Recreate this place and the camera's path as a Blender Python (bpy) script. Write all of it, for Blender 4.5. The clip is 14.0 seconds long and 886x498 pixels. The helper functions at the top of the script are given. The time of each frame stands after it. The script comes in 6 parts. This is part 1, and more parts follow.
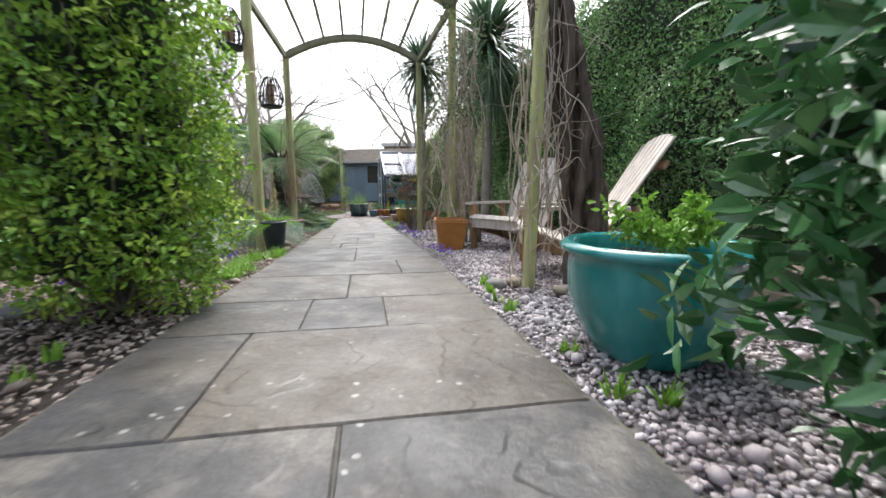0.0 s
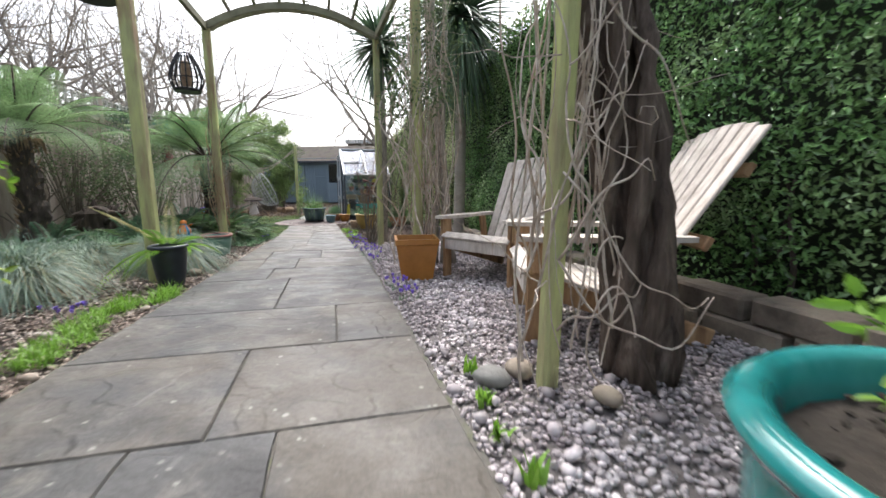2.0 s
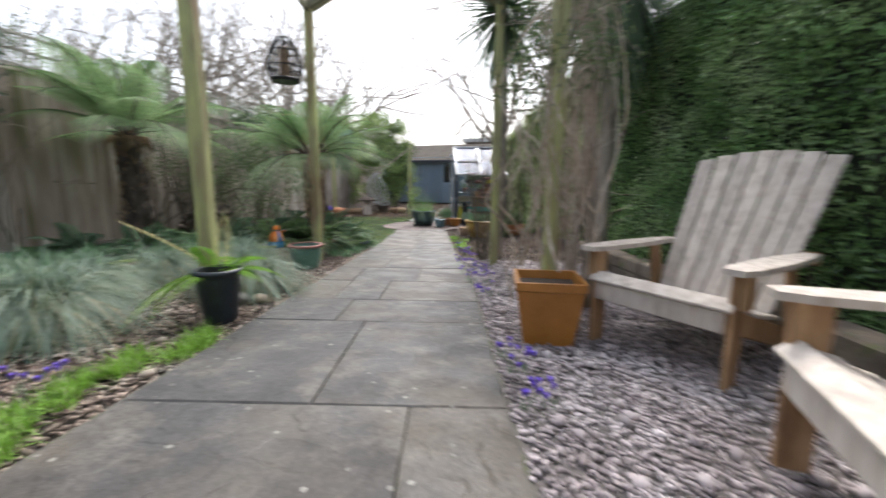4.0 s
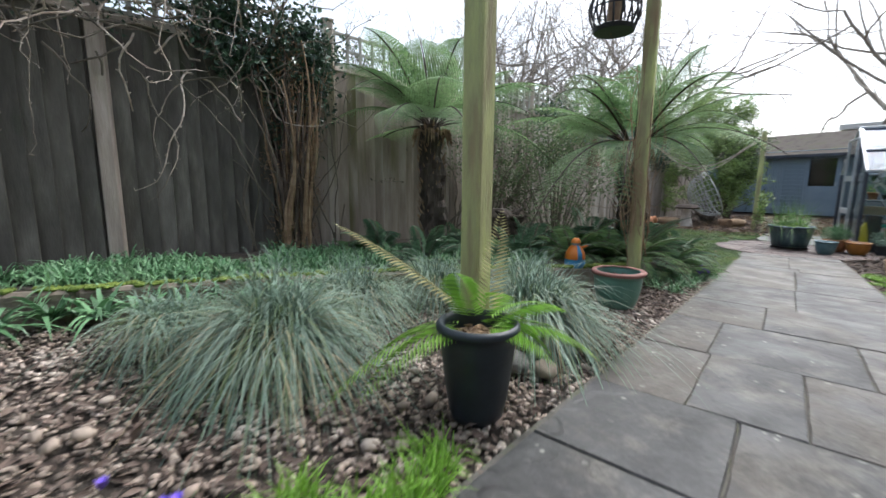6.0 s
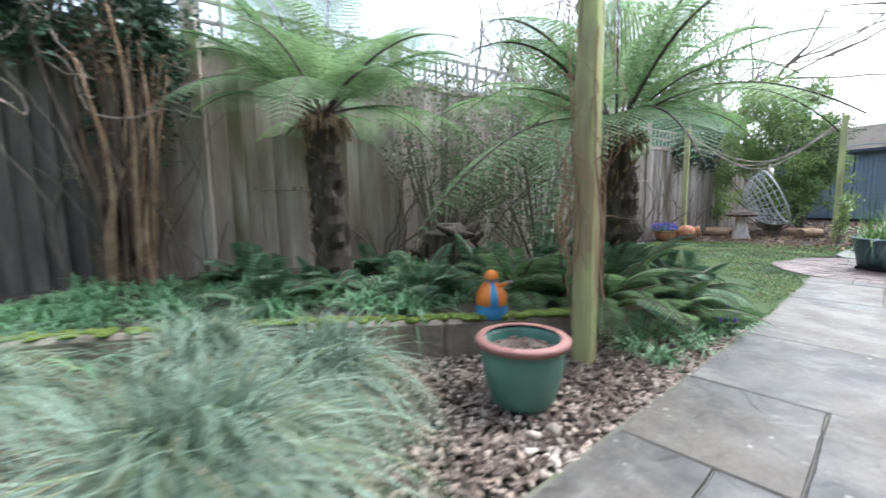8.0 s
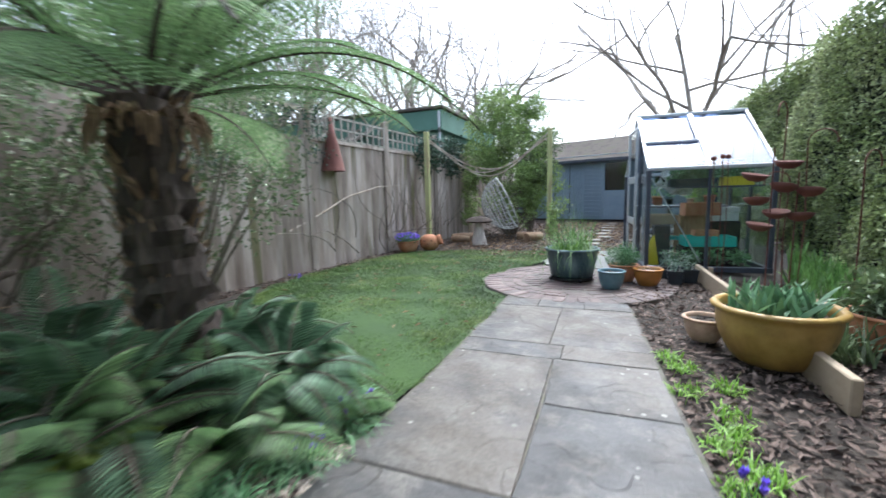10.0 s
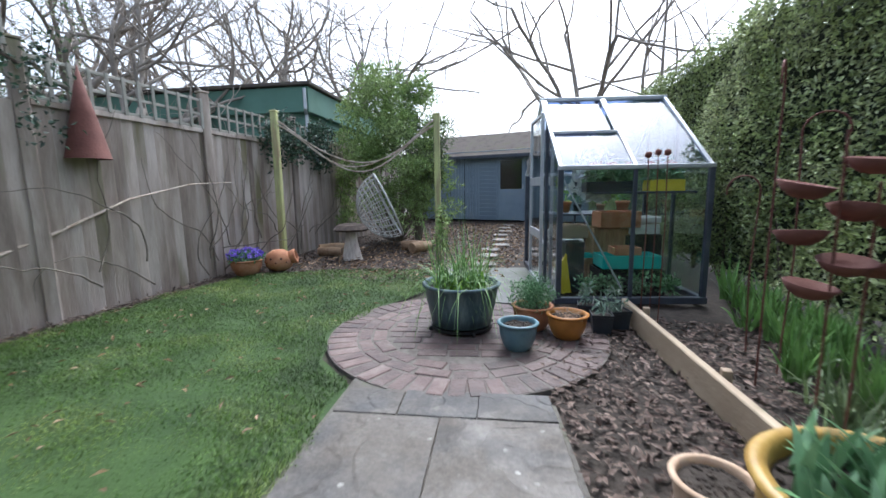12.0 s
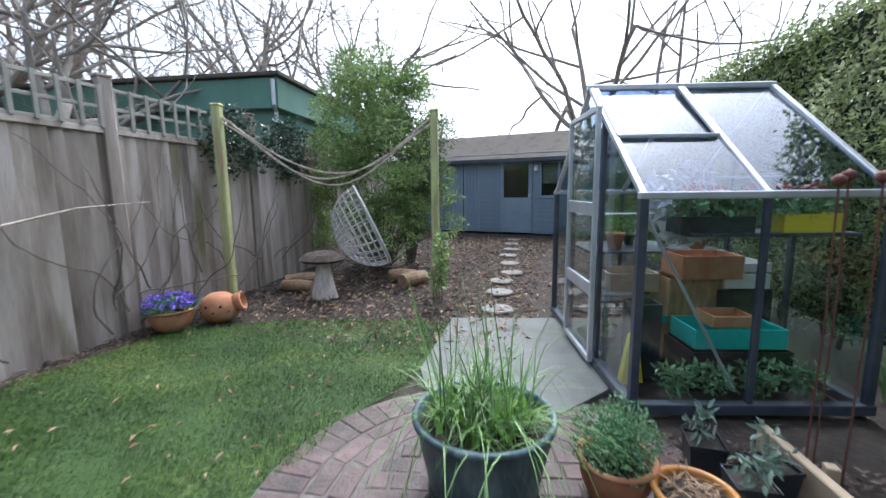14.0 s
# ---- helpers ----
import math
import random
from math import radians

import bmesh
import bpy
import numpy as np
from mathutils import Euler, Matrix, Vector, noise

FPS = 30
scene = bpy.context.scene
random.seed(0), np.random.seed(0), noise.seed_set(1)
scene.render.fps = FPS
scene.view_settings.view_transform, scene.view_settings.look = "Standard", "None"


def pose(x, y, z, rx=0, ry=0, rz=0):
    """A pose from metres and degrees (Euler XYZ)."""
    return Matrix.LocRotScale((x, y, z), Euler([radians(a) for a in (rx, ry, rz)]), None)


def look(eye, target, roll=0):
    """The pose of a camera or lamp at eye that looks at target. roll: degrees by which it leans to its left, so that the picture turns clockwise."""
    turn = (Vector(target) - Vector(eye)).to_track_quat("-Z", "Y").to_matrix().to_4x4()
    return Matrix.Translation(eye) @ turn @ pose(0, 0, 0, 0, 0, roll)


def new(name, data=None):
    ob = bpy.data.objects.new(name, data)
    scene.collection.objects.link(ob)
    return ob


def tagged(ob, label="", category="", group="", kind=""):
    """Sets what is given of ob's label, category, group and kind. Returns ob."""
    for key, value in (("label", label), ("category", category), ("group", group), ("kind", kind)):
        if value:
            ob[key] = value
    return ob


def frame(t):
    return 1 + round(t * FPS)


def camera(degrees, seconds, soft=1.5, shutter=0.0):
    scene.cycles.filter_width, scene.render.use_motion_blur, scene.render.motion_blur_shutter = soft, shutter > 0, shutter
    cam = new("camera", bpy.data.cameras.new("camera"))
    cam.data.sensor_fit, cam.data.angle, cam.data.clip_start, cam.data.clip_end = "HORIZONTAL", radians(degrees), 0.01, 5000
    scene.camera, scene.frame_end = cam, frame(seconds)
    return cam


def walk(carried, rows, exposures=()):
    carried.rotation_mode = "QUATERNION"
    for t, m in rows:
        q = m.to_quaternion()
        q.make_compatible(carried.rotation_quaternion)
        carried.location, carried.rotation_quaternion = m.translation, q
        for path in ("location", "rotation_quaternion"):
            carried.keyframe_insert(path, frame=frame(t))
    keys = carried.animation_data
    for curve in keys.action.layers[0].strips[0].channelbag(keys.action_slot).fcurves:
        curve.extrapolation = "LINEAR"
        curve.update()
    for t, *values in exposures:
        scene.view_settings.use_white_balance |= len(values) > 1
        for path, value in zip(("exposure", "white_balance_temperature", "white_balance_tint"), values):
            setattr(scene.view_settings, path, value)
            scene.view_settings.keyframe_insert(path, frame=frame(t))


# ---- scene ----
cam = camera(94.1, 14.0, shutter=0.5)
PATH = [
    (0, (0.868, 0.57, 0.484), (0.725, 2.541, 0.179), -0.1),
    (0.5, (0.855, 0.844, 0.479), (0.795, 2.82, 0.171), -0.1),
    (1, (0.817, 1.139, 0.509), (0.79, 3.115, 0.198), -0.2),
    (1.5, (0.818, 1.44, 0.546), (0.809, 3.415, 0.234), -0.2),
    (2, (0.838, 1.795, 0.574), (0.842, 3.77, 0.259), -0.2),
    (2.5, (0.835, 2.128, 0.593), (0.853, 4.103, 0.279), -0.1),
    (3, (0.824, 2.455, 0.592), (0.849, 4.43, 0.28), 0.1),
    (3.5, (0.798, 2.768, 0.614), (0.697, 4.74, 0.297), 0.1),
    (4, (0.637, 3.08, 0.63), (0.109, 4.982, 0.31), 0.4),
    (4.2, (0.528, 3.135, 0.667), (-0.209, 4.965, 0.335), 0.8),
    (6.3, (-0.445, 4.53, 0.535), (-2.122, 5.585, 0.262), -0.7),
    (6.5, (-0.476, 4.708, 0.538), (-2.193, 5.702, 0.286), -1.5),
    (7, (-0.596, 5.09, 0.518), (-2.357, 6.005, 0.271), -1.1),
    (7.5, (-0.697, 5.496, 0.497), (-2.468, 6.394, 0.251), -1.1),
    (8, (-0.779, 6.007, 0.492), (-2.531, 6.94, 0.251), -1.2),
    (8.5, (-0.845, 6.517, 0.501), (-2.495, 7.621, 0.263), -1.3),
    (9, (-0.852, 7.042, 0.519), (-2.337, 8.36, 0.277), -1.7),
    (9.2, (-0.841, 7.228, 0.529), (-2.269, 8.607, 0.287), -1.8),
    (11.3, (-1.263, 9.015, 0.647), (-2.055, 10.83, 0.365), -0.8),
    (11.5, (-1.303, 9.186, 0.658), (-2.072, 11.01, 0.373), -0.9),
    (12, (-1.427, 9.609, 0.655), (-2.18, 11.439, 0.366), -0.9),
    (12.5, (-1.55, 9.968, 0.66), (-2.308, 11.796, 0.369), -1.0),
    (13, (-1.709, 10.343, 0.689), (-2.48, 12.166, 0.399), -0.9),
    (13.5, (-1.853, 10.676, 0.782), (-2.639, 12.492, 0.493), -0.9),
    (14, (-2.029, 10.948, 0.86), (-2.757, 12.789, 0.574), -0.7),
]
walk(cam, [(t, look(e, g, r)) for t, e, g, r in PATH],
     [(0, 1.6, 6200, 9), (4, 1.42, 6300, 10), (6.4, 1.25, 5900, 7), (8, 1.98, 5700, 7), (9, 2.0, 5620, 6), (11.3, 1.42, 5650, 8), (13, 1.42, 5580, 9), (14, 1.55, 5600, 9)])

# ---- light ----
SUN_ELEV, SUN_ROT = radians(56), radians(-5)
world = bpy.data.worlds.new("world")
scene.world = world
world.use_nodes = True
wn = world.node_tree
bg = wn.nodes["Background"]
sky = wn.nodes.new("ShaderNodeTexSky")
sky.sky_type = "NISHITA"
sky.sun_disc = False
sky.sun_elevation, sky.sun_rotation = SUN_ELEV, SUN_ROT
sky.air_density, sky.dust_density, sky.ozone_density = 1.0, 6.0, 0.6
hs = wn.nodes.new("ShaderNodeHueSaturation")
hs.inputs["Saturation"].default_value = 0.5
wn.links.new(sky.outputs[0], hs.inputs["Color"])
wn.links.new(hs.outputs[0], bg.inputs[0])
bg.inputs[1].default_value = 0.15
sun = new("sun", bpy.data.lights.new("sun", "SUN"))
sun.data.energy, sun.data.angle, sun.data.color = 0.6, radians(20), (1.0, 0.975, 0.94)
sun.rotation_euler = Vector((math.sin(SUN_ROT) * math.cos(SUN_ELEV), math.cos(SUN_ROT) * math.cos(SUN_ELEV), math.sin(SUN_ELEV))).to_track_quat("Z", "Y").to_euler()
scene.view_settings.exposure = 1.25


# ---- materials ----
def mat(name, cols, scale=8.0, rough=0.7, bump=0.3, bscale=60.0, vary=0.0, metal=0.0, stretch=(1, 1, 1), island=0.0, spec=0.5, stain=None, trans=0.0, coat=0.0):
    """A surface of two to four colours, mixed by two scales of noise, with fine relief."""
    m = bpy.data.materials.new(name)
    m.use_nodes = True
    nt = m.node_tree
    N, L = nt.nodes, nt.links
    b = N["Principled BSDF"]
    tc = N.new("ShaderNodeTexCoord")
    mp = N.new("ShaderNodeMapping")
    mp.inputs["Scale"].default_value = stretch
    if vary:
        oi, sc, ad = N.new("ShaderNodeObjectInfo"), N.new("ShaderNodeMath"), N.new("ShaderNodeVectorMath")
        sc.operation, sc.inputs[1].default_value = "MULTIPLY", 43.0
        L.new(oi.outputs["Random"], sc.inputs[0])
        L.new(tc.outputs["Object"], ad.inputs[0])
        L.new(sc.outputs[0], ad.inputs[1])
        L.new(ad.outputs[0], mp.inputs[0])
    else:
        L.new(tc.outputs["Object"], mp.inputs[0])
    n1 = N.new("ShaderNodeTexNoise")
    n1.inputs["Scale"].default_value, n1.inputs["Detail"].default_value, n1.inputs["Roughness"].default_value = scale, 6, 0.62
    L.new(mp.outputs[0], n1.inputs["Vector"])
    r = N.new("ShaderNodeValToRGB")
    e = r.color_ramp.elements
    while len(e) < len(cols):
        e.new(0.5)
    for k, c in enumerate(cols):
        e[k].position = 0.28 + 0.44 * k / max(1, len(cols) - 1)
        e[k].color = (*c, 1)
    L.new(n1.outputs[0], r.inputs[0])
    col = r.outputs[0]
    if stain:
        n3 = N.new("ShaderNodeTexNoise")
        n3.inputs["Scale"].default_value, n3.inputs["Detail"].default_value = stain[1], 5
        L.new(mp.outputs[0], n3.inputs["Vector"])
        r3 = N.new("ShaderNodeValToRGB")
        r3.color_ramp.elements[0].position, r3.color_ramp.elements[1].position = stain[2], stain[2] + 0.12
        L.new(n3.outputs[0], r3.inputs[0])
        mx = N.new("ShaderNodeMixRGB")
        mx.inputs[2].default_value = (*stain[0], 1)
        L.new(r3.outputs[0], mx.inputs[0])
        L.new(col, mx.inputs[1])
        col = mx.outputs[0]
    if vary or island:
        h = N.new("ShaderNodeHueSaturation")
        mr = N.new("ShaderNodeMapRange")
        v = vary or island
        mr.inputs["To Min"].default_value, mr.inputs["To Max"].default_value = 1 - v, 1 + v
        if island:
            L.new(N.new("ShaderNodeNewGeometry").outputs["Random Per Island"], mr.inputs[0])
        else:
            L.new(N.new("ShaderNodeObjectInfo").outputs["Random"], mr.inputs[0])
        L.new(mr.outputs[0], h.inputs["Value"])
        L.new(col, h.inputs["Color"])
        col = h.outputs[0]
    L.new(col, b.inputs["Base Color"])
    b.inputs["Roughness"].default_value = rough
    b.inputs["Metallic"].default_value = metal
    b.inputs["Specular IOR Level"].default_value = spec
    b.inputs["Coat Weight"].default_value = coat
    if trans:
        tr = N.new("ShaderNodeBsdfTranslucent")
        ms = N.new("ShaderNodeMixShader")
        ms.inputs[0].default_value = trans
        L.new(col, tr.inputs[0])
        L.new(b.outputs[0], ms.inputs[1])
        L.new(tr.outputs[0], ms.inputs[2])
        L.new(ms.outputs[0], N["Material Output"].inputs[0])
    if bump:
        n2 = N.new("ShaderNodeTexNoise")
        n2.inputs["Scale"].default_value, n2.inputs["Detail"].default_value = bscale, 4
        L.new(mp.outputs[0], n2.inputs["Vector"])
        bp = N.new("ShaderNodeBump")
        bp.inputs["Strength"].default_value, bp.inputs["Distance"].default_value = bump, 0.01
        L.new(n2.outputs[0], bp.inputs["Height"])
        L.new(bp.outputs[0], b.inputs["Normal"])
    return m


def glass(name, tint=(1, 1, 1), rough=0.02, base=0.06):
    m = bpy.data.materials.new(name)
    m.use_nodes = True
    N, L = m.node_tree.nodes, m.node_tree.links
    t, g, x, f = N.new("ShaderNodeBsdfTransparent"), N.new("ShaderNodeBsdfGlossy"), N.new("ShaderNodeMixShader"), N.new("ShaderNodeLayerWeight")
    pw, ml = N.new("ShaderNodeMath"), N.new("ShaderNodeMath")
    pw.operation, pw.inputs[1].default_value = "POWER", 4.0
    ml.operation, ml.inputs[1].default_value, ml.inputs[2].default_value = "MULTIPLY_ADD", 0.9, base
    t.inputs[0].default_value = (*tint, 1)
    g.inputs["Roughness"].default_value = rough
    L.new(f.outputs["Facing"], pw.inputs[0])
    L.new(pw.outputs[0], ml.inputs[0])
    L.new(ml.outputs[0], x.inputs[0])
    L.new(t.outputs[0], x.inputs[1])
    L.new(g.outputs[0], x.inputs[2])
    L.new(x.outputs[0], N["Material Output"].inputs[0])
    return m


def rgb(r, g, b):
    return (r, g, b)




def riven_stone(name, tones, pale):
    """Hand-split paving stone: two tones in broad clouds, a darker grain, pale lichen dots and shallow split ledges."""
    m = bpy.data.materials.new(name)
    m.use_nodes = True
    nt = m.node_tree
    N, L = nt.nodes, nt.links
    b = N["Principled BSDF"]

    def calc(op, a, c=0.0, d=0.0):
        q = N.new("ShaderNodeMath")
        q.operation = op
        for i, v in enumerate((a, c, d)):
            if isinstance(v, (int, float)):
                q.inputs[i].default_value = v
            else:
                L.new(v, q.inputs[i])
        return q.outputs[0]

    def cloud(scale, detail, rough=.55):
        q = N.new("ShaderNodeTexNoise")
        q.inputs["Scale"].default_value, q.inputs["Detail"].default_value, q.inputs["Roughness"].default_value = scale, detail, rough
        L.new(place, q.inputs["Vector"])
        return q.outputs[0]

    def ease(v, lo, hi, to0=0.0, to1=1.0):
        q = N.new("ShaderNodeMapRange")
        q.interpolation_type = "SMOOTHSTEP"
        for k, x in (("From Min", lo), ("From Max", hi), ("To Min", to0), ("To Max", to1)):
            q.inputs[k].default_value = x
        L.new(v, q.inputs["Value"])
        return q.outputs[0]

    def blend(f, a, c, kind="MIX"):
        q = N.new("ShaderNodeMixRGB")
        q.blend_type = kind
        for i, v in enumerate((f, a, c)):
            if isinstance(v, (int, float)):
                q.inputs[i].default_value = v
            elif isinstance(v, tuple):
                q.inputs[i].default_value = (*v, 1)
            else:
                L.new(v, q.inputs[i])
        return q.outputs[0]

    tc, oi, ad = N.new("ShaderNodeTexCoord"), N.new("ShaderNodeObjectInfo"), N.new("ShaderNodeVectorMath")
    rnd = oi.outputs["Random"]
    L.new(tc.outputs["Object"], ad.inputs[0])
    L.new(calc("MULTIPLY", rnd, 43.0), ad.inputs[1])
    place = ad.outputs[0]
    warm = calc("ADD", cloud(1.6, 4), calc("MULTIPLY_ADD", rnd, .3, -.15))
    col = blend(ease(warm, .4, .62), tones[0], tones[1])
    col = blend(ease(cloud(5, 5, .65), .48, .72), col, tones[2])
    col = blend(ease(cloud(2.6, 6, .7), .5, .36, 0, .55), col, tones[3])
    col = blend(1.0, col, ease(cloud(45, 4, .7), .25, .75, .72, 1.3), "MULTIPLY")
    vo = N.new("ShaderNodeTexVoronoi")
    vo.inputs["Scale"].default_value = 13
    L.new(place, vo.inputs["Vector"])
    edge = calc("ADD", vo.outputs["Distance"], calc("MULTIPLY_ADD", cloud(30, 3), .3, -.15))
    dots = calc("MULTIPLY", ease(edge, .17, .1), ease(cloud(3.7, 2), .5, .62))
    col = blend(calc("MULTIPLY", dots, .75), col, pale)
    L.new(col, b.inputs["Base Color"])
    L.new(ease(cloud(4, 4), .3, .7, .42, .72), b.inputs["Roughness"])
    v = calc("MULTIPLY", cloud(2.2, 3, .45), 9.0)
    fl = calc("FLOOR", v)
    ledge = calc("ADD", fl, ease(calc("SUBTRACT", v, fl), .72, 1.0))
    h = calc("ADD", calc("MULTIPLY", ledge, .35), calc("ADD", calc("MULTIPLY", cloud(16, 5, .6), .5), calc("MULTIPLY", cloud(90, 3), .12)))
    bp = N.new("ShaderNodeBump")
    bp.inputs["Strength"].default_value, bp.inputs["Distance"].default_value = .9, .011
    L.new(h, bp.inputs["Height"])
    L.new(bp.outputs[0], b.inputs["Normal"])
    b.inputs["Specular IOR Level"].default_value = .35
    return m


M_SLAB = riven_stone("sandstone", ((.052, .051, .051), (.088, .076, .063), (.13, .119, .105), (.032, .031, .031)), (.34, .33, .3))
M_JOINT = mat("joint_dirt", [(0.06, 0.055, 0.048), (0.12, 0.11, 0.095), (0.08, 0.095, 0.04)], 9, 0.95, 0.5)
M_JOINT_P = mat("pale_joint", [(0.07, 0.06, 0.05), (0.16, 0.145, 0.13)], 15, 0.95, 0.5)
M_GRAVEL = mat("pebble", [(0.2, 0.165, 0.165), (0.4, 0.35, 0.355), (0.66, 0.61, 0.61)], 3, 0.6, 0.1, 80, island=0.5)
M_LITTER = mat("litter_pebble", [(0.13, 0.09, 0.07), (0.3, 0.24, 0.195), (0.52, 0.46, 0.41)], 3, 0.75, 0.1, 80, island=0.5)
M_UNDER = mat("gravel_under", [(0.07, 0.06, 0.055), (0.2, 0.18, 0.175)], 40, 0.95, 0.8, 60)
M_SOIL = mat("soil", [(0.018, 0.013, 0.01), (0.035, 0.027, 0.02), (0.06, 0.045, 0.035)], 14, 0.95, 0.8, 50)
M_BARK_CHIP = mat("bark_chip", [(0.045, 0.028, 0.022), (0.11, 0.078, 0.062), (0.23, 0.175, 0.145)], 9, 0.9, 0.4, 60, island=0.5)
M_LAWN = mat("lawn_blade", [(0.022, 0.055, 0.007), (0.07, 0.135, 0.02), (0.2, 0.25, 0.065)], 1.7, 0.5, 0, island=0.6, trans=0.3)
M_TURF = mat("turf", [(0.018, 0.045, 0.008), (0.04, 0.08, 0.015)], 3, 0.95, 0.5)
M_HEDGE = mat("privet_leaf", [(0.07, 0.16, 0.05), (0.18, 0.32, 0.11), (0.48, 0.6, 0.33)], 1.6, 0.25, 0, island=0.55, trans=0.2, spec=0.6)
M_HEDGE_O = mat("olive_privet_leaf", [(0.12, 0.17, 0.055), (0.29, 0.35, 0.14), (0.58, 0.61, 0.37)], 1.6, 0.3, 0, island=0.55, trans=0.22, spec=0.5)
M_IVY = mat("ivy_leaf", [(0.015, 0.035, 0.02), (0.04, 0.08, 0.045), (0.12, 0.17, 0.11)], 3, 0.3, 0, island=0.5, trans=0.08, spec=0.6)
# near-black fill that stands in for the shade deep inside foliage
M_INNER_SHADE = mat("hedge_shade", [(0.006, 0.012, 0.004), (0.02, 0.028, 0.01)], 8, 0.95, 0.6)
M_GOLD = mat("golden_leaf", [(0.065, 0.165, 0.022), (0.21, 0.37, 0.045), (0.54, 0.62, 0.1)], 6, 0.32, 0, island=0.6, trans=0.3)
M_LAUREL = mat("laurel_leaf", [(0.02, 0.06, 0.02), (0.05, 0.14, 0.045), (0.14, 0.27, 0.11)], 3, 0.2, 0, island=0.5, trans=0.12, spec=0.6)
M_FERN = mat("fern_leaf", [(0.1, 0.19, 0.075), (0.19, 0.3, 0.13), (0.34, 0.44, 0.23)], 1.5, 0.5, 0, island=0.35, trans=0.4)
M_FERN_Y = mat("yellow_fern", [(0.26, 0.24, 0.1), (0.5, 0.46, 0.24), (0.64, 0.6, 0.36)], 4, 0.6, 0, island=0.3, trans=0.35)
M_FESCUE = mat("blue_grass", [(0.08, 0.135, 0.1), (0.19, 0.27, 0.205), (0.38, 0.46, 0.365)], 2, 0.5, 0, island=0.4, trans=0.2)
M_CLUMP = mat("clump_leaf", [(0.065, 0.155, 0.065), (0.14, 0.27, 0.13), (0.28, 0.42, 0.23)], 2, 0.42, 0, island=0.4, trans=0.2)
M_BRIGHT = mat("bright_leaf", [(0.15, 0.3, 0.03), (0.25, 0.45, 0.06)], 3, 0.45, 0, island=0.3, trans=0.35)
M_GREY_LEAF = mat("dull_leaf", [(0.07, 0.11, 0.04), (0.13, 0.18, 0.08), (0.2, 0.24, 0.12)], 2, 0.5, 0, island=0.4, trans=0.2)
M_IRIS = mat("sword_leaf", [(0.06, 0.13, 0.035), (0.14, 0.26, 0.07), (0.26, 0.4, 0.13)], 2, 0.42, 0, island=0.4, trans=0.2)
M_STRAW = mat("straw", [(0.3, 0.24, 0.14), (0.5, 0.42, 0.27)], 3, 0.7, 0, island=0.3, trans=0.2)
M_BAMBOO = mat("bamboo_leaf", [(0.12, 0.19, 0.06), (0.26, 0.36, 0.12), (0.46, 0.54, 0.25)], 1.6, 0.5, 0, island=0.4, trans=0.2)
M_FERN_D = mat("dark_fern_leaf", [(0.06, 0.12, 0.065), (0.12, 0.21, 0.12), (0.24, 0.34, 0.21)], 2, 0.45, 0, island=0.4, trans=0.25)
M_ROOFGLASS = glass("roof_glass", (0.66, 0.72, 0.84), base=0.05)
M_RIM = mat("pink_clay", [(0.2, 0.085, 0.07), (0.32, 0.16, 0.135)], 8, 0.7, 0.15)
M_PALM = mat("palm_leaf", [(0.035, 0.07, 0.035), (0.08, 0.14, 0.075), (0.17, 0.22, 0.12)], 2, 0.42, 0, island=0.4, trans=0.15)
M_POST = mat("green_post", [(0.27, 0.21, 0.13), (0.42, 0.42, 0.2), (0.56, 0.61, 0.23)], 4, 0.85, 0.8, 50, stretch=(3, 3, 0.5), stain=((0.34, 0.24, 0.14), 2.5, 0.56), vary=0.1)
M_BEAM = mat("weathered_beam", [(0.16, 0.15, 0.1), (0.27, 0.26, 0.17)], 4, 0.85, 0.4)
M_TRUNK = mat("dark_bark", [(0.022, 0.016, 0.012), (0.065, 0.048, 0.038), (0.15, 0.115, 0.095)], 6, 0.9, 1.0, 22, stretch=(2.5, 2.5, 0.6))
M_OLDSTEM = mat("twisted_bark", [(0.032, 0.021, 0.015), (0.1, 0.072, 0.055), (0.22, 0.17, 0.135)], 7, 0.9, 1.0, 26, stretch=(3.2, 3.2, 0.45))
M_VINE = mat("pale_vine", [(0.24, 0.17, 0.12), (0.46, 0.38, 0.31), (0.62, 0.55, 0.47)], 12, 0.8, 0.3)
M_TWIG = mat("grey_twig", [(0.1, 0.08, 0.06), (0.22, 0.19, 0.15)], 10, 0.85, 0.2)
M_TREE = mat("tree_bark", [(0.21, 0.18, 0.15), (0.4, 0.355, 0.3)], 4, 0.9, 0.5, 20)
M_TEAK = mat("weathered_teak", [(0.36, 0.3, 0.25), (0.56, 0.5, 0.44), (0.68, 0.62, 0.56)], 5, 0.75, 0.3, 90, vary=0.1, stretch=(4, 4, 1), stain=((0.4, 0.27, 0.17), 4, 0.68))
M_TEAK_D = mat("brown_teak", [(0.17, 0.09, 0.045), (0.34, 0.2, 0.1), (0.5, 0.33, 0.18)], 6, 0.6, 0.3, 90, vary=0.15, stretch=(3, 3, .7))
M_TEAL = mat("teal_glaze", [(0.014, 0.12, 0.11), (0.022, 0.22, 0.215), (0.08, 0.35, 0.33)], 4, 0.2, 0.05, 20, coat=0.5, stretch=(1, 1, 0.35))
M_GREENPOT = mat("green_glaze", [(0.07, 0.18, 0.14), (0.14, 0.29, 0.225)], 5, 0.3, 0.05, 20)
M_BLACKPOT = mat("black_glaze", [(0.012, 0.016, 0.02), (0.03, 0.04, 0.05)], 6, 0.4, 0.1, 30)
M_TERRA = mat("terracotta", [(0.3, 0.11, 0.05), (0.45, 0.2, 0.1), (0.55, 0.32, 0.2)], 6, 0.8, 0.2, 60)
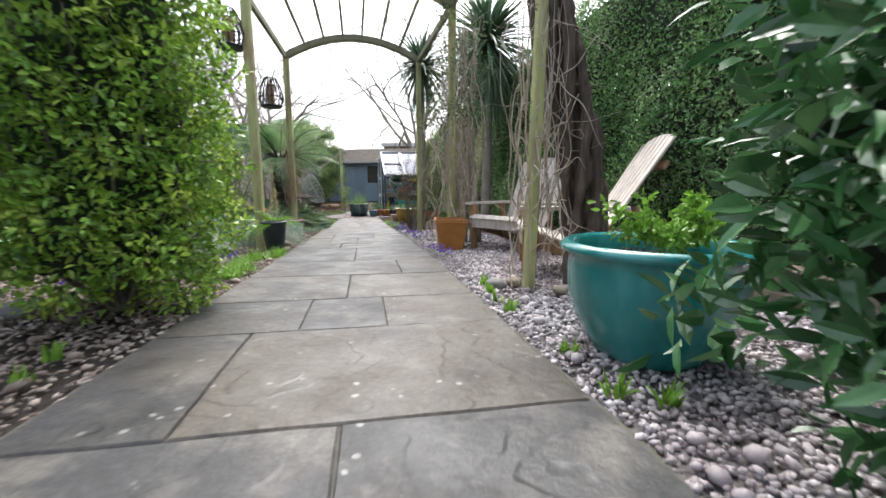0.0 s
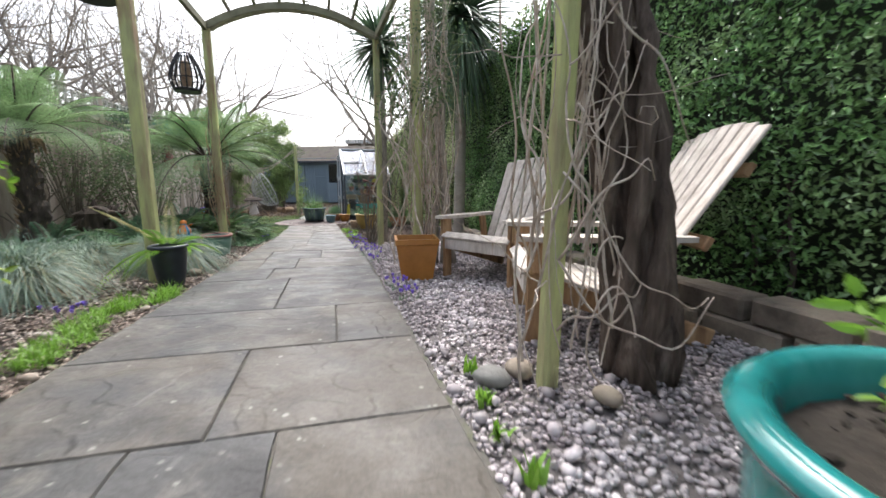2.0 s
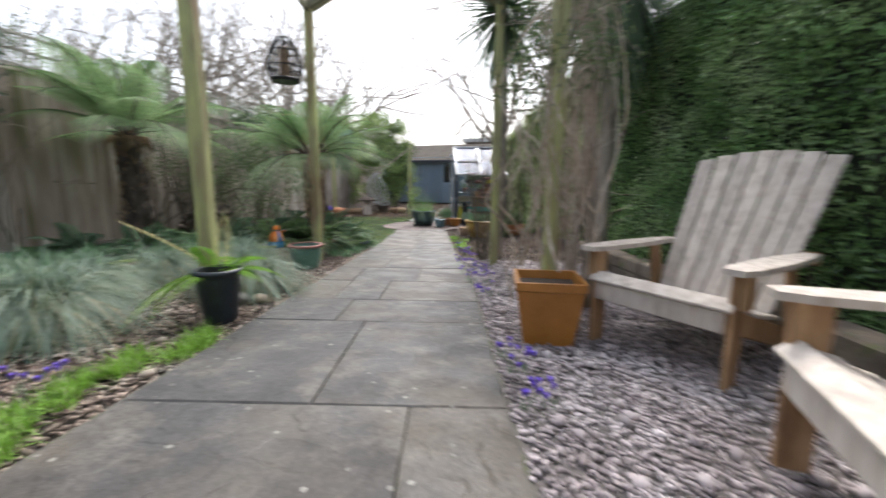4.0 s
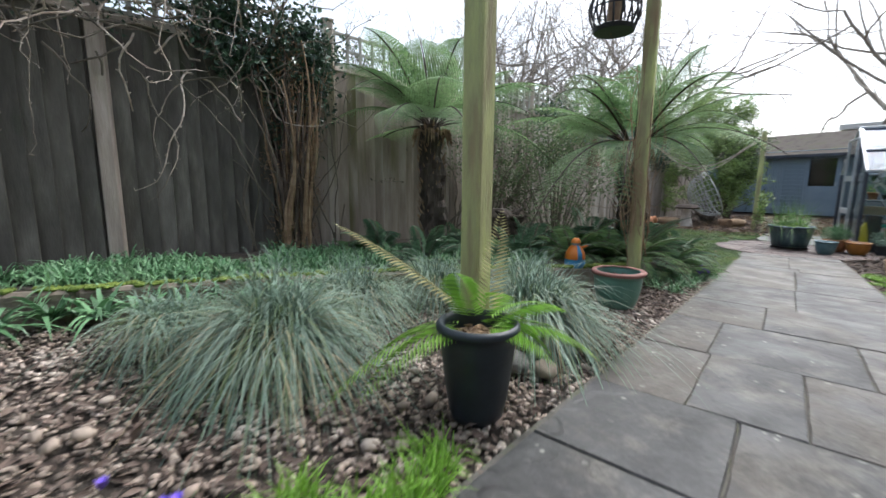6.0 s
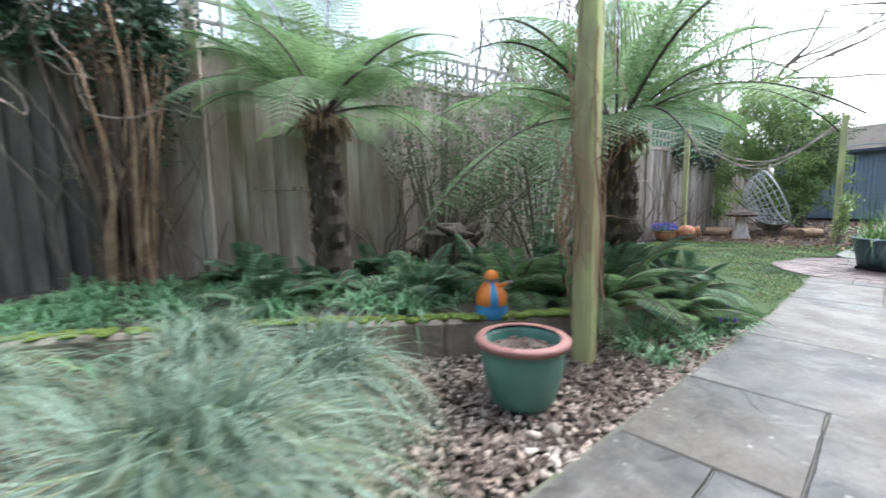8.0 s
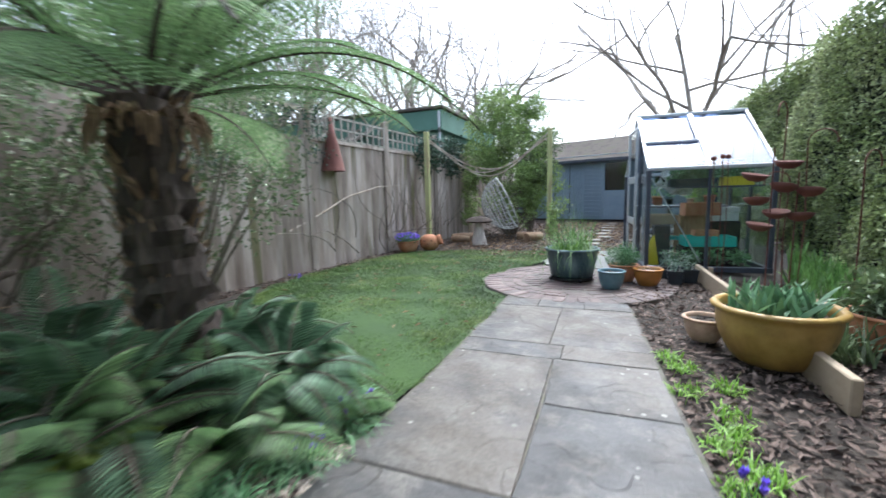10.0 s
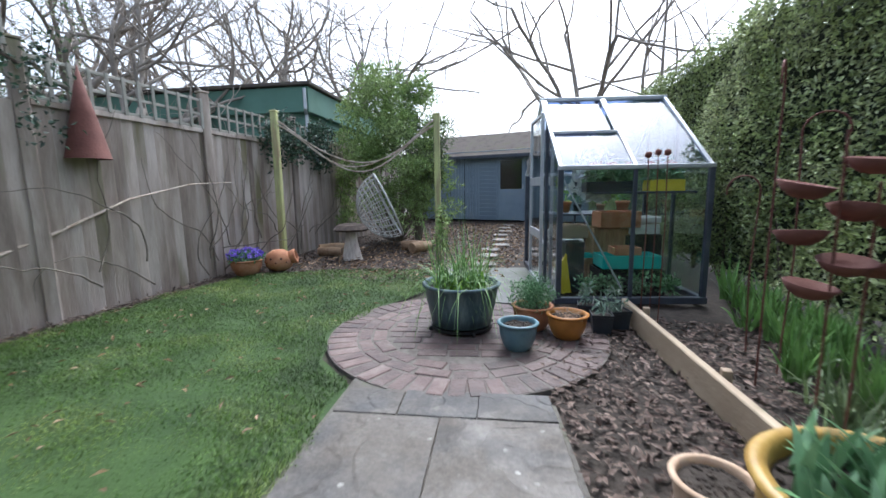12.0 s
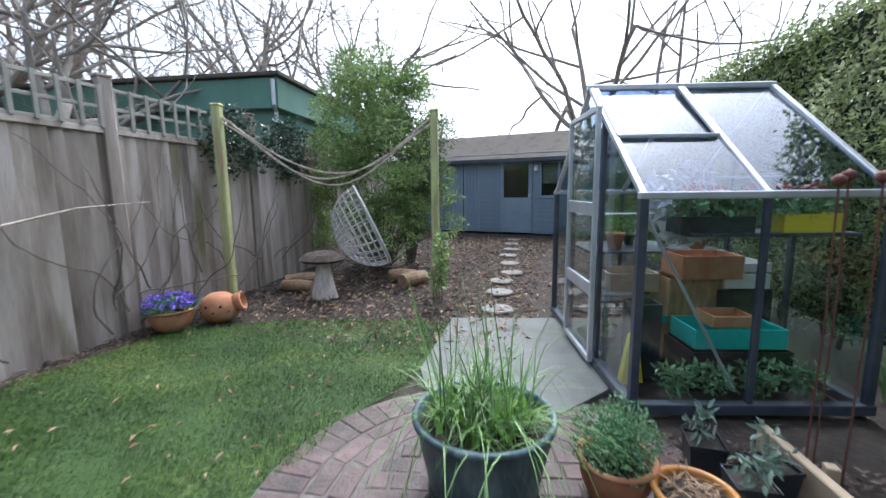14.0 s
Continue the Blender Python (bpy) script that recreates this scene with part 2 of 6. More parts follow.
M_TERRA_P = mat("bleached_terracotta", [(0.34, 0.22, 0.14), (0.5, 0.36, 0.25), (0.66, 0.54, 0.42)], 6, 0.85, 0.3, 60, stain=((0.22, 0.2, 0.12), 5, 0.62))
M_AMBER = mat("amber_glaze", [(0.3, 0.12, 0.02), (0.48, 0.21, 0.045)], 5, 0.35, 0.1, 30)
M_YELLOW = mat("yellow_glaze", [(0.22, 0.13, 0.035), (0.38, 0.24, 0.06), (0.5, 0.34, 0.1)], 5, 0.4, 0.2, 30, stain=((0.12, 0.08, 0.03), 5, 0.62))
M_BLUEPOT = mat("blue_glaze", [(0.07, 0.14, 0.17), (0.16, 0.26, 0.3)], 6, 0.35, 0.1, 30)
M_ZINC = mat("old_copper", [(0.03, 0.048, 0.056), (0.075, 0.12, 0.135), (0.2, 0.27, 0.28)], 7, 0.5, 0.2, 40, metal=0.3, stretch=(1.6, 1.6, .3))
M_FENCE = mat("fence_board", [(0.13, 0.095, 0.072), (0.375, 0.31, 0.26), (0.65, 0.58, 0.52)], 1.5, 0.88, 0.5, 50, vary=0.16, stretch=(2.4, 2.4, 0.35), stain=((0.17, 0.155, 0.08), 1.2, 0.57))
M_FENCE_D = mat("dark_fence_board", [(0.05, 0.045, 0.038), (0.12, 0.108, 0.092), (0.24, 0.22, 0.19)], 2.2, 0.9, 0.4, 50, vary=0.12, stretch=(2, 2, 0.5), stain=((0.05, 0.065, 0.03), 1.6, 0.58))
M_TRELLIS = mat("grey_trellis", [(0.25, 0.24, 0.2), (0.4, 0.38, 0.33)], 6, 0.85, 0.3)
M_SHED = mat("blue_grey_paint", [(0.21, 0.27, 0.33), (0.27, 0.335, 0.4)], 3, 0.65, 0.15, 40, stain=((0.27, 0.31, 0.34), 3, 0.62))
M_FELT = mat("roof_felt", [(0.06, 0.048, 0.04), (0.12, 0.1, 0.085), (0.1, 0.1, 0.055)], 4, 0.95, 0.5, 40)
M_DARK = mat("dark_inside", [(0.008, 0.008, 0.01), (0.02, 0.02, 0.022)], 3, 0.9, 0)
M_WHITE = mat("white_paint", [(0.6, 0.6, 0.58), (0.75, 0.75, 0.72)], 5, 0.5, 0.05)
M_ALU = mat("aluminium", [(0.45, 0.47, 0.5), (0.62, 0.64, 0.67)], 6, 0.35, 0.03, metal=0.45)
M_ALU_D = mat("dark_frame", [(0.03, 0.036, 0.052), (0.08, 0.09, 0.115)], 6, 0.4, 0.03)
M_GLASS = glass("pane_glass", (0.9, 0.94, 0.94))
M_STONE = mat("old_stone", [(0.1, 0.085, 0.065), (0.22, 0.18, 0.14), (0.33, 0.28, 0.21)], 5, 0.9, 0.7, 30, vary=0.2, stain=((0.12, 0.15, 0.05), 4, 0.6))
M_MOSS = mat("moss", [(0.07, 0.11, 0.016), (0.17, 0.22, 0.035)], 12, 0.95, 1.0, 80)
M_BRICK = mat("paver_brick", [(0.034, 0.026, 0.027), (0.085, 0.052, 0.046), (0.15, 0.115, 0.107)], 6, 0.6, 0.5, 60, vary=0.38)
M_TIMBER = mat("new_timber", [(0.28, 0.21, 0.14), (0.46, 0.37, 0.26)], 4, 0.7, 0.2, 60, stretch=(1, 0.3, 1))
M_GREENSHED = mat("green_cladding", [(0.1, 0.2, 0.15), (0.13, 0.26, 0.2)], 2, 0.7, 0.1)
M_RUST = mat("rusty_iron", [(0.09, 0.03, 0.022), (0.16, 0.06, 0.045)], 8, 0.85, 0.3)
M_WICKER = mat("grey_wicker", [(0.38, 0.38, 0.36), (0.55, 0.55, 0.52)], 12, 0.7, 0.2)
M_IRON = mat("black_iron", [(0.015, 0.015, 0.017), (0.04, 0.04, 0.04)], 8, 0.5, 0.1, metal=0.5)
M_PURPLE = mat("violet_petal", [(0.2, 0.12, 0.6), (0.32, 0.2, 0.8)], 8, 0.6, 0, island=0.2)
M_RED = mat("red_petal", [(0.5, 0.05, 0.02), (0.7, 0.12, 0.05)], 8, 0.6, 0, island=0.2)
M_ORANGE = mat("orange_paint", [(0.65, 0.17, 0.02), (0.75, 0.25, 0.04)], 8, 0.45, 0)
M_BLUE = mat("blue_paint", [(0.05, 0.22, 0.45), (0.08, 0.3, 0.55)], 8, 0.45, 0)
M_YPLASTIC = mat("yellow_plastic", [(0.7, 0.55, 0.03), (0.8, 0.65, 0.05)], 8, 0.45, 0)
M_TPLASTIC = mat("turquoise_plastic", [(0.02, 0.4, 0.36), (0.04, 0.5, 0.45)], 8, 0.45, 0)
M_CONC = mat("worn_concrete", [(0.1, 0.105, 0.095), (0.17, 0.175, 0.16)], 3, 0.8, 0.3, 30, stain=((0.09, 0.11, 0.06), 2, 0.6))
M_PALE = mat("pale_stone", [(0.13, 0.125, 0.115), (0.27, 0.26, 0.24)], 8, 0.8, 0.5)
M_DEAD = mat("dead_leaf", [(0.12, 0.07, 0.04), (0.26, 0.17, 0.1), (0.4, 0.3, 0.2)], 8, 0.85, 0.2, island=0.4)


# ---- mesh code ----
class Mesh:
    """Collects points and faces."""

    def __init__(self):
        self.v, self.f, self.n = [], [], 0

    def add(self, v, f):
        v = np.asarray(v, float).reshape(-1, 3)
        self.v.append(v)
        self.f.extend([tuple(int(i) + self.n for i in q) for q in f])
        self.n += len(v)
        return self

    def box(self, sx, sy, sz, m=None, bevel=0.0):
        """A box centred on the pose m, its edges chamfered."""
        b = min(bevel, sx * .45, sy * .45, sz * .45)
        m = m or Matrix()
        if b <= 0:
            c = [(x * sx / 2, y * sy / 2, z * sz / 2) for z in (-1, 1) for y in (-1, 1) for x in (-1, 1)]
            f = [(0, 2, 3, 1), (4, 5, 7, 6), (0, 1, 5, 4), (2, 6, 7, 3), (0, 4, 6, 2), (1, 3, 7, 5)]
        else:
            hx, hy, hz = sx / 2, sy / 2, sz / 2
            c, f, ix = [], [], {}
            for z in (-1, 1):
                for y in (-1, 1):
                    for x in (-1, 1):
                        for a, (px, py, pz) in enumerate(((hx, hy - b, hz - b), (hx - b, hy, hz - b), (hx - b, hy - b, hz))):
                            ix[(x, y, z, a)] = len(c)
                            c.append((x * px, y * py, z * pz))
            S = (-1, 1)
            for s in S:
                f += [[ix[(s, -1, -1, 0)], ix[(s, 1, -1, 0)], ix[(s, 1, 1, 0)], ix[(s, -1, 1, 0)]][::s]]
                f += [[ix[(-1, s, -1, 1)], ix[(-1, s, 1, 1)], ix[(1, s, 1, 1)], ix[(1, s, -1, 1)]][::s]]
                f += [[ix[(-1, -1, s, 2)], ix[(1, -1, s, 2)], ix[(1, 1, s, 2)], ix[(-1, 1, s, 2)]][::s]]
            for a in S:
                for d in S:
                    k = a * d
                    f += [[ix[(-1, a, d, 1)], ix[(1, a, d, 1)], ix[(1, a, d, 2)], ix[(-1, a, d, 2)]][::k]]
                    f += [[ix[(a, -1, d, 2)], ix[(a, 1, d, 2)], ix[(a, 1, d, 0)], ix[(a, -1, d, 0)]][::k]]
                    f += [[ix[(a, d, -1, 0)], ix[(a, d, 1, 0)], ix[(a, d, 1, 1)], ix[(a, d, -1, 1)]][::k]]
                    for e in S:
                        f += [[ix[(a, d, e, 0)], ix[(a, d, e, 1)], ix[(a, d, e, 2)]][::a * d * e]]
        M = np.array(m)
        v = np.array(c) @ M[:3, :3].T + M[:3, 3]
        return self.add(v, f)

    def bar(self, a, b, w, h, bevel=0.0, up=(0, 0, 1)):
        """A square bar from a to b."""
        a, b = Vector(a), Vector(b)
        d = b - a
        y = d.normalized()
        z = Vector(up)
        x = y.cross(z)
        if x.length < 1e-4:
            x = y.cross(Vector((1, 0, 0)))
        x.normalize()
        z = x.cross(y)
        m = Matrix((x, y, z)).transposed().to_4x4()
        m.translation = (a + b) / 2
        return self.box(w, d.length, h, m, bevel)

    def tube(self, pts, radii, n=6, caps=True):
        P = [Vector(p) for p in pts]
        if not hasattr(radii, "__len__"):
            radii = [radii] * len(P)
        V, F = [], []
        x = None
        for i, p in enumerate(P):
            d = (P[min(i + 1, len(P) - 1)] - P[max(i - 1, 0)])
            d = d.normalized() if d.length > 1e-7 else Vector((0, 0, 1))
            if x is None:
                x = d.orthogonal().normalized()
            x = x - d * x.dot(d)
            x = x.normalized() if x.length > 1e-5 else d.orthogonal().normalized()
            y = d.cross(x)
            for k in range(n):
                a = 2 * math.pi * k / n
                V.append(p + (x * math.cos(a) + y * math.sin(a)) * radii[i])
        for i in range(len(P) - 1):
            for k in range(n):
                F.append((i * n + k, i * n + (k + 1) % n, (i + 1) * n + (k + 1) % n, (i + 1) * n + k))
        if caps:
            F += [tuple(range(n))[::-1], tuple((len(P) - 1) * n + k for k in range(n))]
        return self.add([tuple(v) for v in V], F)

    def ribbon(self, pts, w, h):
        """An upright strip w wide and h high that follows the points."""
        P = [Vector(p) for p in pts]
        V, F = [], []
        for i, p in enumerate(P):
            d = (P[min(i + 1, len(P) - 1)] - P[max(i - 1, 0)]).normalized()
            x = d.cross(Vector((0, 0, 1))).normalized()
            z = x.cross(d)
            V += [tuple(p + x * a * w / 2 + z * b * h / 2) for a, b in ((-1, -1), (1, -1), (1, 1), (-1, 1))]
        for i in range(len(P) - 1):
            F += [(4 * i + k, 4 * i + (k + 1) % 4, 4 * i + 4 + (k + 1) % 4, 4 * i + 4 + k) for k in range(4)]
        n = 4 * (len(P) - 1)
        return self.add(V, F + [(3, 2, 1, 0), (n, n + 1, n + 2, n + 3)])

    def lathe(self, prof, n=40, m=None, wob=0.0):
        """A turned shape from (radius, height) pairs."""
        V, F = [], []
        for j, (r, z) in enumerate(prof):
            for k in range(n):
                a = 2 * math.pi * k / n
                V.append((r * math.cos(a) * (1 + wob * math.sin(3 * a + j)), r * math.sin(a), z))
        for j in range(len(prof) - 1):
            for k in range(n):
                F.append((j * n + k, j * n + (k + 1) % n, (j + 1) * n + (k + 1) % n, (j + 1) * n + k))
        V = np.array(V)
        if m is not None:
            M = np.array(m)
            V = V @ M[:3, :3].T + M[:3, 3]
        return self.add(V, F)

    def leaves(self, pos, direc, norm, length, width, fold=0.25, droop=0.15, fine=False):
        """Folded pointed leaves: arrays of places, ways and normals; fine: rounder, with a midrib."""
        n = len(pos)
        d = direc / np.maximum(1e-6, np.linalg.norm(direc, axis=1, keepdims=True))
        s = np.cross(d, norm)
        s /= np.maximum(1e-6, np.linalg.norm(s, axis=1, keepdims=True))
        u = np.cross(s, d)
        L = np.broadcast_to(np.asarray(length, float).reshape(-1, 1), (n, 1))
        W = np.broadcast_to(np.asarray(width, float).reshape(-1, 1), (n, 1))
        tip = pos + d * L - u * L * droop
        if fine:
            m1, m2 = pos + d * L * .3 - u * L * droop * .1, pos + d * L * .68 - u * L * droop * .45
            a1, b1 = m1 + s * W * .46 + u * W * fold * .8, m1 - s * W * .46 + u * W * fold * .8
            a2, b2 = m2 + s * W * .4 + u * W * fold * .6, m2 - s * W * .4 + u * W * fold * .6
            V = np.stack([pos, a1, m1, b1, a2, m2, b2, tip], 1).reshape(-1, 3)
            i = np.arange(n)[:, None] * 8
            T = np.concatenate([i + q for q in ([0, 1, 2], [0, 2, 3], [4, 5, 7], [5, 6, 7])], 0)
            Q = np.concatenate([i + q for q in ([1, 4, 5, 2], [2, 5, 6, 3])], 0)
            self.v.append(V)
            self.f.extend([tuple(q) for q in (T + self.n).tolist()] + [tuple(q) for q in (Q + self.n).tolist()])
            self.n += len(V)
            return self
        mid = pos + d * L * 0.45
        a, b = mid + s * W / 2 + u * W * fold, mid - s * W / 2 + u * W * fold
        V = np.stack([pos, a, tip, b], 1).reshape(-1, 3)
        i = np.arange(n)[:, None] * 4
        F = np.concatenate([i + [0, 1, 2], i + [0, 2, 3]], 0)
        self.v.append(V)
        self.f.extend([tuple(q) for q in (F + self.n).tolist()])
        self.n += len(V)
        return self

    def data(self, name, material, smooth=False):
        me = bpy.data.meshes.new(name)
        v = np.concatenate(self.v) if self.v else np.zeros((0, 3))
        me.from_pydata(v.tolist(), [], self.f)
        me.materials.append(material)
        if smooth:
            me.shade_smooth()
        me.update()
        return me


def part(name, mb, material, parent=None, label="", smooth=False, kind=""):
    ob = new(name, mb.data(name, material, smooth))
    ob.parent = parent
    return tagged(ob, label, kind=kind)


def thing(name, place, yaw=0, label="", category="", group="", kind=""):
    ob = new(name)
    ob.empty_display_size = 0.1
    ob.matrix_basis = pose(*place, 0, 0, yaw)
    return tagged(ob, label, category, group, kind)


def solo(name, mb, material, place, yaw=0, label="", category="", group="", kind="", smooth=False):
    """A thing that is one mesh."""
    ob = new(name, mb.data(name, material, smooth))
    ob.matrix_basis = pose(*place, 0, 0, yaw)
    return tagged(ob, label, category, group, kind)


rng = np.random.default_rng(7)


def R(a, b):
    return float(rng.uniform(a, b))


# ---- the plan ----
def gz(y):
    return float(np.interp(y, [-6, 0, 3.5, 6.5, 9.6, 12.5, 40], [0.06, -0.11, -0.2, -0.3, -0.4, -0.385, -0.33]))


def xr(y):
    return 1.70 - 0.265 * y if y < 6.84 else -0.11 - 0.33 * (y - 6.84)


def xl(y):
    return 0.03 - 0.24 * y


def hedge_x(y):
    return 3.6 - 0.267 * y


def fence_x(y):
    return -3.72 - 0.176 * y


def to_xy(u, v):
    return (u * 0.967 - v * 0.255, u * 0.255 + v * 0.967)


HEAD = 14.8
CIRC = (-2.27, 12.28)
CIRC_R = 0.98


# ---- ground, setting ----
def ground():
    mb = Mesh()
    ys = [-60, -20, -8] + [-6 + 0.5 * k for k in range(93)] + [60, 120, 400]
    xs = [-300, -60, -20, -9, -4, -2, 0, 2, 4, 9, 20, 60, 300]
    V = [(x, y, gz(y) - 0.035) for y in ys for x in xs]
    n = len(xs)
    F = [(j * n + i, j * n + i + 1, (j + 1) * n + i + 1, (j + 1) * n + i) for j in range(len(ys) - 1) for i in range(n - 1)]
    mb.add(V, F)
    return part("ground", mb, M_SOIL, kind="structure")


def strip(name, y0, y1, fa, fb, dz, material, parent=None, step=0.25, rough=0.0):
    """A sheet between two lines along the garden."""
    mb = Mesh()
    ny = max(2, int((y1 - y0) / step))
    V, F, nx = [], [], 9
    for j in range(ny + 1):
        y = y0 + (y1 - y0) * j / ny
        for i in range(nx):
            x = fa(y) + (fb(y) - fa(y)) * i / (nx - 1)
            V.append((x, y, gz(y) + dz + rough * noise.noise(Vector((x * 2, y * 2, 0)))))
    F = [(j * nx + i, j * nx + i + 1, (j + 1) * nx + i + 1, (j + 1) * nx + i) for j in range(ny) for i in range(nx - 1)]
    mb.add(V, F)
    return part(name, mb, material, parent, kind="structure")


ground_ob = ground()
pavement = strip("pavement", -2, 11.55, lambda y: xl(y) - 0.02, lambda y: xr(y) + 0.02, -0.009, M_JOINT)


# ---- hedge ----
def leaf_wall(n, pts_fn, length, width, normal, spread=0.9):
    P = pts_fn(n)
    nn = np.array(normal, float)[None] + rng.normal(0, spread * .5, (n, 3))
    d = rng.normal(0, 1, (n, 3)) + np.array([0, 0, -0.3])
    d -= nn * (np.sum(d * nn, 1) / np.sum(nn * nn, 1))[:, None] * 0.8
    return P, d, nn


def hedge():
    h = thing("hedge", (0, 0, 0), label="tall clipped privet hedge with small glossy green leaves", category="hedge")
    core = Mesh()
    ys = np.linspace(-3, 21, 60)
    V, F = [], []
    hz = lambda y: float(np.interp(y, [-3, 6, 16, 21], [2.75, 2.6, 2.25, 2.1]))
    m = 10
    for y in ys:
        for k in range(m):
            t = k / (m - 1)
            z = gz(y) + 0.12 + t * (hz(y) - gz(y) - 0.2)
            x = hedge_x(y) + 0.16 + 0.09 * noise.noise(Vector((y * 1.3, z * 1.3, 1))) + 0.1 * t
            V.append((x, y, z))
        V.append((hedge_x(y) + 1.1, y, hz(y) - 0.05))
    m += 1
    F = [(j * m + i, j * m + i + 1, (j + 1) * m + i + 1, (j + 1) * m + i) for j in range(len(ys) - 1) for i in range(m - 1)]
    # sheet behind the leaves, coloured as the hedge's inner shade
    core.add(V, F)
    part("hedge_core", core, M_INNER_SHADE, h)
    for y0, y1, dens, ln in ((-1, 9.0, 2900, 0.038), (9.0, 21, 2300, 0.046)):
        lv = Mesh()
        area = (y1 - y0) * 2.8
        n = int(area * dens)
        y = rng.uniform(y0, y1, n)
        t = rng.uniform(0, 1, n) ** 0.92
        g = np.interp(y, [-6, 0, 3.5, 6.5, 9.6, 12.5, 40], [0.06, -0.11, -0.2, -0.3, -0.4, -0.385, -0.33])
        H = np.interp(y, [-3, 6, 16, 21], [2.75, 2.6, 2.25, 2.1])
        z = g + 0.08 + t * (H - g - 0.05)
        bumpy = 0.06 * np.sin(y * 2.3 + 1.7 * z) + 0.06 * np.sin(z * 3.1 - y * 1.1) + 0.05 * np.sin(y * 6.1) * np.sin(z * 5.2)
        x = 3.6 - 0.267 * y + bumpy + 0.1 * t + rng.uniform(-0.05, 0.14, n)
        P = np.stack([x, y, z], 1)
        nn = np.array([[-1, -0.25, 0.45]]) + rng.normal(0, 0.5, (n, 3))
        d = rng.normal(0, 1, (n, 3)) + [[-0.5, 0, -0.2]]
        lv.leaves(P, d, nn, rng.uniform(ln * .7, ln * 1.4, n), ln * 0.6)
        part("hedge_leaves", lv, M_HEDGE if y0 < 0 else M_HEDGE_O, h, kind="stuff")
    lv = Mesh()
    n = 14000
    y = rng.uniform(0, 21, n)
    H = np.interp(y, [-3, 6, 16, 21], [2.75, 2.6, 2.25, 2.1])
    P = np.stack([3.6 - 0.267 * y + rng.uniform(0, 1.0, n), y, H + rng.uniform(-0.08, 0.1, n)], 1)
    lv.leaves(P, rng.normal(0, 1, (n, 3)), np.array([[0, 0, 1]]) + rng.normal(0, .5, (n, 3)), 0.045, 0.025)
    part("hedge_top_leaves", lv, M_HEDGE_O, h, kind="stuff")
    st = Mesh()
    for k in range(70):
        y = R(0.5, 16)
        x = hedge_x(y) + R(0.08, 0.3)
        st.tube([(x, y, gz(y) - .03), (x + R(-.06, .06), y + R(-.1, .1), gz(y) + .35), (x + R(-.1, .1), y + R(-.2, .2), gz(y) + .8)], [0.02, 0.015, 0.008], 5)
    part("hedge_stems", st, M_TRUNK, h, kind="stuff")


hedge()


# ---- fence ----
def fence():
    f = thing("fence", (0, 0, 0), label="weathered close-board timber fence with trellis along the top and square posts", category="fence")
    f["kind"] = "structure"
    ang = math.degrees(math.atan(-0.176))
    posts = [2.2, 4.05, 5.9, 7.75, 9.6, 11.45, 13.3, 15.15, 17.0, 18.85]
    bm = {}
    w = 0.145
    sec = math.sqrt(1 + 0.176 ** 2)
    first = -2.0
    k = 0
    y = first
    while y < 21:
        h = 1.75 if y < 10.6 else (1.39 if y < 16 else 1.6)
        h += 0.012 * math.sin(k * 2.1)
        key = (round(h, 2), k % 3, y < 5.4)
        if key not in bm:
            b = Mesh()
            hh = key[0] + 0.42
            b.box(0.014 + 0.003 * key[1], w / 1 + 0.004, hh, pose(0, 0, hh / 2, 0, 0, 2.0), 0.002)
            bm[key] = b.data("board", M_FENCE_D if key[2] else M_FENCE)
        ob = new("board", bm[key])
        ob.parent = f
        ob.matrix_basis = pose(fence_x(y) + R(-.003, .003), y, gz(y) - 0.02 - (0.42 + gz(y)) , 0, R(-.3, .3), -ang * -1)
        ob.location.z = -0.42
        k += 1
        y += 0.118
    for py in posts:
        b = Mesh()
        top = 1.83 if py > 10 else 2.18
        b.box(0.1, 0.1, top + 0.45, pose(0, 0, (top - 0.45) / 2), 0.008)
        b.box(0.12, 0.12, 0.025, pose(0, 0, top + 0.012), 0.006)
        o = part("fence_post", b, M_FENCE, f)
        o.matrix_basis = pose(fence_x(py) + 0.02, py, 0, 0, 0, -ang * -1)
    for i in range(len(posts) - 1):
        y0, y1 = posts[i] + 0.06, posts[i + 1] - 0.06
        base = 1.77 if y0 < 10.6 else 1.41
        if i == 4:
            base = 1.77
        tr = Mesh()
        P = lambda yy, z, off=0: (fence_x(yy) + 0.03 + off, yy, z)
        for z in (base + 0.02, base + 0.17, base + 0.33):
            tr.bar(P(y0, z), P(y1, z), 0.02, 0.03, 0.003)
        n = 11
        for j in range(n + 1):
            yy = y0 + (y1 - y0) * j / n
            tr.bar(P(yy, base, 0.02), P(yy, base + 0.35, 0.02), 0.03, 0.018, 0.002, up=(1, 0, 0))
        part("trellis_panel", tr, M_TRELLIS, f)
        rl = Mesh()
        rl.bar((fence_x(y0) + 0.025, y0, base - 0.02), (fence_x(y1) + 0.025, y1, base - 0.02), 0.04, 0.05, 0.005)
        part("cap_rail", rl, M_FENCE, f)


fence()


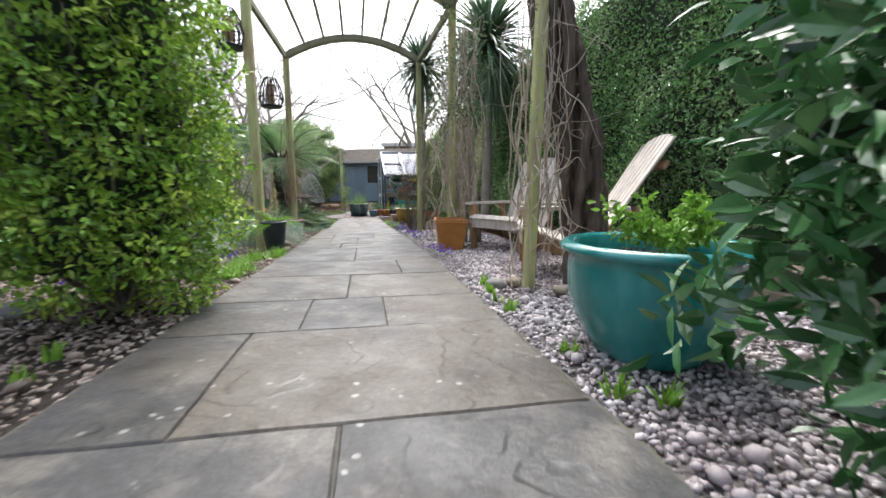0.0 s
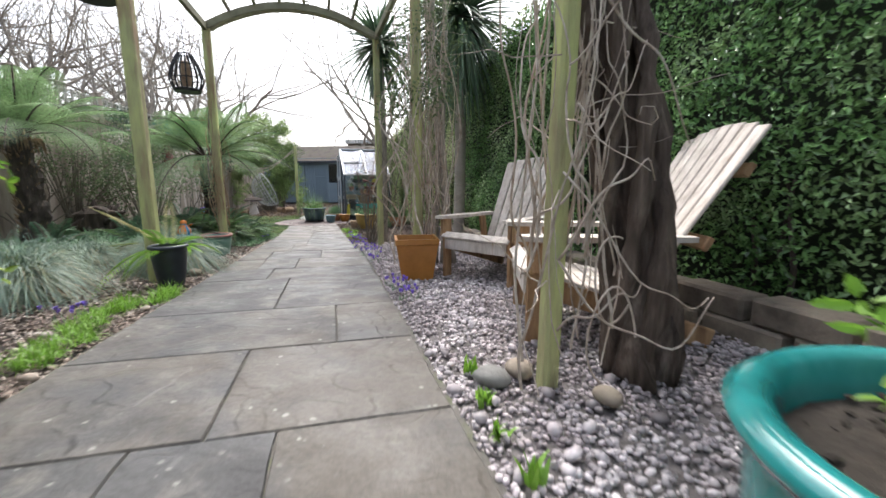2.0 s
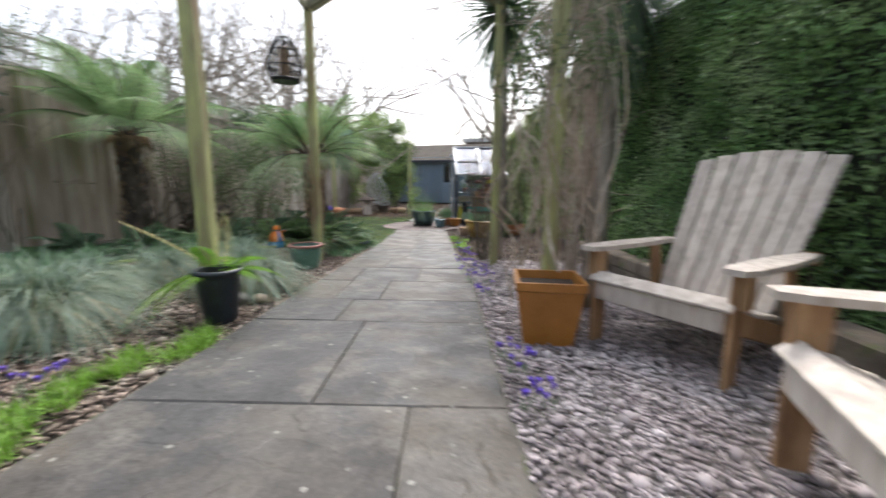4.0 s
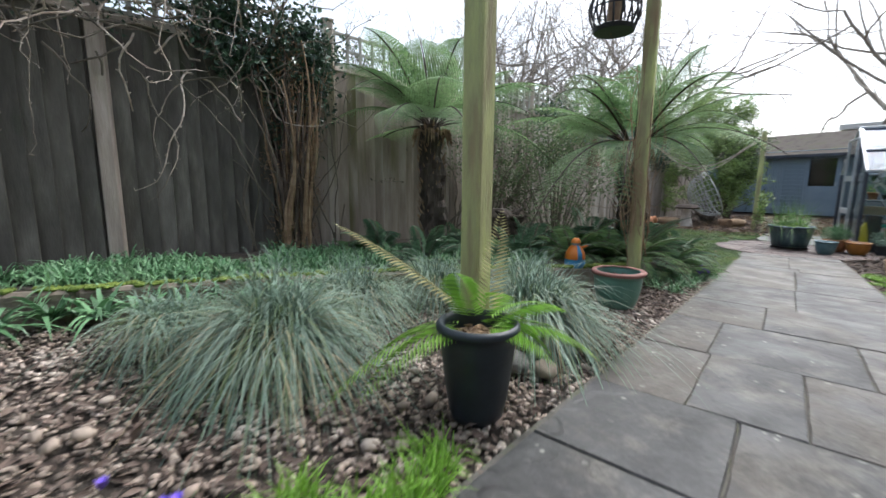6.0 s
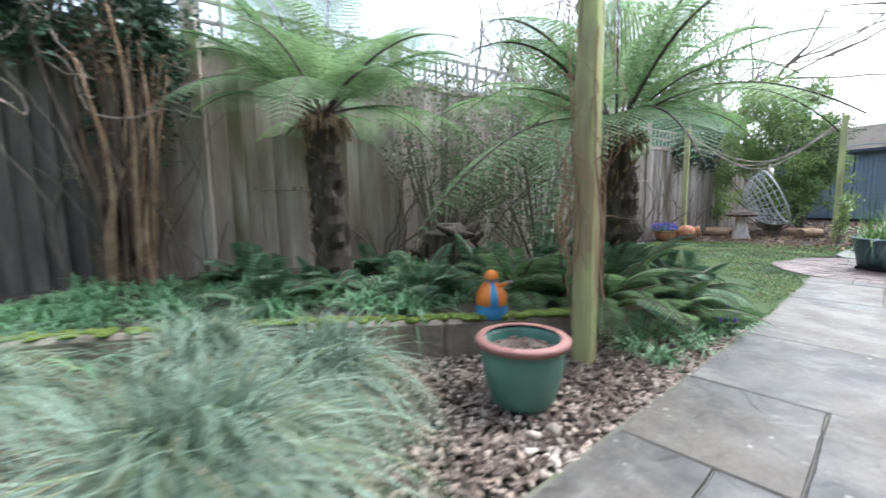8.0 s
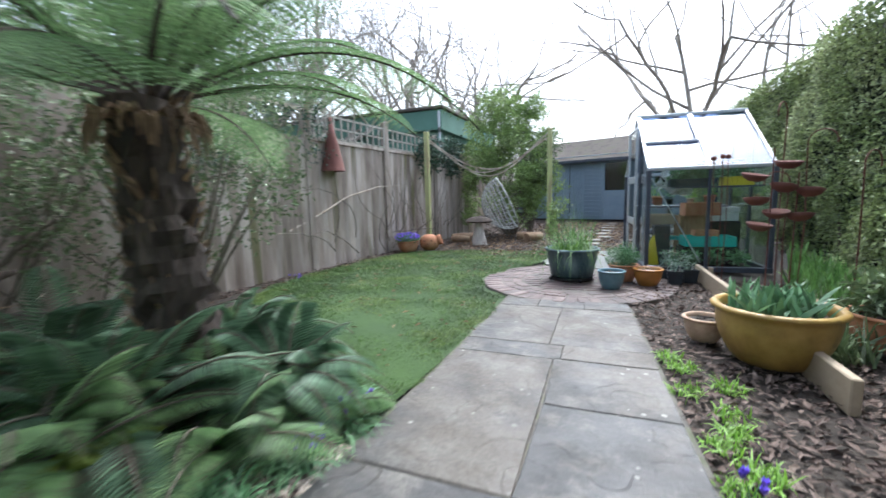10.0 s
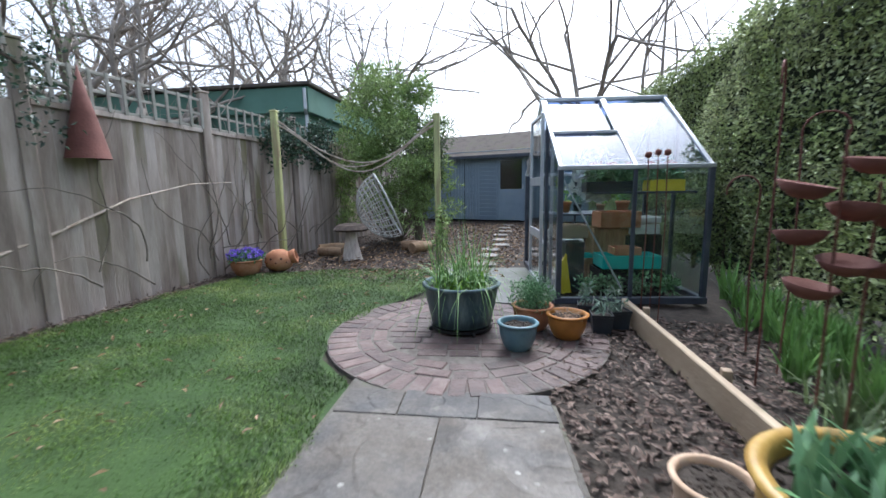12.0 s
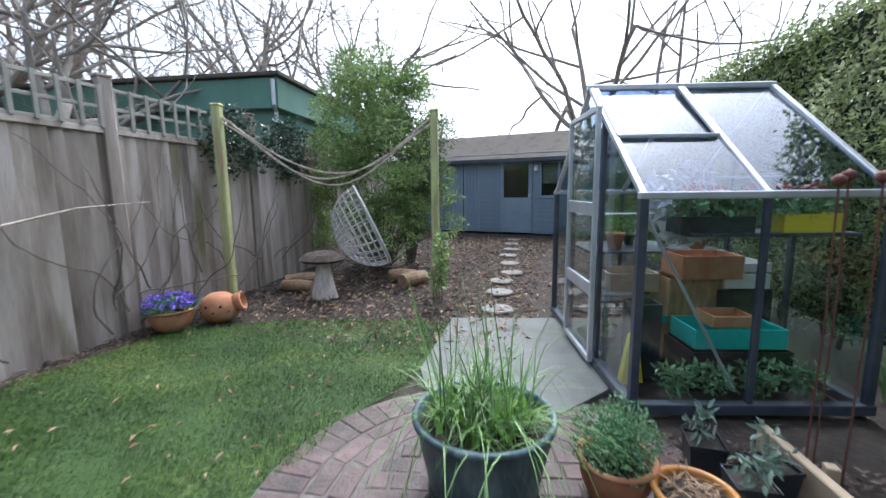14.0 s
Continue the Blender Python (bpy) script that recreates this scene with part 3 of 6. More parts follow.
# ---- shed at the end ----
def shed():
    s = thing("garden_shed", (-4.75, 22.2, gz(22)), -6, "long blue-grey painted wooden garden shed with a felt roof", "shed")
    L0, L1, D, EH, RH = -3.2, 4.2, 2.6, 2.1, 2.78
    w = Mesh()
    w.box(L1 - L0, 0.05, EH, pose((L0 + L1) / 2, D, EH / 2))
    for x in (L0, L1):
        w.add([(x - .02, 0.03, 0), (x + .02, 0.03, 0), (x + .02, D, 0), (x - .02, D, 0), (x - .02, 0.03, EH), (x + .02, 0.03, EH), (x + .02, D, EH), (x - .02, D, EH), (x - .02, D / 2, RH), (x + .02, D / 2, RH)],
              [(0, 3, 7, 8, 4), (1, 5, 9, 6, 2), (0, 1, 2, 3), (4, 8, 9, 5), (8, 7, 6, 9), (0, 4, 5, 1), (3, 2, 6, 7)])
    part("wall", w, M_SHED, s)
    # near-black sheet stands in for the unlit depth behind door and window
    shade_sheet = Mesh()
    shade_sheet.box(L1 - L0 - 0.1, 0.02, EH, pose((L0 + L1) / 2, 0.35, EH / 2))
    part("inside", shade_sheet, M_DARK, s)
    openings = [(-0.02, 0.9, 0.03, 2.0), (1.1, 2.05, 1.0, 1.9), (-1.65, -0.62, 0.03, 2.0)]
    z, i = 0.03, 0
    lap = {}
    while z < EH - 0.02:
        hh = 0.125
        segs = [(L0, L1)]
        for a, b, c, d in openings:
            if c - 0.06 < z < d:
                segs = [q for s0, s1 in segs for q in ((s0, min(s1, a)), (max(s0, b), s1)) if q[1] - q[0] > 0.02]
        for s0, s1 in segs:
            key = (round(s0, 2), round(s1, 2))
            if key not in lap:
                b = Mesh()
                b.box(s1 - s0, 0.02, hh + 0.012, pose(0, 0, 0, 11), 0.002)
                lap[key] = b.data("weatherboard", M_SHED)
            o = new("weatherboard", lap[key])
            o.parent = s
            o.matrix_basis = pose((s0 + s1) / 2, 0, z + hh / 2)
        z += hh
        i += 1
    for sgn, nm in ((1, "roof"), (-1, "roof")):
        r = Mesh()
        y0, y1 = (-0.25, D / 2) if sgn > 0 else (D + 0.25, D / 2)
        z0 = EH - 0.25 * (RH - EH) / (D / 2)
        a = [(L0 - .2, y0, z0), (L1 + .2, y0, z0), (L1 + .2, y1, RH), (L0 - .2, y1, RH)]
        r.add(a + [(x, y, q + 0.05) for x, y, q in a], [(0, 1, 2, 3), (4, 7, 6, 5), (0, 4, 5, 1), (2, 6, 7, 3), (0, 3, 7, 4), (1, 5, 6, 2)])
        part(nm, r, M_FELT, s)
    fs = Mesh()
    fs.box(L1 - L0 + .4, 0.025, 0.1, pose((L0 + L1) / 2, -0.27, EH - 0.13), 0.004)
    part("fascia", fs, M_ALU_D, s)
    d = Mesh()
    d.box(0.9, 0.035, 0.95, pose(0.44, -0.01, 0.51), 0.004)
    for x in (0.04, 0.84):
        d.box(0.1, 0.035, 1.0, pose(x, -0.01, 1.49), 0.004)
    d.box(0.7, 0.035, 0.12, pose(0.44, -0.01, 1.93), 0.004)
    for x in (0.05, 0.83):
        d.box(0.09, 0.015, 1.9, pose(x, -0.035, 0.98), 0.003)
    door = part("door", d, M_SHED, s)
    g = Mesh()
    g.box(0.68, 0.006, 0.88, pose(0.44, -0.005, 1.43))
    part("pane", g, M_GLASS, door)
    hn = Mesh()
    hn.box(0.03, 0.04, 0.12, pose(0.82, -0.055, 1.05), 0.006)
    part("door_handle", hn, M_ALU, door)
    for k in range(2):
        dd = Mesh()
        for z in (.15, 1.0, 1.85):
            dd.box(.5, .02, .08, pose(-1.36 + k * .52, .012, z), .003)
        db = part("door", dd, M_SHED, s)
        for j in range(5):
            m = Mesh()
            m.box(0.09, 0.022, 1.94, pose(-1.6 + k * .52 + j * .1 + .02, -0.012, 1.0), 0.004)
            part("plank", m, M_SHED, db)
    wf = Mesh()
    for x in (1.1, 1.575, 2.05):
        wf.box(0.06, 0.06, 0.95, pose(x, -0.01, 1.45), 0.004)
    for z in (1.0, 1.9):
        wf.box(1.0, 0.06, 0.06, pose(1.575, -0.01, z), 0.004)
    win = part("window", wf, M_SHED, s)
    g = Mesh()
    g.box(0.9, 0.006, 0.85, pose(1.575, 0, 1.45))
    part("pane", g, M_GLASS, win)
    bl = Mesh()
    bl.box(0.86, 0.01, 0.5, pose(1.575, 0.06, 1.6))
    part("blind", bl, M_PALE, win)
    lamp = Mesh()
    lamp.lathe([(0, 1.83), (.05, 1.82), (.06, 1.7), (.02, 1.66), (0, 1.66)], 12, pose(0.99, -0.06, 0))
    part("wall_lamp", lamp, M_WHITE, s)


shed()


# ---- greenhouse ----
def greenhouse():
    W, D, EH, RH = 1.26, 1.9, 1.2, 1.95
    g = thing("greenhouse", (-1.85, 13.33, gz(13)), 19.4, "small glass greenhouse with aluminium glazing bars and an open door", "greenhouse")
    b = Mesh()
    t = 0.03
    b.box(W + .06, .06, .06, pose(W / 2, 0, .03), .005)
    b.box(W + .06, .06, .06, pose(W / 2, D, .03), .005)
    b.box(.06, D, .06, pose(0, D / 2, .03), .005)
    b.box(.06, D, .06, pose(W, D / 2, .03), .005)
    part("base_rail", b, M_ALU_D, g)
    for x, y, h in ((0, 0, EH), (W, 0, EH), (0, D, EH), (W, D, EH)):
        p = Mesh()
        p.box(0.045, 0.045, h, pose(x, y, h / 2), .004)
        part("corner_post", p, M_ALU_D, g)
    for y in (0, D):
        e = Mesh()
        e.box(W + .05, .05, .04, pose(W / 2, y, EH), .006)
        part("eaves_rail", e, M_ALU, g)
    r = Mesh()
    r.box(W + .05, .05, .04, pose(W / 2, D / 2, RH), .006)
    part("ridge_rail", r, M_ALU, g)
    for x in (0, W / 2, W):
        for y in (0, D):
            p = Mesh()
            p.bar((x, y, EH), (x, D / 2, RH), .035, .03, .004)
            part("rafter", p, M_ALU, g)
    for x, y in ((W / 2, 0), (W / 2, D), (0, .62), (0, 1.28), (W, .62), (W, 1.28)):
        h = EH if y in (0, D) else EH + (RH - EH) * (1 - abs(y - D / 2) / (D / 2))
        p = Mesh()
        p.box(.03, .035, h, pose(x, y, h / 2), .003)
        part("glazing_bar", p, M_ALU_D, g)
    for y in (0, D):
        for k in range(2):
            q = Mesh()
            q.box(W / 2 - .03, .004, EH - .08, pose(W * (k + .5) / 2, y, EH / 2 + .02))
            part("pane", q, M_GLASS, g)
            q = Mesh()
            s = 1 if y == 0 else -1
            a, c = Vector((W * k / 2 + .02, y, EH + .01)), Vector((W * k / 2 + .02, D / 2, RH - .02))
            dx = Vector((W / 2 - .04, 0, 0))
            q.add([a, a + dx, c + dx, c, a + Vector((0, 0, .004)), a + dx + Vector((0, 0, .004)), c + dx + Vector((0, 0, .004)), c + Vector((0, 0, .004))], [(0, 1, 2, 3), (4, 7, 6, 5), (0, 4, 5, 1), (2, 6, 7, 3)])
            part("roof_pane", q, M_ROOFGLASS, g)
    for x in (0, W):
        ys = (0, .62, 1.28, D)
        for k in range(3):
            if x == 0 and k == 1:
                continue
            q = Mesh()
            y0, y1 = ys[k] + .02, ys[k + 1] - .02
            h = lambda y: EH + (RH - EH) * (1 - abs(y - D / 2) / (D / 2))
            P = [(x, y0, .06), (x, y1, .06), (x, y1, h(y1) - .03), (x, D / 2, RH - .03), (x, y0, h(y0) - .03)]
            if k != 1:
                P.pop(3)
            n = len(P)
            q.add(P + [(a + .004, b_, c) for a, b_, c in P], [tuple(range(n)), tuple(range(n, 2 * n))[::-1]])
            part("pane", q, M_GLASS, g)
    dr = Mesh()
    for y in (.6, 1.24):
        dr.box(.03, .035, 1.72, pose(-.05, y, .9), .003)
    dr.box(.03, .64, .035, pose(-.05, .92, .05), .003)
    dr.box(.03, .64, .035, pose(-.05, .92, 1.75), .003)
    door = part("door", dr, M_ALU, g)
    for z in (.55, 1.1):
        k = Mesh()
        k.box(.02, .6, .09, pose(-.052, .92, z), .003)
        part("door_rail", k, M_ALU, door)
    q = Mesh()
    q.box(.004, .6, 1.68, pose(-.05, .92, .9))
    part("pane", q, M_GLASS, door)
    br = Mesh()
    br.bar((.04, .06, EH - .1), (W / 2 - .04, .06, .1), .02, .012, .002)
    part("brace", br, M_ALU, g)
    v = Mesh()
    a = Vector((0.02, 0.42, EH + .36))
    for p0, p1 in (((.02, .42, 1.55), (.6, .42, 1.55)), ((.02, .9, 1.93), (.02, .42, 1.55)), ((.6, .9, 1.93), (.6, .42, 1.55))):
        v.bar(p0, p1, .03, .02, .003)
    part("roof_vent", v, M_ALU, g)
    return g


gh = greenhouse()
for o in gh.children_recursive:
    if "pane" in o.name:
        o.visible_shadow = False


# ---- neighbour's building beyond the fence ----
def green_building():
    b = thing("outbuilding", (-7.4, 16.75, 0), 14, "green clad outbuilding with a flat roof beyond the fence", "building")
    m = Mesh()
    m.box(6.5, 5, 2.15, pose(-3.25, 2.5, 1.2))
    part("wall", m, M_GREENSHED, b)
    m = Mesh()
    m.box(6.8, 5.3, .5, pose(-3.25, 2.5, 2.5), .01)
    part("fascia", m, M_GREENSHED, b)
    m = Mesh()
    m.box(6.95, 5.45, .07, pose(-3.25, 2.5, 2.8), .01)
    part("roof", m, M_FELT, b)
    m = Mesh()
    m.tube([(.1, -.2, 2.7), (.1, -.2, 2.3), (.05, -.06, 2.2), (.05, -.06, -.3)], .035, 8)
    part("downpipe", m, M_ALU, b)


green_building()


# ---- pergola ----
POSTS = {"L1": (-1.69, 5.37), "L2": (-2.25, 7.6), "R1": (1.24, 3.29), "R2": (0.6, 5.85), "R3": (-0.09, 8.0)}
ZT = 2.6


def pergola():
    p = thing("pergola", (0, 0, 0), label="arched timber pergola with green algae-stained posts over the path", category="pergola")
    for k, (x, y) in POSTS.items():
        m = Mesh()
        r = {"L1": 0.1, "L2": 0.1, "R1": 0.07}.get(k, 0.085)
        h = ZT - gz(y) + .05 if k != "R1" else ZT - gz(y) + .1
        m.box(r, r, h, pose(0, 0, h / 2), 0.012)
        o = part("post", m, M_POST, p)
        lean = 1.2 if k == "R1" else 0
        o.matrix_basis = pose(x, y, gz(y) - .05, 0, lean, 12 if k == "L1" else 20)
    def arch(a, b):
        A, B = Vector((*a, ZT)), Vector((*b, ZT))
        n = 14
        pts = [A.lerp(B, t / n) + Vector((0, 0, .32 * (1 - (2 * t / n - 1) ** 2))) for t in range(n + 1)]
        for off in (-.05, .05):
            m = Mesh()
            d = (B - A).normalized().cross(Vector((0, 0, 1))) * off
            m.ribbon([q + d for q in pts], .035, .085)
            part("arch", m, M_BEAM, p)
        return pts
    near, far = arch(POSTS["L1"], POSTS["R2"]), arch(POSTS["L2"], POSTS["R3"])
    for k in (2, 4, 6, 8, 10, 12):
        m = Mesh()
        m.bar(near[k] + Vector((0, 0, .05)), far[k] + Vector((0, 0, .05)), .035, .04, .004)
        part("purlin", m, M_BEAM, p)
    for a, b in (("L1", "L2"), ("R2", "R3"), ("R1", "R2")):
        m = Mesh()
        m.bar((*POSTS[a], ZT), (*POSTS[b], ZT), .05, .09, .005)
        part("side_beam", m, M_BEAM, p)


pergola()


# ---- plants: shapes ----
def unit(n):
    v = rng.normal(0, 1, (n, 3))
    return v / np.linalg.norm(v, axis=1, keepdims=True)


def blades(mb, base, head, length, width, droop, seg=4):
    """Bent tapering blades: arrays of feet, headings (unit, upward part kept), lengths."""
    n = len(base)
    L = np.broadcast_to(np.asarray(length, float), (n,))
    Dp = np.broadcast_to(np.asarray(droop, float), (n,))
    side = np.cross(head, np.array([[0, 0, 1.0]]) + rng.normal(0, .15, (n, 3)))
    side /= np.maximum(1e-6, np.linalg.norm(side, axis=1, keepdims=True))
    rows = []
    for k in range(seg + 1):
        t = k / seg
        p = base + head * (L * t)[:, None]
        p[:, 2] -= Dp * L * t * t
        w = width * (1 - t) ** 0.7 * (0.6 + 0.4 * min(1, t * 4 + .3))
        rows.append(p - side * w / 2)
        rows.append(p + side * w / 2)
    V = np.stack(rows, 1).reshape(-1, 3)
    i = np.arange(n)[:, None] * (2 * (seg + 1))
    F = np.concatenate([i + [2 * k, 2 * k + 1, 2 * k + 3, 2 * k + 2] for k in range(seg)], 0)
    mb.v.append(V)
    mb.f.extend([tuple(q) for q in (F + mb.n).tolist()])
    mb.n += len(V)


def headings(n, lo, hi, yaw0=0, yaw1=2 * math.pi):
    a, e = rng.uniform(yaw0, yaw1, n), np.radians(rng.uniform(lo, hi, n))
    return np.stack([np.cos(a) * np.cos(e), np.sin(a) * np.cos(e), np.sin(e)], 1)


def disc(n, r, z=0.0):
    a, q = rng.uniform(0, 2 * math.pi, n), r * np.sqrt(rng.uniform(0, 1, n))
    return np.stack([q * np.cos(a), q * np.sin(a), np.full(n, z)], 1)


def frond(mb, origin, yaw, length, up, droop, width=0.12, pairs=26, leaflets=9, twist=0.0, stem=None):
    """A fern frond: a bent midrib with pairs of pinnae, each set with leaflets."""
    a = yaw
    h = np.array([math.cos(a), math.sin(a), 0.0])
    s = np.array([-math.sin(a), math.cos(a), 0.0])
    ts = np.linspace(0, 1, 15)
    pts = [np.array(origin) + h * length * (t * math.cos(up) * (1 - .12 * t)) + np.array([0, 0, 1.0]) * length * (t * math.sin(up) - droop * t * t) for t in ts]
    pts = np.array(pts)
    if stem is not None:
        stem.tube(pts, np.linspace(.007, .002, len(pts)) * max(.6, length), 4, False)
    P, D, NN, Ls = [], [], [], []
    for k in range(pairs):
        t = 0.14 + 0.84 * k / pairs
        c = np.array([np.interp(t, ts, pts[:, j]) for j in range(3)])
        c2 = np.array([np.interp(min(1, t + .02), ts, pts[:, j]) for j in range(3)])
        d = (c2 - c) / max(1e-6, np.linalg.norm(c2 - c))
        n = np.cross(d, s)
        n = -n if n[2] < 0 else n
        env = math.sin(math.pi * min(1, (t * .94 + .06)) ** .75) ** .8
        for sg in (-1, 1):
            ax = s * sg * .9 + d * (.42 if leaflets <= 1 else .2) - n * .1
            ax /= np.linalg.norm(ax)
            pl = width * env
            if leaflets <= 1:
                P.append(c), D.append(ax), NN.append(n), Ls.append((pl, pl * .085 + .002))
                continue
            for j in range(leaflets):
                q = (j + .5) / leaflets
                o = c + ax * pl * q - n * pl * .18 * q * q
                for s2 in (-1, 1):
                    P.append(o), D.append(d * s2 * .9 + ax * .5), NN.append(n)
                    Ls.append((pl * .125 * (1.15 - q) + .004, pl * .05))
    P, D, NN, Ls = np.array(P), np.array(D), np.array(NN), np.array(Ls)
    mb.leaves(P, D, NN, Ls[:, 0], Ls[:, 1], 0.1, 0.1)


def blob_leaves(mb, centre, rad, n, length, width, shell=0.35, out=0.7, fine=False):
    """Leaves in the outer shell of a lumpy ellipsoid."""
    u = unit(n)
    lump = 1 + 0.16 * np.sin(u[:, 0] * 5 + centre[0] * 3) * np.sin(u[:, 1] * 4 + 1) + 0.12 * np.sin(u[:, 2] * 7 + u[:, 0] * 3)
    r = (1 - shell * rng.uniform(0, 1, n) ** 1.6) * lump
    P = np.array(centre) + u * r[:, None] * np.array(rad)
    D = u * out + rng.normal(0, .6, (n, 3)) + [[0, 0, .1]]
    N = u + rng.normal(0, .45, (n, 3)) + [[0, 0, .4]]
    mb.leaves(P, D, N, rng.uniform(.7, 1.3, n) * length, rng.uniform(.7, 1.2, n) * width, fine=fine)


ICO_V, ICO_F = None, None


def pebbles(mb, P, size, flat=0.6):
    global ICO_V, ICO_F
    if ICO_V is None:
        b = bmesh.new()
        bmesh.ops.create_icosphere(b, subdivisions=1, radius=0.5)
        ICO_V = np.array([v.co[:] for v in b.verts])
        ICO_F = np.array([[v.index for v in f.verts] for f in b.faces])
        b.free()
    n = len(P)
    a = rng.uniform(0, 2 * math.pi, n)
    S = np.stack([size, size * rng.uniform(.6, .95, n), size * rng.uniform(flat * .7, flat * 1.2, n)], 1)
    V = ICO_V[None] * S[:, None] * (1 + rng.normal(0, .05, (n, len(ICO_V), 1)))
    tl = rng.normal(0, .25, n)
    V[:, :, 2] += V[:, :, 0] * tl[:, None]
    c, s = np.cos(a)[:, None], np.sin(a)[:, None]
    X = V[:, :, 0] * c - V[:, :, 1] * s
    Y = V[:, :, 0] * s + V[:, :, 1] * c
    V = np.stack([X, Y, V[:, :, 2]], 2) + P[:, None]
    F = (ICO_F[None] + (np.arange(n) * len(ICO_V))[:, None, None]).reshape(-1, 3) + mb.n
    mb.v.append(V.reshape(-1, 3))
    mb.f.extend([tuple(q) for q in F.tolist()])
    mb.n += n * len(ICO_V)


def gza(y):
    return np.interp(y, [-6, 0, 3.5, 6.5, 9.6, 12.5, 40], [0.06, -0.11, -0.2, -0.3, -0.4, -0.385, -0.33])


def scatter(n, y0, y1, fa, fb, dz=0.0):
    y = rng.uniform(y0, y1, n)
    a, b = np.array([fa(q) for q in y]), np.array([fb(q) for q in y])
    x = a + (b - a) * rng.uniform(0, 1, n)
    return np.stack([x, y, gza(y) + dz], 1)


# ---- gravel and chips ----
strip("gravel_bed", 0.0, 8.4, lambda y: xr(y) + .01, lambda y: 3.4 - .267 * y, -.022, M_UNDER)
mb = Mesh()
P = scatter(32000, 0.2, 8.4, lambda y: xr(y) + .01, lambda y: min(3.4 - .267 * y, 3.3), -.012)
P[:, 2] += rng.uniform(-.012, .012, len(P))
pebbles(mb, P, rng.uniform(.015, .035, len(P)))
P = scatter(260, 0.2, 8.4, lambda y: xr(y) + .03, lambda y: 3.3 - .267 * y, 0.0)
pebbles(mb, P, rng.uniform(.045, .075, len(P)))
part("gravel", mb, M_GRAVEL, smooth=True, kind="stuff")["label"] = "rounded grey and mauve gravel beside the path"
mb = Mesh()
P = scatter(24000, 0.2, 8.9, lambda y: float(np.interp(y, [.2, 2, 7, 8.9], [-1.9, -3.5, -2.9, -2.7])), lambda y: xl(y) - .01, -.014)
pebbles(mb, P, rng.uniform(.013, .038, len(P)), .5)
P = scatter(70, 1.0, 7, lambda y: xl(y) - 1.3, lambda y: xl(y) - .04, 0.0)
pebbles(mb, P, rng.uniform(.05, .09, len(P)), .5)
part("gravel", mb, M_LITTER, smooth=True, kind="stuff")["label"] = "mixed pebbles and leaf litter at the bed edge"
mb = Mesh()
for n, y0, y1, fa, fb in ((12000, 8.3, 13.2, lambda y: xr(y) + .02, lambda y: hedge_x(y) - .05), (20000, 13.6, 22, lambda y: fence_x(y) + .1, lambda y: -2.6 - .1 * (y - 14)),
                          (15000, 2.2, 9.2, lambda y: float(np.interp(y, [2, 7, 9.2], [-3.5, -2.9, -2.9])), lambda y: xl(y) - .05), (1500, 9, 13.5, lambda y: fence_x(y) + .05, lambda y: fence_x(y) + .3)):
    P = scatter(n, y0, y1, fa, fb, -.02)
    P[:, 2] += rng.uniform(0, .02, n)
    D = rng.normal(0, 1, (n, 3)) * [[1, 1, .25]]
    mb.leaves(P, D, np.array([[0, 0, 1]]) + rng.normal(0, .35, (n, 3)), rng.uniform(.025, .07, n), rng.uniform(.012, .03, n), .1, .05)
part("bark_chips", mb, M_BARK_CHIP, kind="stuff")["label"] = "dark bark chips and dead leaves on the beds"

mb = Mesh()
g2 = np.random.default_rng(77)
n = 2600
y = g2.uniform(13.9, 21, n)
x = -5.9 + .02 * y + g2.uniform(0, 3.0, n)
P = np.stack([x, y, gza(y) + g2.uniform(.0, .025, n)], 1)
mb.leaves(P, g2.normal(0, 1, (n, 3)) * [[1, 1, .2]], np.array([[0, 0, 1]]) + g2.normal(0, .45, (n, 3)), g2.uniform(.04, .11, n), g2.uniform(.012, .04, n), .15, .1)
part("fallen_leaves", mb, M_DEAD, kind="stuff")["label"] = "dry leaves and chippings strewn over the dark bark"

# ---- lawn ----
LAWN = [(-2.2, 9.1), (-2.45, 10.3), (-2.72, 11.38), (-3.1, 11.62), (-3.38, 12.2), (-3.3, 12.85), (-3.2, 13.4), (-3.3, 14.5), (-4.1, 14.35), (-5.0, 13.95), (-5.6, 13.55), (-5.72, 12.8), (-5.6, 11.8), (-5.35, 10.6), (-4.6, 9.6), (-3.4, 9.0)]


def inside(x, y, poly):
    r = np.zeros(len(x), bool)
    j = len(poly) - 1
    for i in range(len(poly)):
        xi, yi = poly[i]
        xj, yj = poly[j]
        r ^= ((yi > y) != (yj > y)) & (x < (xj - xi) * (y - yi) / (yj - yi + 1e-9) + xi)
        j = i
    return r


mb = Mesh()
cx, cy = -4.0, 11.8
ring = [(x, y, gz(y) - .012) for x, y in LAWN]
mb.add(ring + [(cx, cy, gz(cy) - .008)], [(i, (i + 1) % len(ring), len(ring)) for i in range(len(ring))])
part("lawn_ground", mb, M_TURF, kind="structure")
n = 230000
x, y = rng.uniform(-5.8, -2.1, n), 8.9 + 5.7 * rng.uniform(0, 1, n) ** 1.35
wob = 0.05 * np.sin(x * 9) * np.sin(y * 8)
k = inside(x + wob, y + wob, LAWN)
x, y = x[k], y[k]
mb = Mesh()
blades(mb, np.stack([x, y, gza(y) - .012], 1), headings(len(x), 25, 80), rng.uniform(.03, .075, len(x)) * (1 + .45 * np.sin(x * 5.3 + 2 * np.sin(y * 3.1)) * np.sin(y * 6.7)), .0055, .6, 2)
lf = Mesh()
nn = 300
x, y = rng.uniform(-5.6, -2.3, nn), rng.uniform(9.2, 14.4, nn)
k = inside(x, y, LAWN)
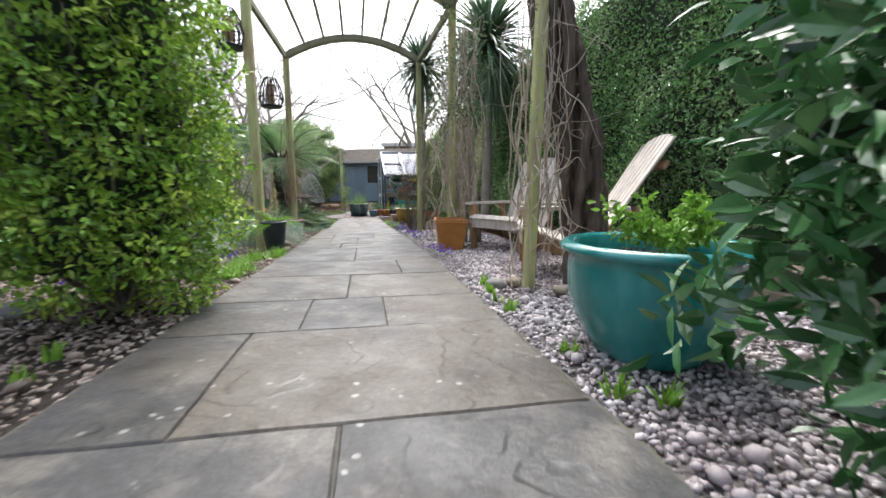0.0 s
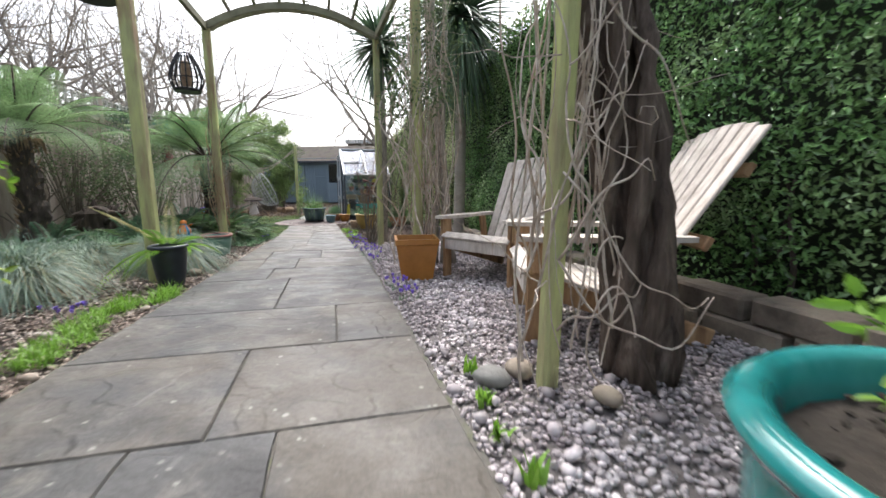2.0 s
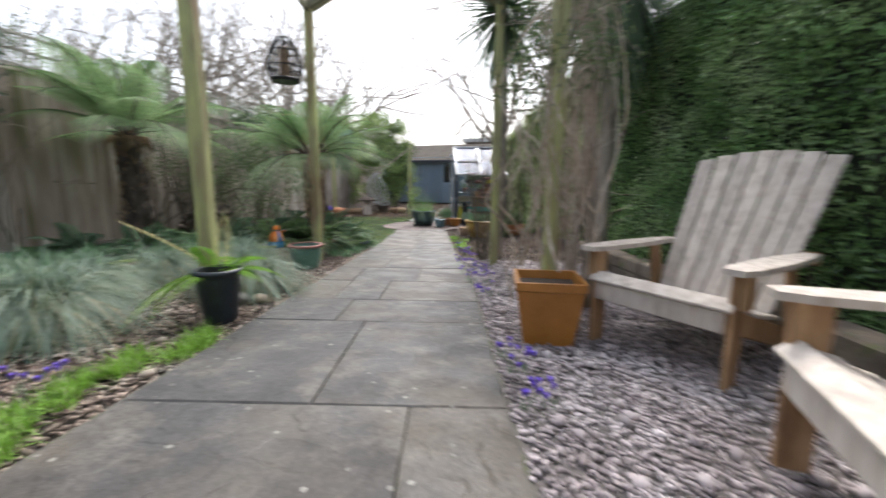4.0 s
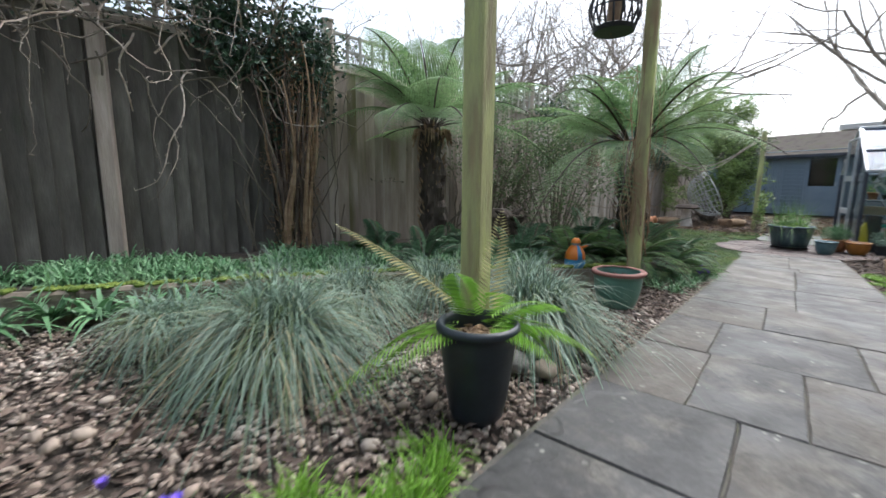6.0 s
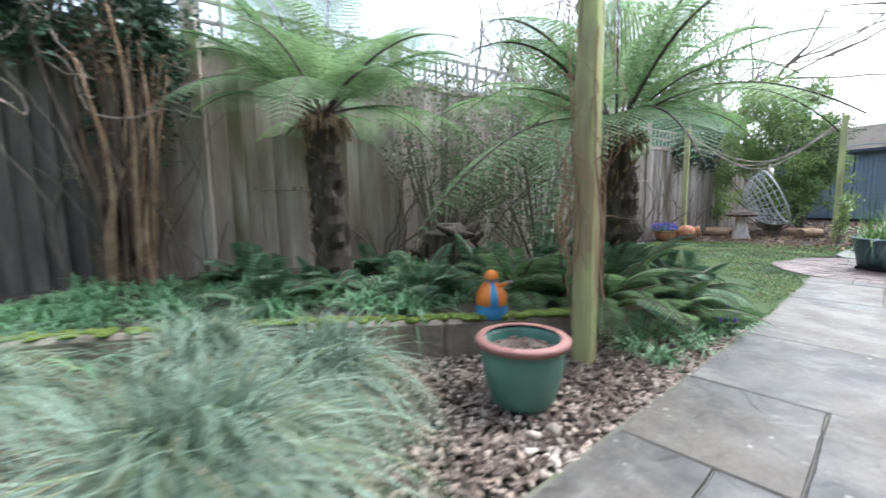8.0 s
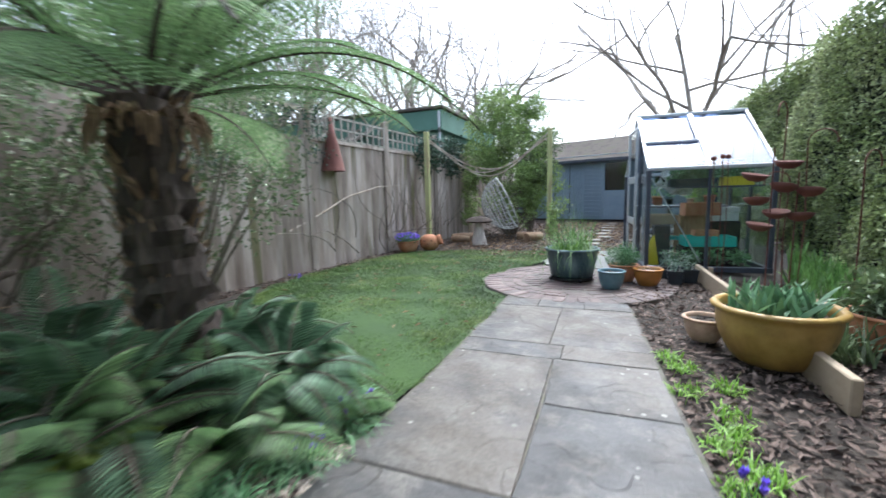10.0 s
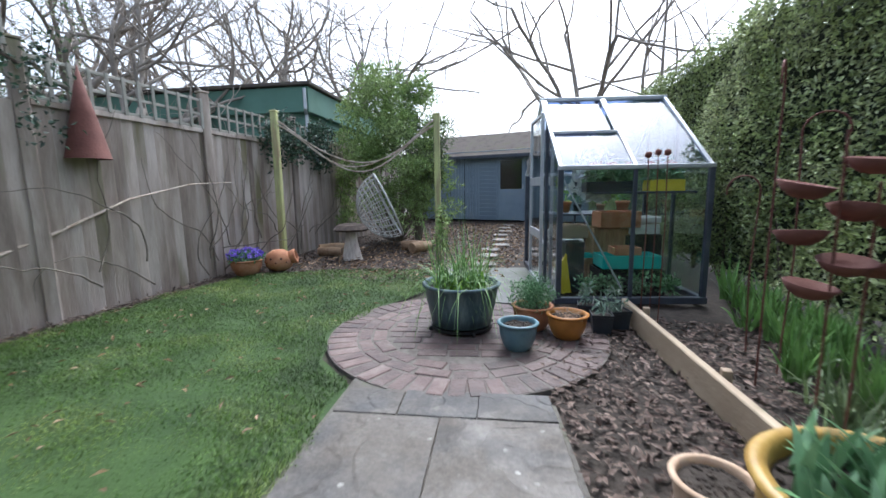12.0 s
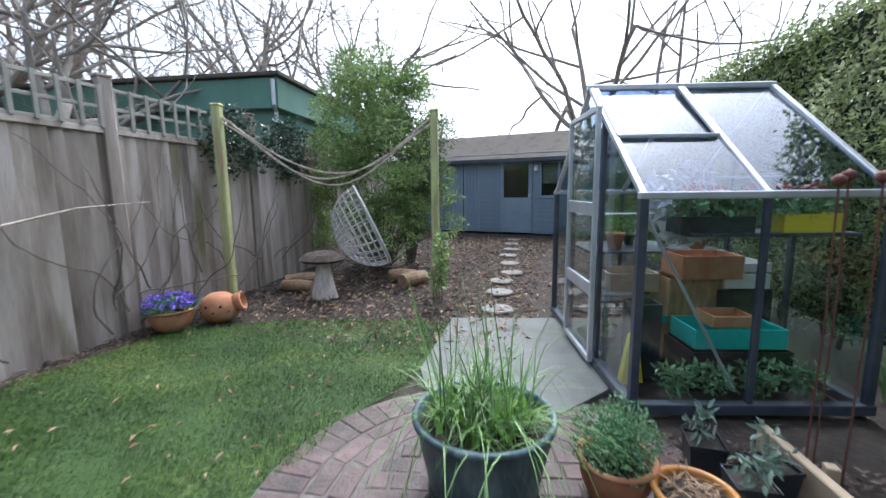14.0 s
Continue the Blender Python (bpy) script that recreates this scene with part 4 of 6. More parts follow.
x, y = x[k], y[k]
lf.leaves(np.stack([x, y, gza(y) + .03], 1), rng.normal(0, 1, (len(x), 3)) * [[1, 1, .2]], np.array([[0, 0, 1]]) + rng.normal(0, .3, (len(x), 3)), rng.uniform(.025, .07, len(x)), .02)
part("fallen_leaves", lf, M_DEAD, kind="stuff")["label"] = "scattered dry brown leaves lying on the lawn"
part("lawn", mb, M_LAWN, kind="stuff")["label"] = "short green lawn with scattered fallen leaves"


# ---- raised bed ----
BED = [(-4.1, 0.5), (-3.6, 2.4), (-3.35, 3.9), (-3.22, 5.0), (-3.0, 6.1), (-2.65, 7.0), (-2.45, 7.7), (-2.5, 8.4)]


def bed_x(y):
    return float(np.interp(y, [p[1] for p in BED], [p[0] for p in BED]))


def bed_z(y):
    return gz(y) + 0.17


strip("bed_ground", 0.5, 8.6, lambda y: fence_x(y) + .02, lambda y: bed_x(y), 0.17, M_SOIL, rough=.04)
edge = thing("bed_edging", (0, 0, 0), label="moss-covered old timber sleeper edging of the raised bed", category="edging")
for (x0, y0), (x1, y1) in zip(BED[:-1], BED[1:]):
    m = Mesh()
    m.bar((x0, y0, gz(y0) + .07), (x1, y1, gz(y1) + .07), .09, .22, .02)
    part("sleeper", m, M_STONE, edge)
    m = Mesh()
    for q in range(60):
        t = R(0, 1)
        m.box(R(.03, .07), R(.03, .07), R(.012, .03), pose(x0 + (x1 - x0) * t + R(-.04, .04), y0 + (y1 - y0) * t, gz(y0 + (y1 - y0) * t) + .185, 0, 0, R(0, 90)), .01)
    part("moss", m, M_MOSS, edge, kind="stuff")

# low stone wall under the hedge
wall = thing("low_wall", (0, 0, 0), label="low mossy sandstone block wall under the hedge", category="wall")
for k in range(20):
    y = 0.3 + k * .44
    for lv in range(2):
        yy = y + (.2 if lv else 0)
        m = Mesh()
        m.box(.2, .42 + R(-.02, .01), .13, pose(0, 0, 0), .015)
        o = part("stone", m, M_STONE, wall)
        o.matrix_basis = pose(3.45 - .267 * yy + R(-.012, .012), yy, gz(yy) + .02 + lv * .133, R(-1, 1), R(-1, 1), 15)

# timber edge of the right bed
tim = thing("timber_edging", (0, 0, 0), label="new pale timber board edging of the vegetable bed", category="edging")
m = Mesh()
m.bar((-.5, 10.3, gz(10) + .06), (-1.31, 13.15, gz(13) + .06), .045, .17, .006)
part("board", m, M_TIMBER, tim)
for t in (.2, .55, .9):
    m = Mesh()
    x, y = -.5 - .81 * t + .06, 10.3 + 2.85 * t
    m.box(.045, .045, .28, pose(x, y, gz(y) + .02), .004)
    part("peg", m, M_TIMBER, tim)


# ---- pots ----
def pot(name, x, y, r, h, material, label, soil=M_SOIL, foot=0.7, belly=1.0, rim=0.02, z=None, cat="plant pot", rimmat=None, sink=0.0):
    """A turned pot with a rolled rim and soil."""
    p = thing(name, (x, y, (gz(y) if z is None else z) - .012 - sink), R(0, 90), label, cat)
    pr = [(0, 0), (r * foot * .92, 0), (r * foot, .008)]
    for k in range(1, 9):
        t = k / 9
        q = foot + (1 - foot) * t + (belly - 1) * math.sin(math.pi * min(1, t * 1.05))
        pr.append((r * q, h * .92 * t))
    pr += [(r * .97, h * .9), (r * 1.03 + rim * .3, h * .92), (r * 1.05 + rim * .3, h * .96), (r * 1.02, h), (r * .96, h * 1.0), (r * .9, h * .97), (r * .88, h * .86), (r * .8, h * .5)]
    m = Mesh()
    m.lathe(pr, 44)
    part("body", m, material, p, smooth=True)
    s = Mesh()
    s.lathe([(r * .87, h * .82), (r * .6, h * .85), (r * .3, h * .84), (0, h * .86)], 20)
    pebbles(s, disc(90, r * .8, h * .85), rng.uniform(.008, .03, 90))
    part("soil", s, soil, p)
    return p


big = pot("plant_pot", 1.57, 2.2, .325, .45, M_TEAL, "large teal glazed ceramic pot with a leafy green plant", foot=.62, belly=1.13, rim=.05)
m = Mesh()
big.rotation_euler.z = 0
for k in range(22):
    a = R(0, 6.28)
    L = R(.08, .21)
    o = np.array([.07 + R(-.06, .06), .02 + R(-.07, .07), .4])
    tip = o + [L * math.cos(a), L * math.sin(a), R(.04, .2)]
    m.tube([o, (o + tip) / 2 + [0, 0, .03], tip], [.003, .003, .002], 4)
    for q in (.45, .7, .85, 1.0):
        blob_leaves(m, tuple(o + (tip - o) * q + [0, 0, .02]), (.035, .035, .012), 11, .034, .02, .9, 1.0, True)
part("plant", m, M_BRIGHT, big)
bp = pot("plant_pot", -1.42, 5.16, .135, .35, M_BLACKPOT, "tall black glazed pot holding a fern with one yellowing frond", soil=M_DEAD, foot=.68, belly=1.03, cat="plant pot")
gp = pot("plant_pot", -2.04, 7.03, .17, .26, M_GREENPOT, "green glazed pot with a terracotta rim filled with soil", soil=M_BARK_CHIP, foot=.72, belly=1.05)
m = Mesh()
m.lathe([(.15, .245), (.185, .245), (.19, .262), (.18, .272), (.15, .27)], 40)
part("rim", m, M_RIM, gp, smooth=True)
for a, b_, c_, d_, mt, lb in ((-1.95, 12.62, .145, .19, M_TERRA, "terracotta pot with bushy green thyme"), (-1.97, 12.2, .125, .19, M_BLUEPOT, "small blue-grey glazed pot with bare soil"),
                              (-1.69, 12.52, .135, .18, M_AMBER, "round amber glazed pot with dry stems"), (-1.1, 11.0, .118, .16, M_TERRA_P, "weathered pale terracotta pot by the path"),
                              (-5.72, 13.45, .19, .2, M_TERRA, "terracotta bowl planted with violet primroses"), (-.76, 10.82, .29, .33, M_YELLOW, "large round yellow glazed pot planted with bulbs"),
                              (-.2, 11.35, .2, .22, M_TERRA, "wide terracotta pot of spring plants")):
    q = pot("plant_pot", a, b_, c_, d_, mt, lb, foot=.62, belly=1.1)
    m = Mesh()
    if "thyme" in lb:
        blob_leaves(m, (0, 0, d_ + .08), (.16, .16, .13), 2600, .022, .01, .9)
        part("plant", m, M_CLUMP, q)
    elif "violet" in lb:
        blob_leaves(m, (0, 0, d_ + .03), (.2, .2, .06), 500, .06, .03, .6)
        part("plant", m, M_CLUMP, q)
        m = Mesh()
        blob_leaves(m, (0, 0, d_ + .07), (.21, .21, .06), 420, .03, .03, .3)
        part("flowers", m, M_PURPLE, q)
    elif "bulbs" in lb:
        blades(m, disc(150, .22, d_ * .85), headings(150, 45, 85), rng.uniform(.12, .3, 150), .04, .3)
        part("plant", m, M_CLUMP, q)
    elif "spring" in lb:
        blob_leaves(m, (0, 0, d_ + .1), (.2, .2, .16), 500, .08, .03, .9)
        part("plant", m, M_GREY_LEAF, q)
    elif "dry" in lb:
        blades(m, disc(60, .1, d_ * .9), headings(60, 5, 50), .12, .006, .4)
        part("dry_stems", m, M_DEAD, q)


def square_pot(x, y, top, bot, h, yaw, material, label, wall_t=.02):
    p = thing("square_pot", (x, y, gz(y) - .01), yaw, label, "plant pot")
    m = Mesh()
    for k in range(4):
        a = math.radians(90 * k)
        c, s = math.cos(a), math.sin(a)
        rot = lambda X, Y, Z: (X * c - Y * s, X * s + Y * c, Z)
        o, i, b2 = top / 2, top / 2 - wall_t, bot / 2
        L = [rot(-b2, -b2, 0), rot(b2, -b2, 0), rot(o * .95, -o * .95, h * .86), rot(-o * .95, -o * .95, h * .86), rot(o, -o, h * .88), rot(-o, -o, h * .88), rot(o, -o, h), rot(-o, -o, h), rot(i, -i, h), rot(-i, -i, h), rot(i * .9, -i * .9, h * .6), rot(-i * .9, -i * .9, h * .6)]
        m.add(L, [(0, 1, 2, 3), (3, 2, 4, 5), (5, 4, 6, 7), (7, 6, 8, 9), (9, 8, 10, 11)])
    part("body", m, material, p)
    s = Mesh()
    s.box(top - wall_t * 2.4, top - wall_t * 2.4, .02, pose(0, 0, h * .84), .004)
    part("soil", s, M_SOIL, p)
    return p


square_pot(.6, 5.5, .38, .27, .37, 8, M_AMBER, "square tapered amber glazed pot beside a pergola post")
for x, y, yw in ((-1.47, 12.72, 10), (-1.36, 12.86, 25), (-1.58, 12.95, 5)):
    q = square_pot(x, y, .15, .12, .14, yw, M_BLACKPOT, "small black plastic pot with a young plant", .006)
    m = Mesh()
    for i in range(5):
        a, r_ = R(0, 6.28), R(.02, .07)
        tip = (r_ * math.cos(a), r_ * math.sin(a), R(.17, .27))
        m.tube([(0, 0, .12), (tip[0] * .5, tip[1] * .5, .18), tip], .002, 4)
        blob_leaves(m, tip, (.035, .035, .02), 9, .05, .018, .9, 1.0, True)
    part("plant", m, M_FESCUE, q)
    m = Mesh()
    m.box(.012, .0015, .09, pose(.045, .03, .15, 6, 3, 20))
    part("plant_label", m, M_WHITE, q)

# copper tub with spring onions
tub = thing("metal_tub", (-2.46, 12.47, gz(12.5) + .03), 0, "old round copper tub of chives on a wheeled stand", "planter")
m = Mesh()
m.lathe([(0, 0), (.2, 0), (.225, .01), (.24, .09), (.262, .19), (.275, .285), (.292, .295), (.295, .31), (.285, .32), (.268, .315), (.26, .25), (.24, .17)], 56)
part("body", m, M_ZINC, tub, smooth=True)
m = Mesh()
m.lathe([(.262, .265), (0, .275)], 30)
part("soil", m, M_SOIL, tub)
m = Mesh()
m.lathe([(.0, -.02), (.235, -.02), (.235, -.001), (0, -.001)], 30)
part("stand", m, M_IRON, tub)
for a in (40, 130, 220, 310):
    m = Mesh()
    m.lathe([(0, -.008), (.018, -.008), (.018, .008), (0, .008)], 14, pose(.24 * math.cos(radians(a)), .24 * math.sin(radians(a)), -.02, 90, 0, a))
    part("wheel", m, M_IRON, tub)
m = Mesh()
blades(m, disc(230, .2, .28), headings(230, 38, 88), rng.uniform(.4, .85, 230), .0075, rng.uniform(.1, 1.1, 230), 6)
blades(m, disc(90, .24, .27), headings(90, 30, 70), rng.uniform(.35, .65, 90), .009, rng.uniform(.8, 1.3, 90), 7)
part("chive_growth", m, M_IRIS, tub, kind="stuff")
m = Mesh()
blades(m, disc(60, .2, .27), headings(60, 35, 80), rng.uniform(.1, .22, 60), .035, .3, 4)
part("young_leaves", m, M_BRIGHT, tub)


# ---- chairs ----
def chair(place, yaw, label):
    c = thing("garden_chair", place, yaw, label, "chair", "slatted garden chairs")
    W = .7
    for s in (-1, 1):
        m = Mesh()
        m.box(.03, .095, .53, pose(s * W / 2, .0, .265), .006)
        part("leg", m, M_TEAK_D, c)
        m = Mesh()
        m.bar((s * (W / 2 - .03), -.03, .32), (s * (W / 2 - .03), .86, .035), .028, .11, .008)
        part("side_rail", m, M_TEAK_D, c)
        m = Mesh()
        m.box(.03, .08, .42, pose(s * (W / 2 + .0), .56, .33, 12), .005)
        part("leg", m, M_TEAK_D, c)
        m = Mesh()
        n = 10
        V, F = [], []
        for k in range(n + 1):
            t = k / n
            y = -.1 + .82 * t
            w = .06 + .012 * math.sin(t * 3.1) - .028 * max(0, t - .55) * 2 - (.02 if k == 0 else 0)
            x0, x1 = s * (W / 2 + .015) - w, s * (W / 2 + .015) + w
            V += [(x0, y, .53), (x1, y, .53), (x1, y, .556), (x0, y, .556)]
        for k in range(n):
            a = 4 * k
            F += [(a + 0, a + 4, a + 5, a + 1), (a + 1, a + 5, a + 6, a + 2), (a + 2, a + 6, a + 7, a + 3), (a + 3, a + 7, a + 4, a + 0)]
        F += [(0, 1, 2, 3), (4 * n + 3, 4 * n + 2, 4 * n + 1, 4 * n)]
        m.add(V, F)
        part("armrest", m, M_TEAK, c)
        m = Mesh()
        m.box(.03, .09, .16, pose(s * (W / 2 + .035), 0, .45), .01)
        part("bracket", m, M_TEAK_D, c)
    for k in range(7):
        t = k / 6
        y = -.045 + .5 * t
        z = .385 - .155 * t - (.02 if k == 0 else 0) + .012 * math.cos(t * 6)
        m = Mesh()
        m.box(W - .0 if k else W + .02, .076, .02, pose(0, y, z + .01, -17 if k else 35), .005)
        part("seat_slat", m, M_TEAK, c)
    for k in range(7):
        u = (k - 3) / 3
        m = Mesh()
        ln = 1.0 - .045 * u * u
        b0, t0 = Vector((u * .25, .45, .16)), Vector((u * .325, .45 + .57 * ln, .16 + .94 * ln))
        d = (t0 - b0)
        x = Vector((1, 0, 0)) - d.normalized() * d.normalized().x
        x.normalize()
        z = x.cross(d.normalized())
        M = Matrix((x, d.normalized(), z)).transposed().to_4x4()
        M.translation = (b0 + t0) / 2
        m.box(.084, d.length, .019, None, .006)
        m.v = [np.array([[q[0] * (.9 + .26 * (q[1] / d.length + .5)), q[1], q[2]] for q in np.asarray(w_)]) for w_ in m.v]
        m.v = [np.array([tuple(M @ Vector(q)) for q in w_]) for w_ in m.v]
        part("back_slat", m, M_TEAK, c)
    for y, z, w in ((.50, .2, .6), (.75, .52, .76), (.94, .86, .62)):
        m = Mesh()
        m.box(w, .03, .07, pose(0, y + .025, z, -30), .005)
        part("crossbar", m, M_TEAK_D, c)
    m = Mesh()
    m.box(W - .04, .022, .1, pose(0, -.05, .31), .006)
    part("apron", m, M_TEAK, c)
    return c


chair((1.14, 5.30, gz(5.3) - .01), -43, "weathered teak chair with fanned slatted back beside the square amber pot")
chair((1.33, 4.12, gz(4.1) - .01), -95, "weathered teak chair with reclined slatted back beside the dark trunk")


# ---- trunk and vines ----
tr = thing("twisted_trunk", (1.66, 3.43, gz(3.3) - .03), 0, "thick dark twisted trunk of an old climber beside a post", "tree")
m = Mesh()
pts, rad = [], []
for k in range(22):
    t = k / 21
    pts.append((-.13 * t - .5 * t * t + .04 * math.sin(t * 7), .08 * math.sin(t * 4), 2.9 * t))
    rad.append(.12 - .0 * t + .03 * math.exp(-t * 18) + .01 * math.sin(t * 21))
m.tube(pts, rad, 20)
V = m.v[0]
for i in range(len(V)):
    q = V[i]
    c = np.array(pts[min(21, i // 20)])
    nz = noise.noise(Vector((q[0] * 14, q[1] * 14, q[2] * 3))) * .8 + noise.noise(Vector((q[0] * 30, q[1] * 30, q[2] * 7))) * .4
    V[i] = c + (q - c) * (1 + nz)
part("trunk", m, M_OLDSTEM, tr, smooth=True)
for k in range(6):
    m = Mesh()
    a = k * 1.05
    q = [(-.13 * t - .5 * t * t + .112 * math.cos(a + t * 5), .112 * math.sin(a + t * 5), 2.7 * t) for t in np.linspace(0.0, 1, 24)]
    m.tube(q, [.035 + .012 * math.sin(t * 9 + k) for t in range(24)], 8)
    part("stem", m, M_OLDSTEM, tr, smooth=True)


def vines(name, x, y, r, h, n, material, label, seed, rad=(.004, .011), spread=.12, lean=0.0):
    g = np.random.default_rng(seed)
    v = thing(name, (x, y, gz(y) - .02), 0, label, "climbing plant")
    for k in range(n):
        m = Mesh()
        a, sp, ph = g.uniform(0, 6.28), g.uniform(-3.5, 3.5), g.uniform(0, 6)
        z0, z1 = g.uniform(0, h * .3), g.uniform(h * .5, h)
        rr = r + g.uniform(0, 1) ** 1.8 * spread
        jx = jy = vx = vy = 0.0
        q = []
        for i in range(26):
            t = i / 25
            z = z0 + (z1 - z0) * t
            vx, vy = vx * .8 + g.normal(0, .0035), vy * .8 + g.normal(0, .0035)
            jx, jy = jx * .93 + vx, jy * .93 + vy
            q.append((rr * math.cos(a + sp * t) * (1 + .25 * math.sin(ph + t * 9)) - lean * z + jx, rr * math.sin(a + sp * t) * (1 + .25 * math.cos(ph + t * 8)) + jy, z + .03 * math.sin(t * 17 + ph)))
        r0 = g.uniform(*rad)
        m.tube(q, [r0 * (1 - .6 * i / 25) for i in range(26)], 5)
        part("vine_stem", m, material, v)
    for k in range(n):
        m = Mesh()
        a = g.uniform(0, 6.28)
        z = g.uniform(h * .15, h)
        p = np.array([r * math.cos(a) - lean * z, r * math.sin(a), z])
        d = np.array([math.cos(a), math.sin(a), g.uniform(-.6, .8)])
        q = [p]
        for i in range(9):
            d = d + g.normal(0, .3, 3)
            p = p + d / np.linalg.norm(d) * g.uniform(.03, .07)
            q.append(p)
        m.tube(q, np.linspace(.0035, .001, len(q)), 4)
        part("twig", m, material, v)
    return v


vines("climbing_rose", 1.27, 3.29, .07, 2.4, 30, M_VINE, "pale bare twining stems wound round the mossy post", 3, (.002, .0065), .13)
vines("climbing_rose", -2.25, 7.6, .075, 2.2, 16, M_DEAD, "brown climber stems twined round the mossy post", 9, (.003, .009), .07)
v2 = vines("climbing_rose", .66, 5.95, .09, 2.9, 64, M_VINE, "thicket of tangled climber stems with new leaves round a post", 5, (.003, .011), .3)
m = Mesh()
for c in range(26):
    blob_leaves(m, (R(-.32, .35), R(-.3, .3), R(1.5, 3.0)), (.16, .16, .22), 90, .045, .018, .9)
part("new_leaves", m, M_GREY_LEAF, v2, kind="stuff")
lp = thing("looping_climber", (1.3, 3.27, gz(3.3)), 0, "long pale looping stems crossing from post to trunk", "climbing plant")
g5 = np.random.default_rng(21)
for k in range(7):
    z, dz, bow = .2 + .19 * k + g5.uniform(-.1, .1), g5.uniform(-.8, .8), g5.uniform(-.22, .14)
    x1 = g5.uniform(.25, .55)
    q = [(-.06 + x1 * t, -.09 + .02 * math.sin(t * 5 + k) - .1 * math.sin(math.pi * t), z + dz * t + bow * math.sin(math.pi * t) + .02 * math.sin(13 * t + k * 2)) for t in np.linspace(0, 1, 18)]
    m = Mesh()
    m.tube(q, np.linspace(g5.uniform(.003, .006), .002, 18), 6)
    part("vine_stem", m, M_VINE, lp, smooth=True)
for k in range(2):
    a, r_, z = k * 1.3, g5.uniform(.1, .2), g5.uniform(.15, .6)
    q = [(.12 + r_ * .6 * math.cos(t + a), -.12 + .02 * math.sin(2 * t), z + r_ * 1.3 * math.sin(t + a)) for t in np.linspace(0, 4.4, 22)]
    m = Mesh()
    m.tube(q, .004, 6)
    part("vine_loop", m, M_VINE, lp, smooth=True)
v3 = thing("climber_trunk", (.86, 6.25, gz(6.2) - .03), 0, "brown trunk of a climber behind the post", "tree")
for dx, rr in ((0, .05), (.07, .035), (-.05, .03)):
    m = Mesh()
    m.tube([(dx + .04 * math.sin(t * 6 + dx * 30) - .1 * t, .05 * math.cos(t * 5), 2.8 * t) for t in np.linspace(0, 1, 18)], [rr * (1 - .3 * t) for t in np.linspace(0, 1, 18)], 9)
    part("trunk", m, M_TREE, v3, smooth=True)

# palms
def palm(x, y, h, r, n, lo, hi, label):
    pm = thing("cabbage_palm", (x, y, gz(y) - .03), 0, label, "palm tree")
    m = Mesh()
    m.tube([(.03 * math.sin(t * 3), 0, h * t) for t in np.linspace(0, 1, 16)], [r * (1 - .17 * t) for t in np.linspace(0, 1, 16)], 14)
    part("trunk", m, M_TREE, pm, smooth=True)
    m = Mesh()
    k = n * 3 // 5
    e = np.radians(np.concatenate([rng.uniform(-78, 5, k), rng.uniform(0, 80, n - k)]))
    a = rng.uniform(0, 6.283, n)
    H = np.stack([np.cos(a) * np.cos(e), np.sin(a) * np.cos(e), np.sin(e)], 1)
    blades(m, H * .08 + [[0, 0, h]], H, rng.uniform(lo, hi, n), .05, rng.uniform(.15, .45, n), 6)
    part("crown", m, M_PALM, pm)


palm(1.08, 8.0, 3.25, .085, 620, .85, 1.35, "cabbage palm with a slim trunk and drooping sword leaves")
palm(-.1, 8.45, 3.05, .05, 260, .5, .95, "small cabbage palm with spiky leaves behind the pergola post")


# ---- bushes by the start ----
def bush(name, x, y, z0, clumps, material, n, length, width, label, stems=True, cat="shrub", core=None, fine=False):
    b = thing(name, (x, y, z0), 0, label, cat)
    m = Mesh()
    for c, r in clumps:
        blob_leaves(m, c, r, n, length, width, .5, fine=fine)
    part("foliage", m, material, b, kind="stuff")
    # near-black lumps put the shade between the leaves into colour
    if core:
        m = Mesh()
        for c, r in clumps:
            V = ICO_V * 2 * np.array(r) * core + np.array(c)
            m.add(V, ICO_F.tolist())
        part("inner_shade", m, M_INNER_SHADE, b)
    if stems:
        m = Mesh()
        for c, r in clumps[:40]:
            m.tube([(c[0] * .1, c[1] * .1, 0), (c[0] * .5, c[1] * .5, c[2] * .5), (c[0], c[1], c[2])], [.016, .011, .005], 5)
        part("branchwork", m, M_TWIG, b, kind="stuff")
    return b


cl = []
for k in range(64):
    z = .16 + 2.5 * (k / 63)
    a = k * 2.4
    rr = (.47 if z > .3 else .34) * (1 - .15 * max(0, z - 1.2))
    cl.append(((rr * math.cos(a), rr * math.sin(a), z), (.2 + R(-.03, .03), .2, .17)))
gold = bush("golden_shrub", -1.03, 2.62, gz(2.6), cl, M_GOLD, 560, .04, .021, "dense upright golden-green evergreen shrub beside the path", fine=True)
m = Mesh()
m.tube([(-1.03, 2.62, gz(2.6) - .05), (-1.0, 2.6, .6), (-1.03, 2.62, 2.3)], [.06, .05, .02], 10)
# wide near-black tube added as the shade in the shrub's middle
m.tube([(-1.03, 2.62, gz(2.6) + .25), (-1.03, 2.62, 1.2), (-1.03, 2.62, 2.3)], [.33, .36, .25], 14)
q = part("inner_shade", m, M_INNER_SHADE, gold)
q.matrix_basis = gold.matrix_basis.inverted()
cl = []
for k in range(40):
    a, e = R(0, 6.28), R(-.9, 1.3)
    cl.append(((.55 * math.cos(a) * math.cos(e), .48 * math.sin(a) * math.cos(e), .8 + .75 * math.sin(e)), (.22, .22, .2)))
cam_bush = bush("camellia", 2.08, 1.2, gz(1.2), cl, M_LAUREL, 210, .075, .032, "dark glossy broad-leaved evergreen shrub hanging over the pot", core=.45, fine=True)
m = Mesh()
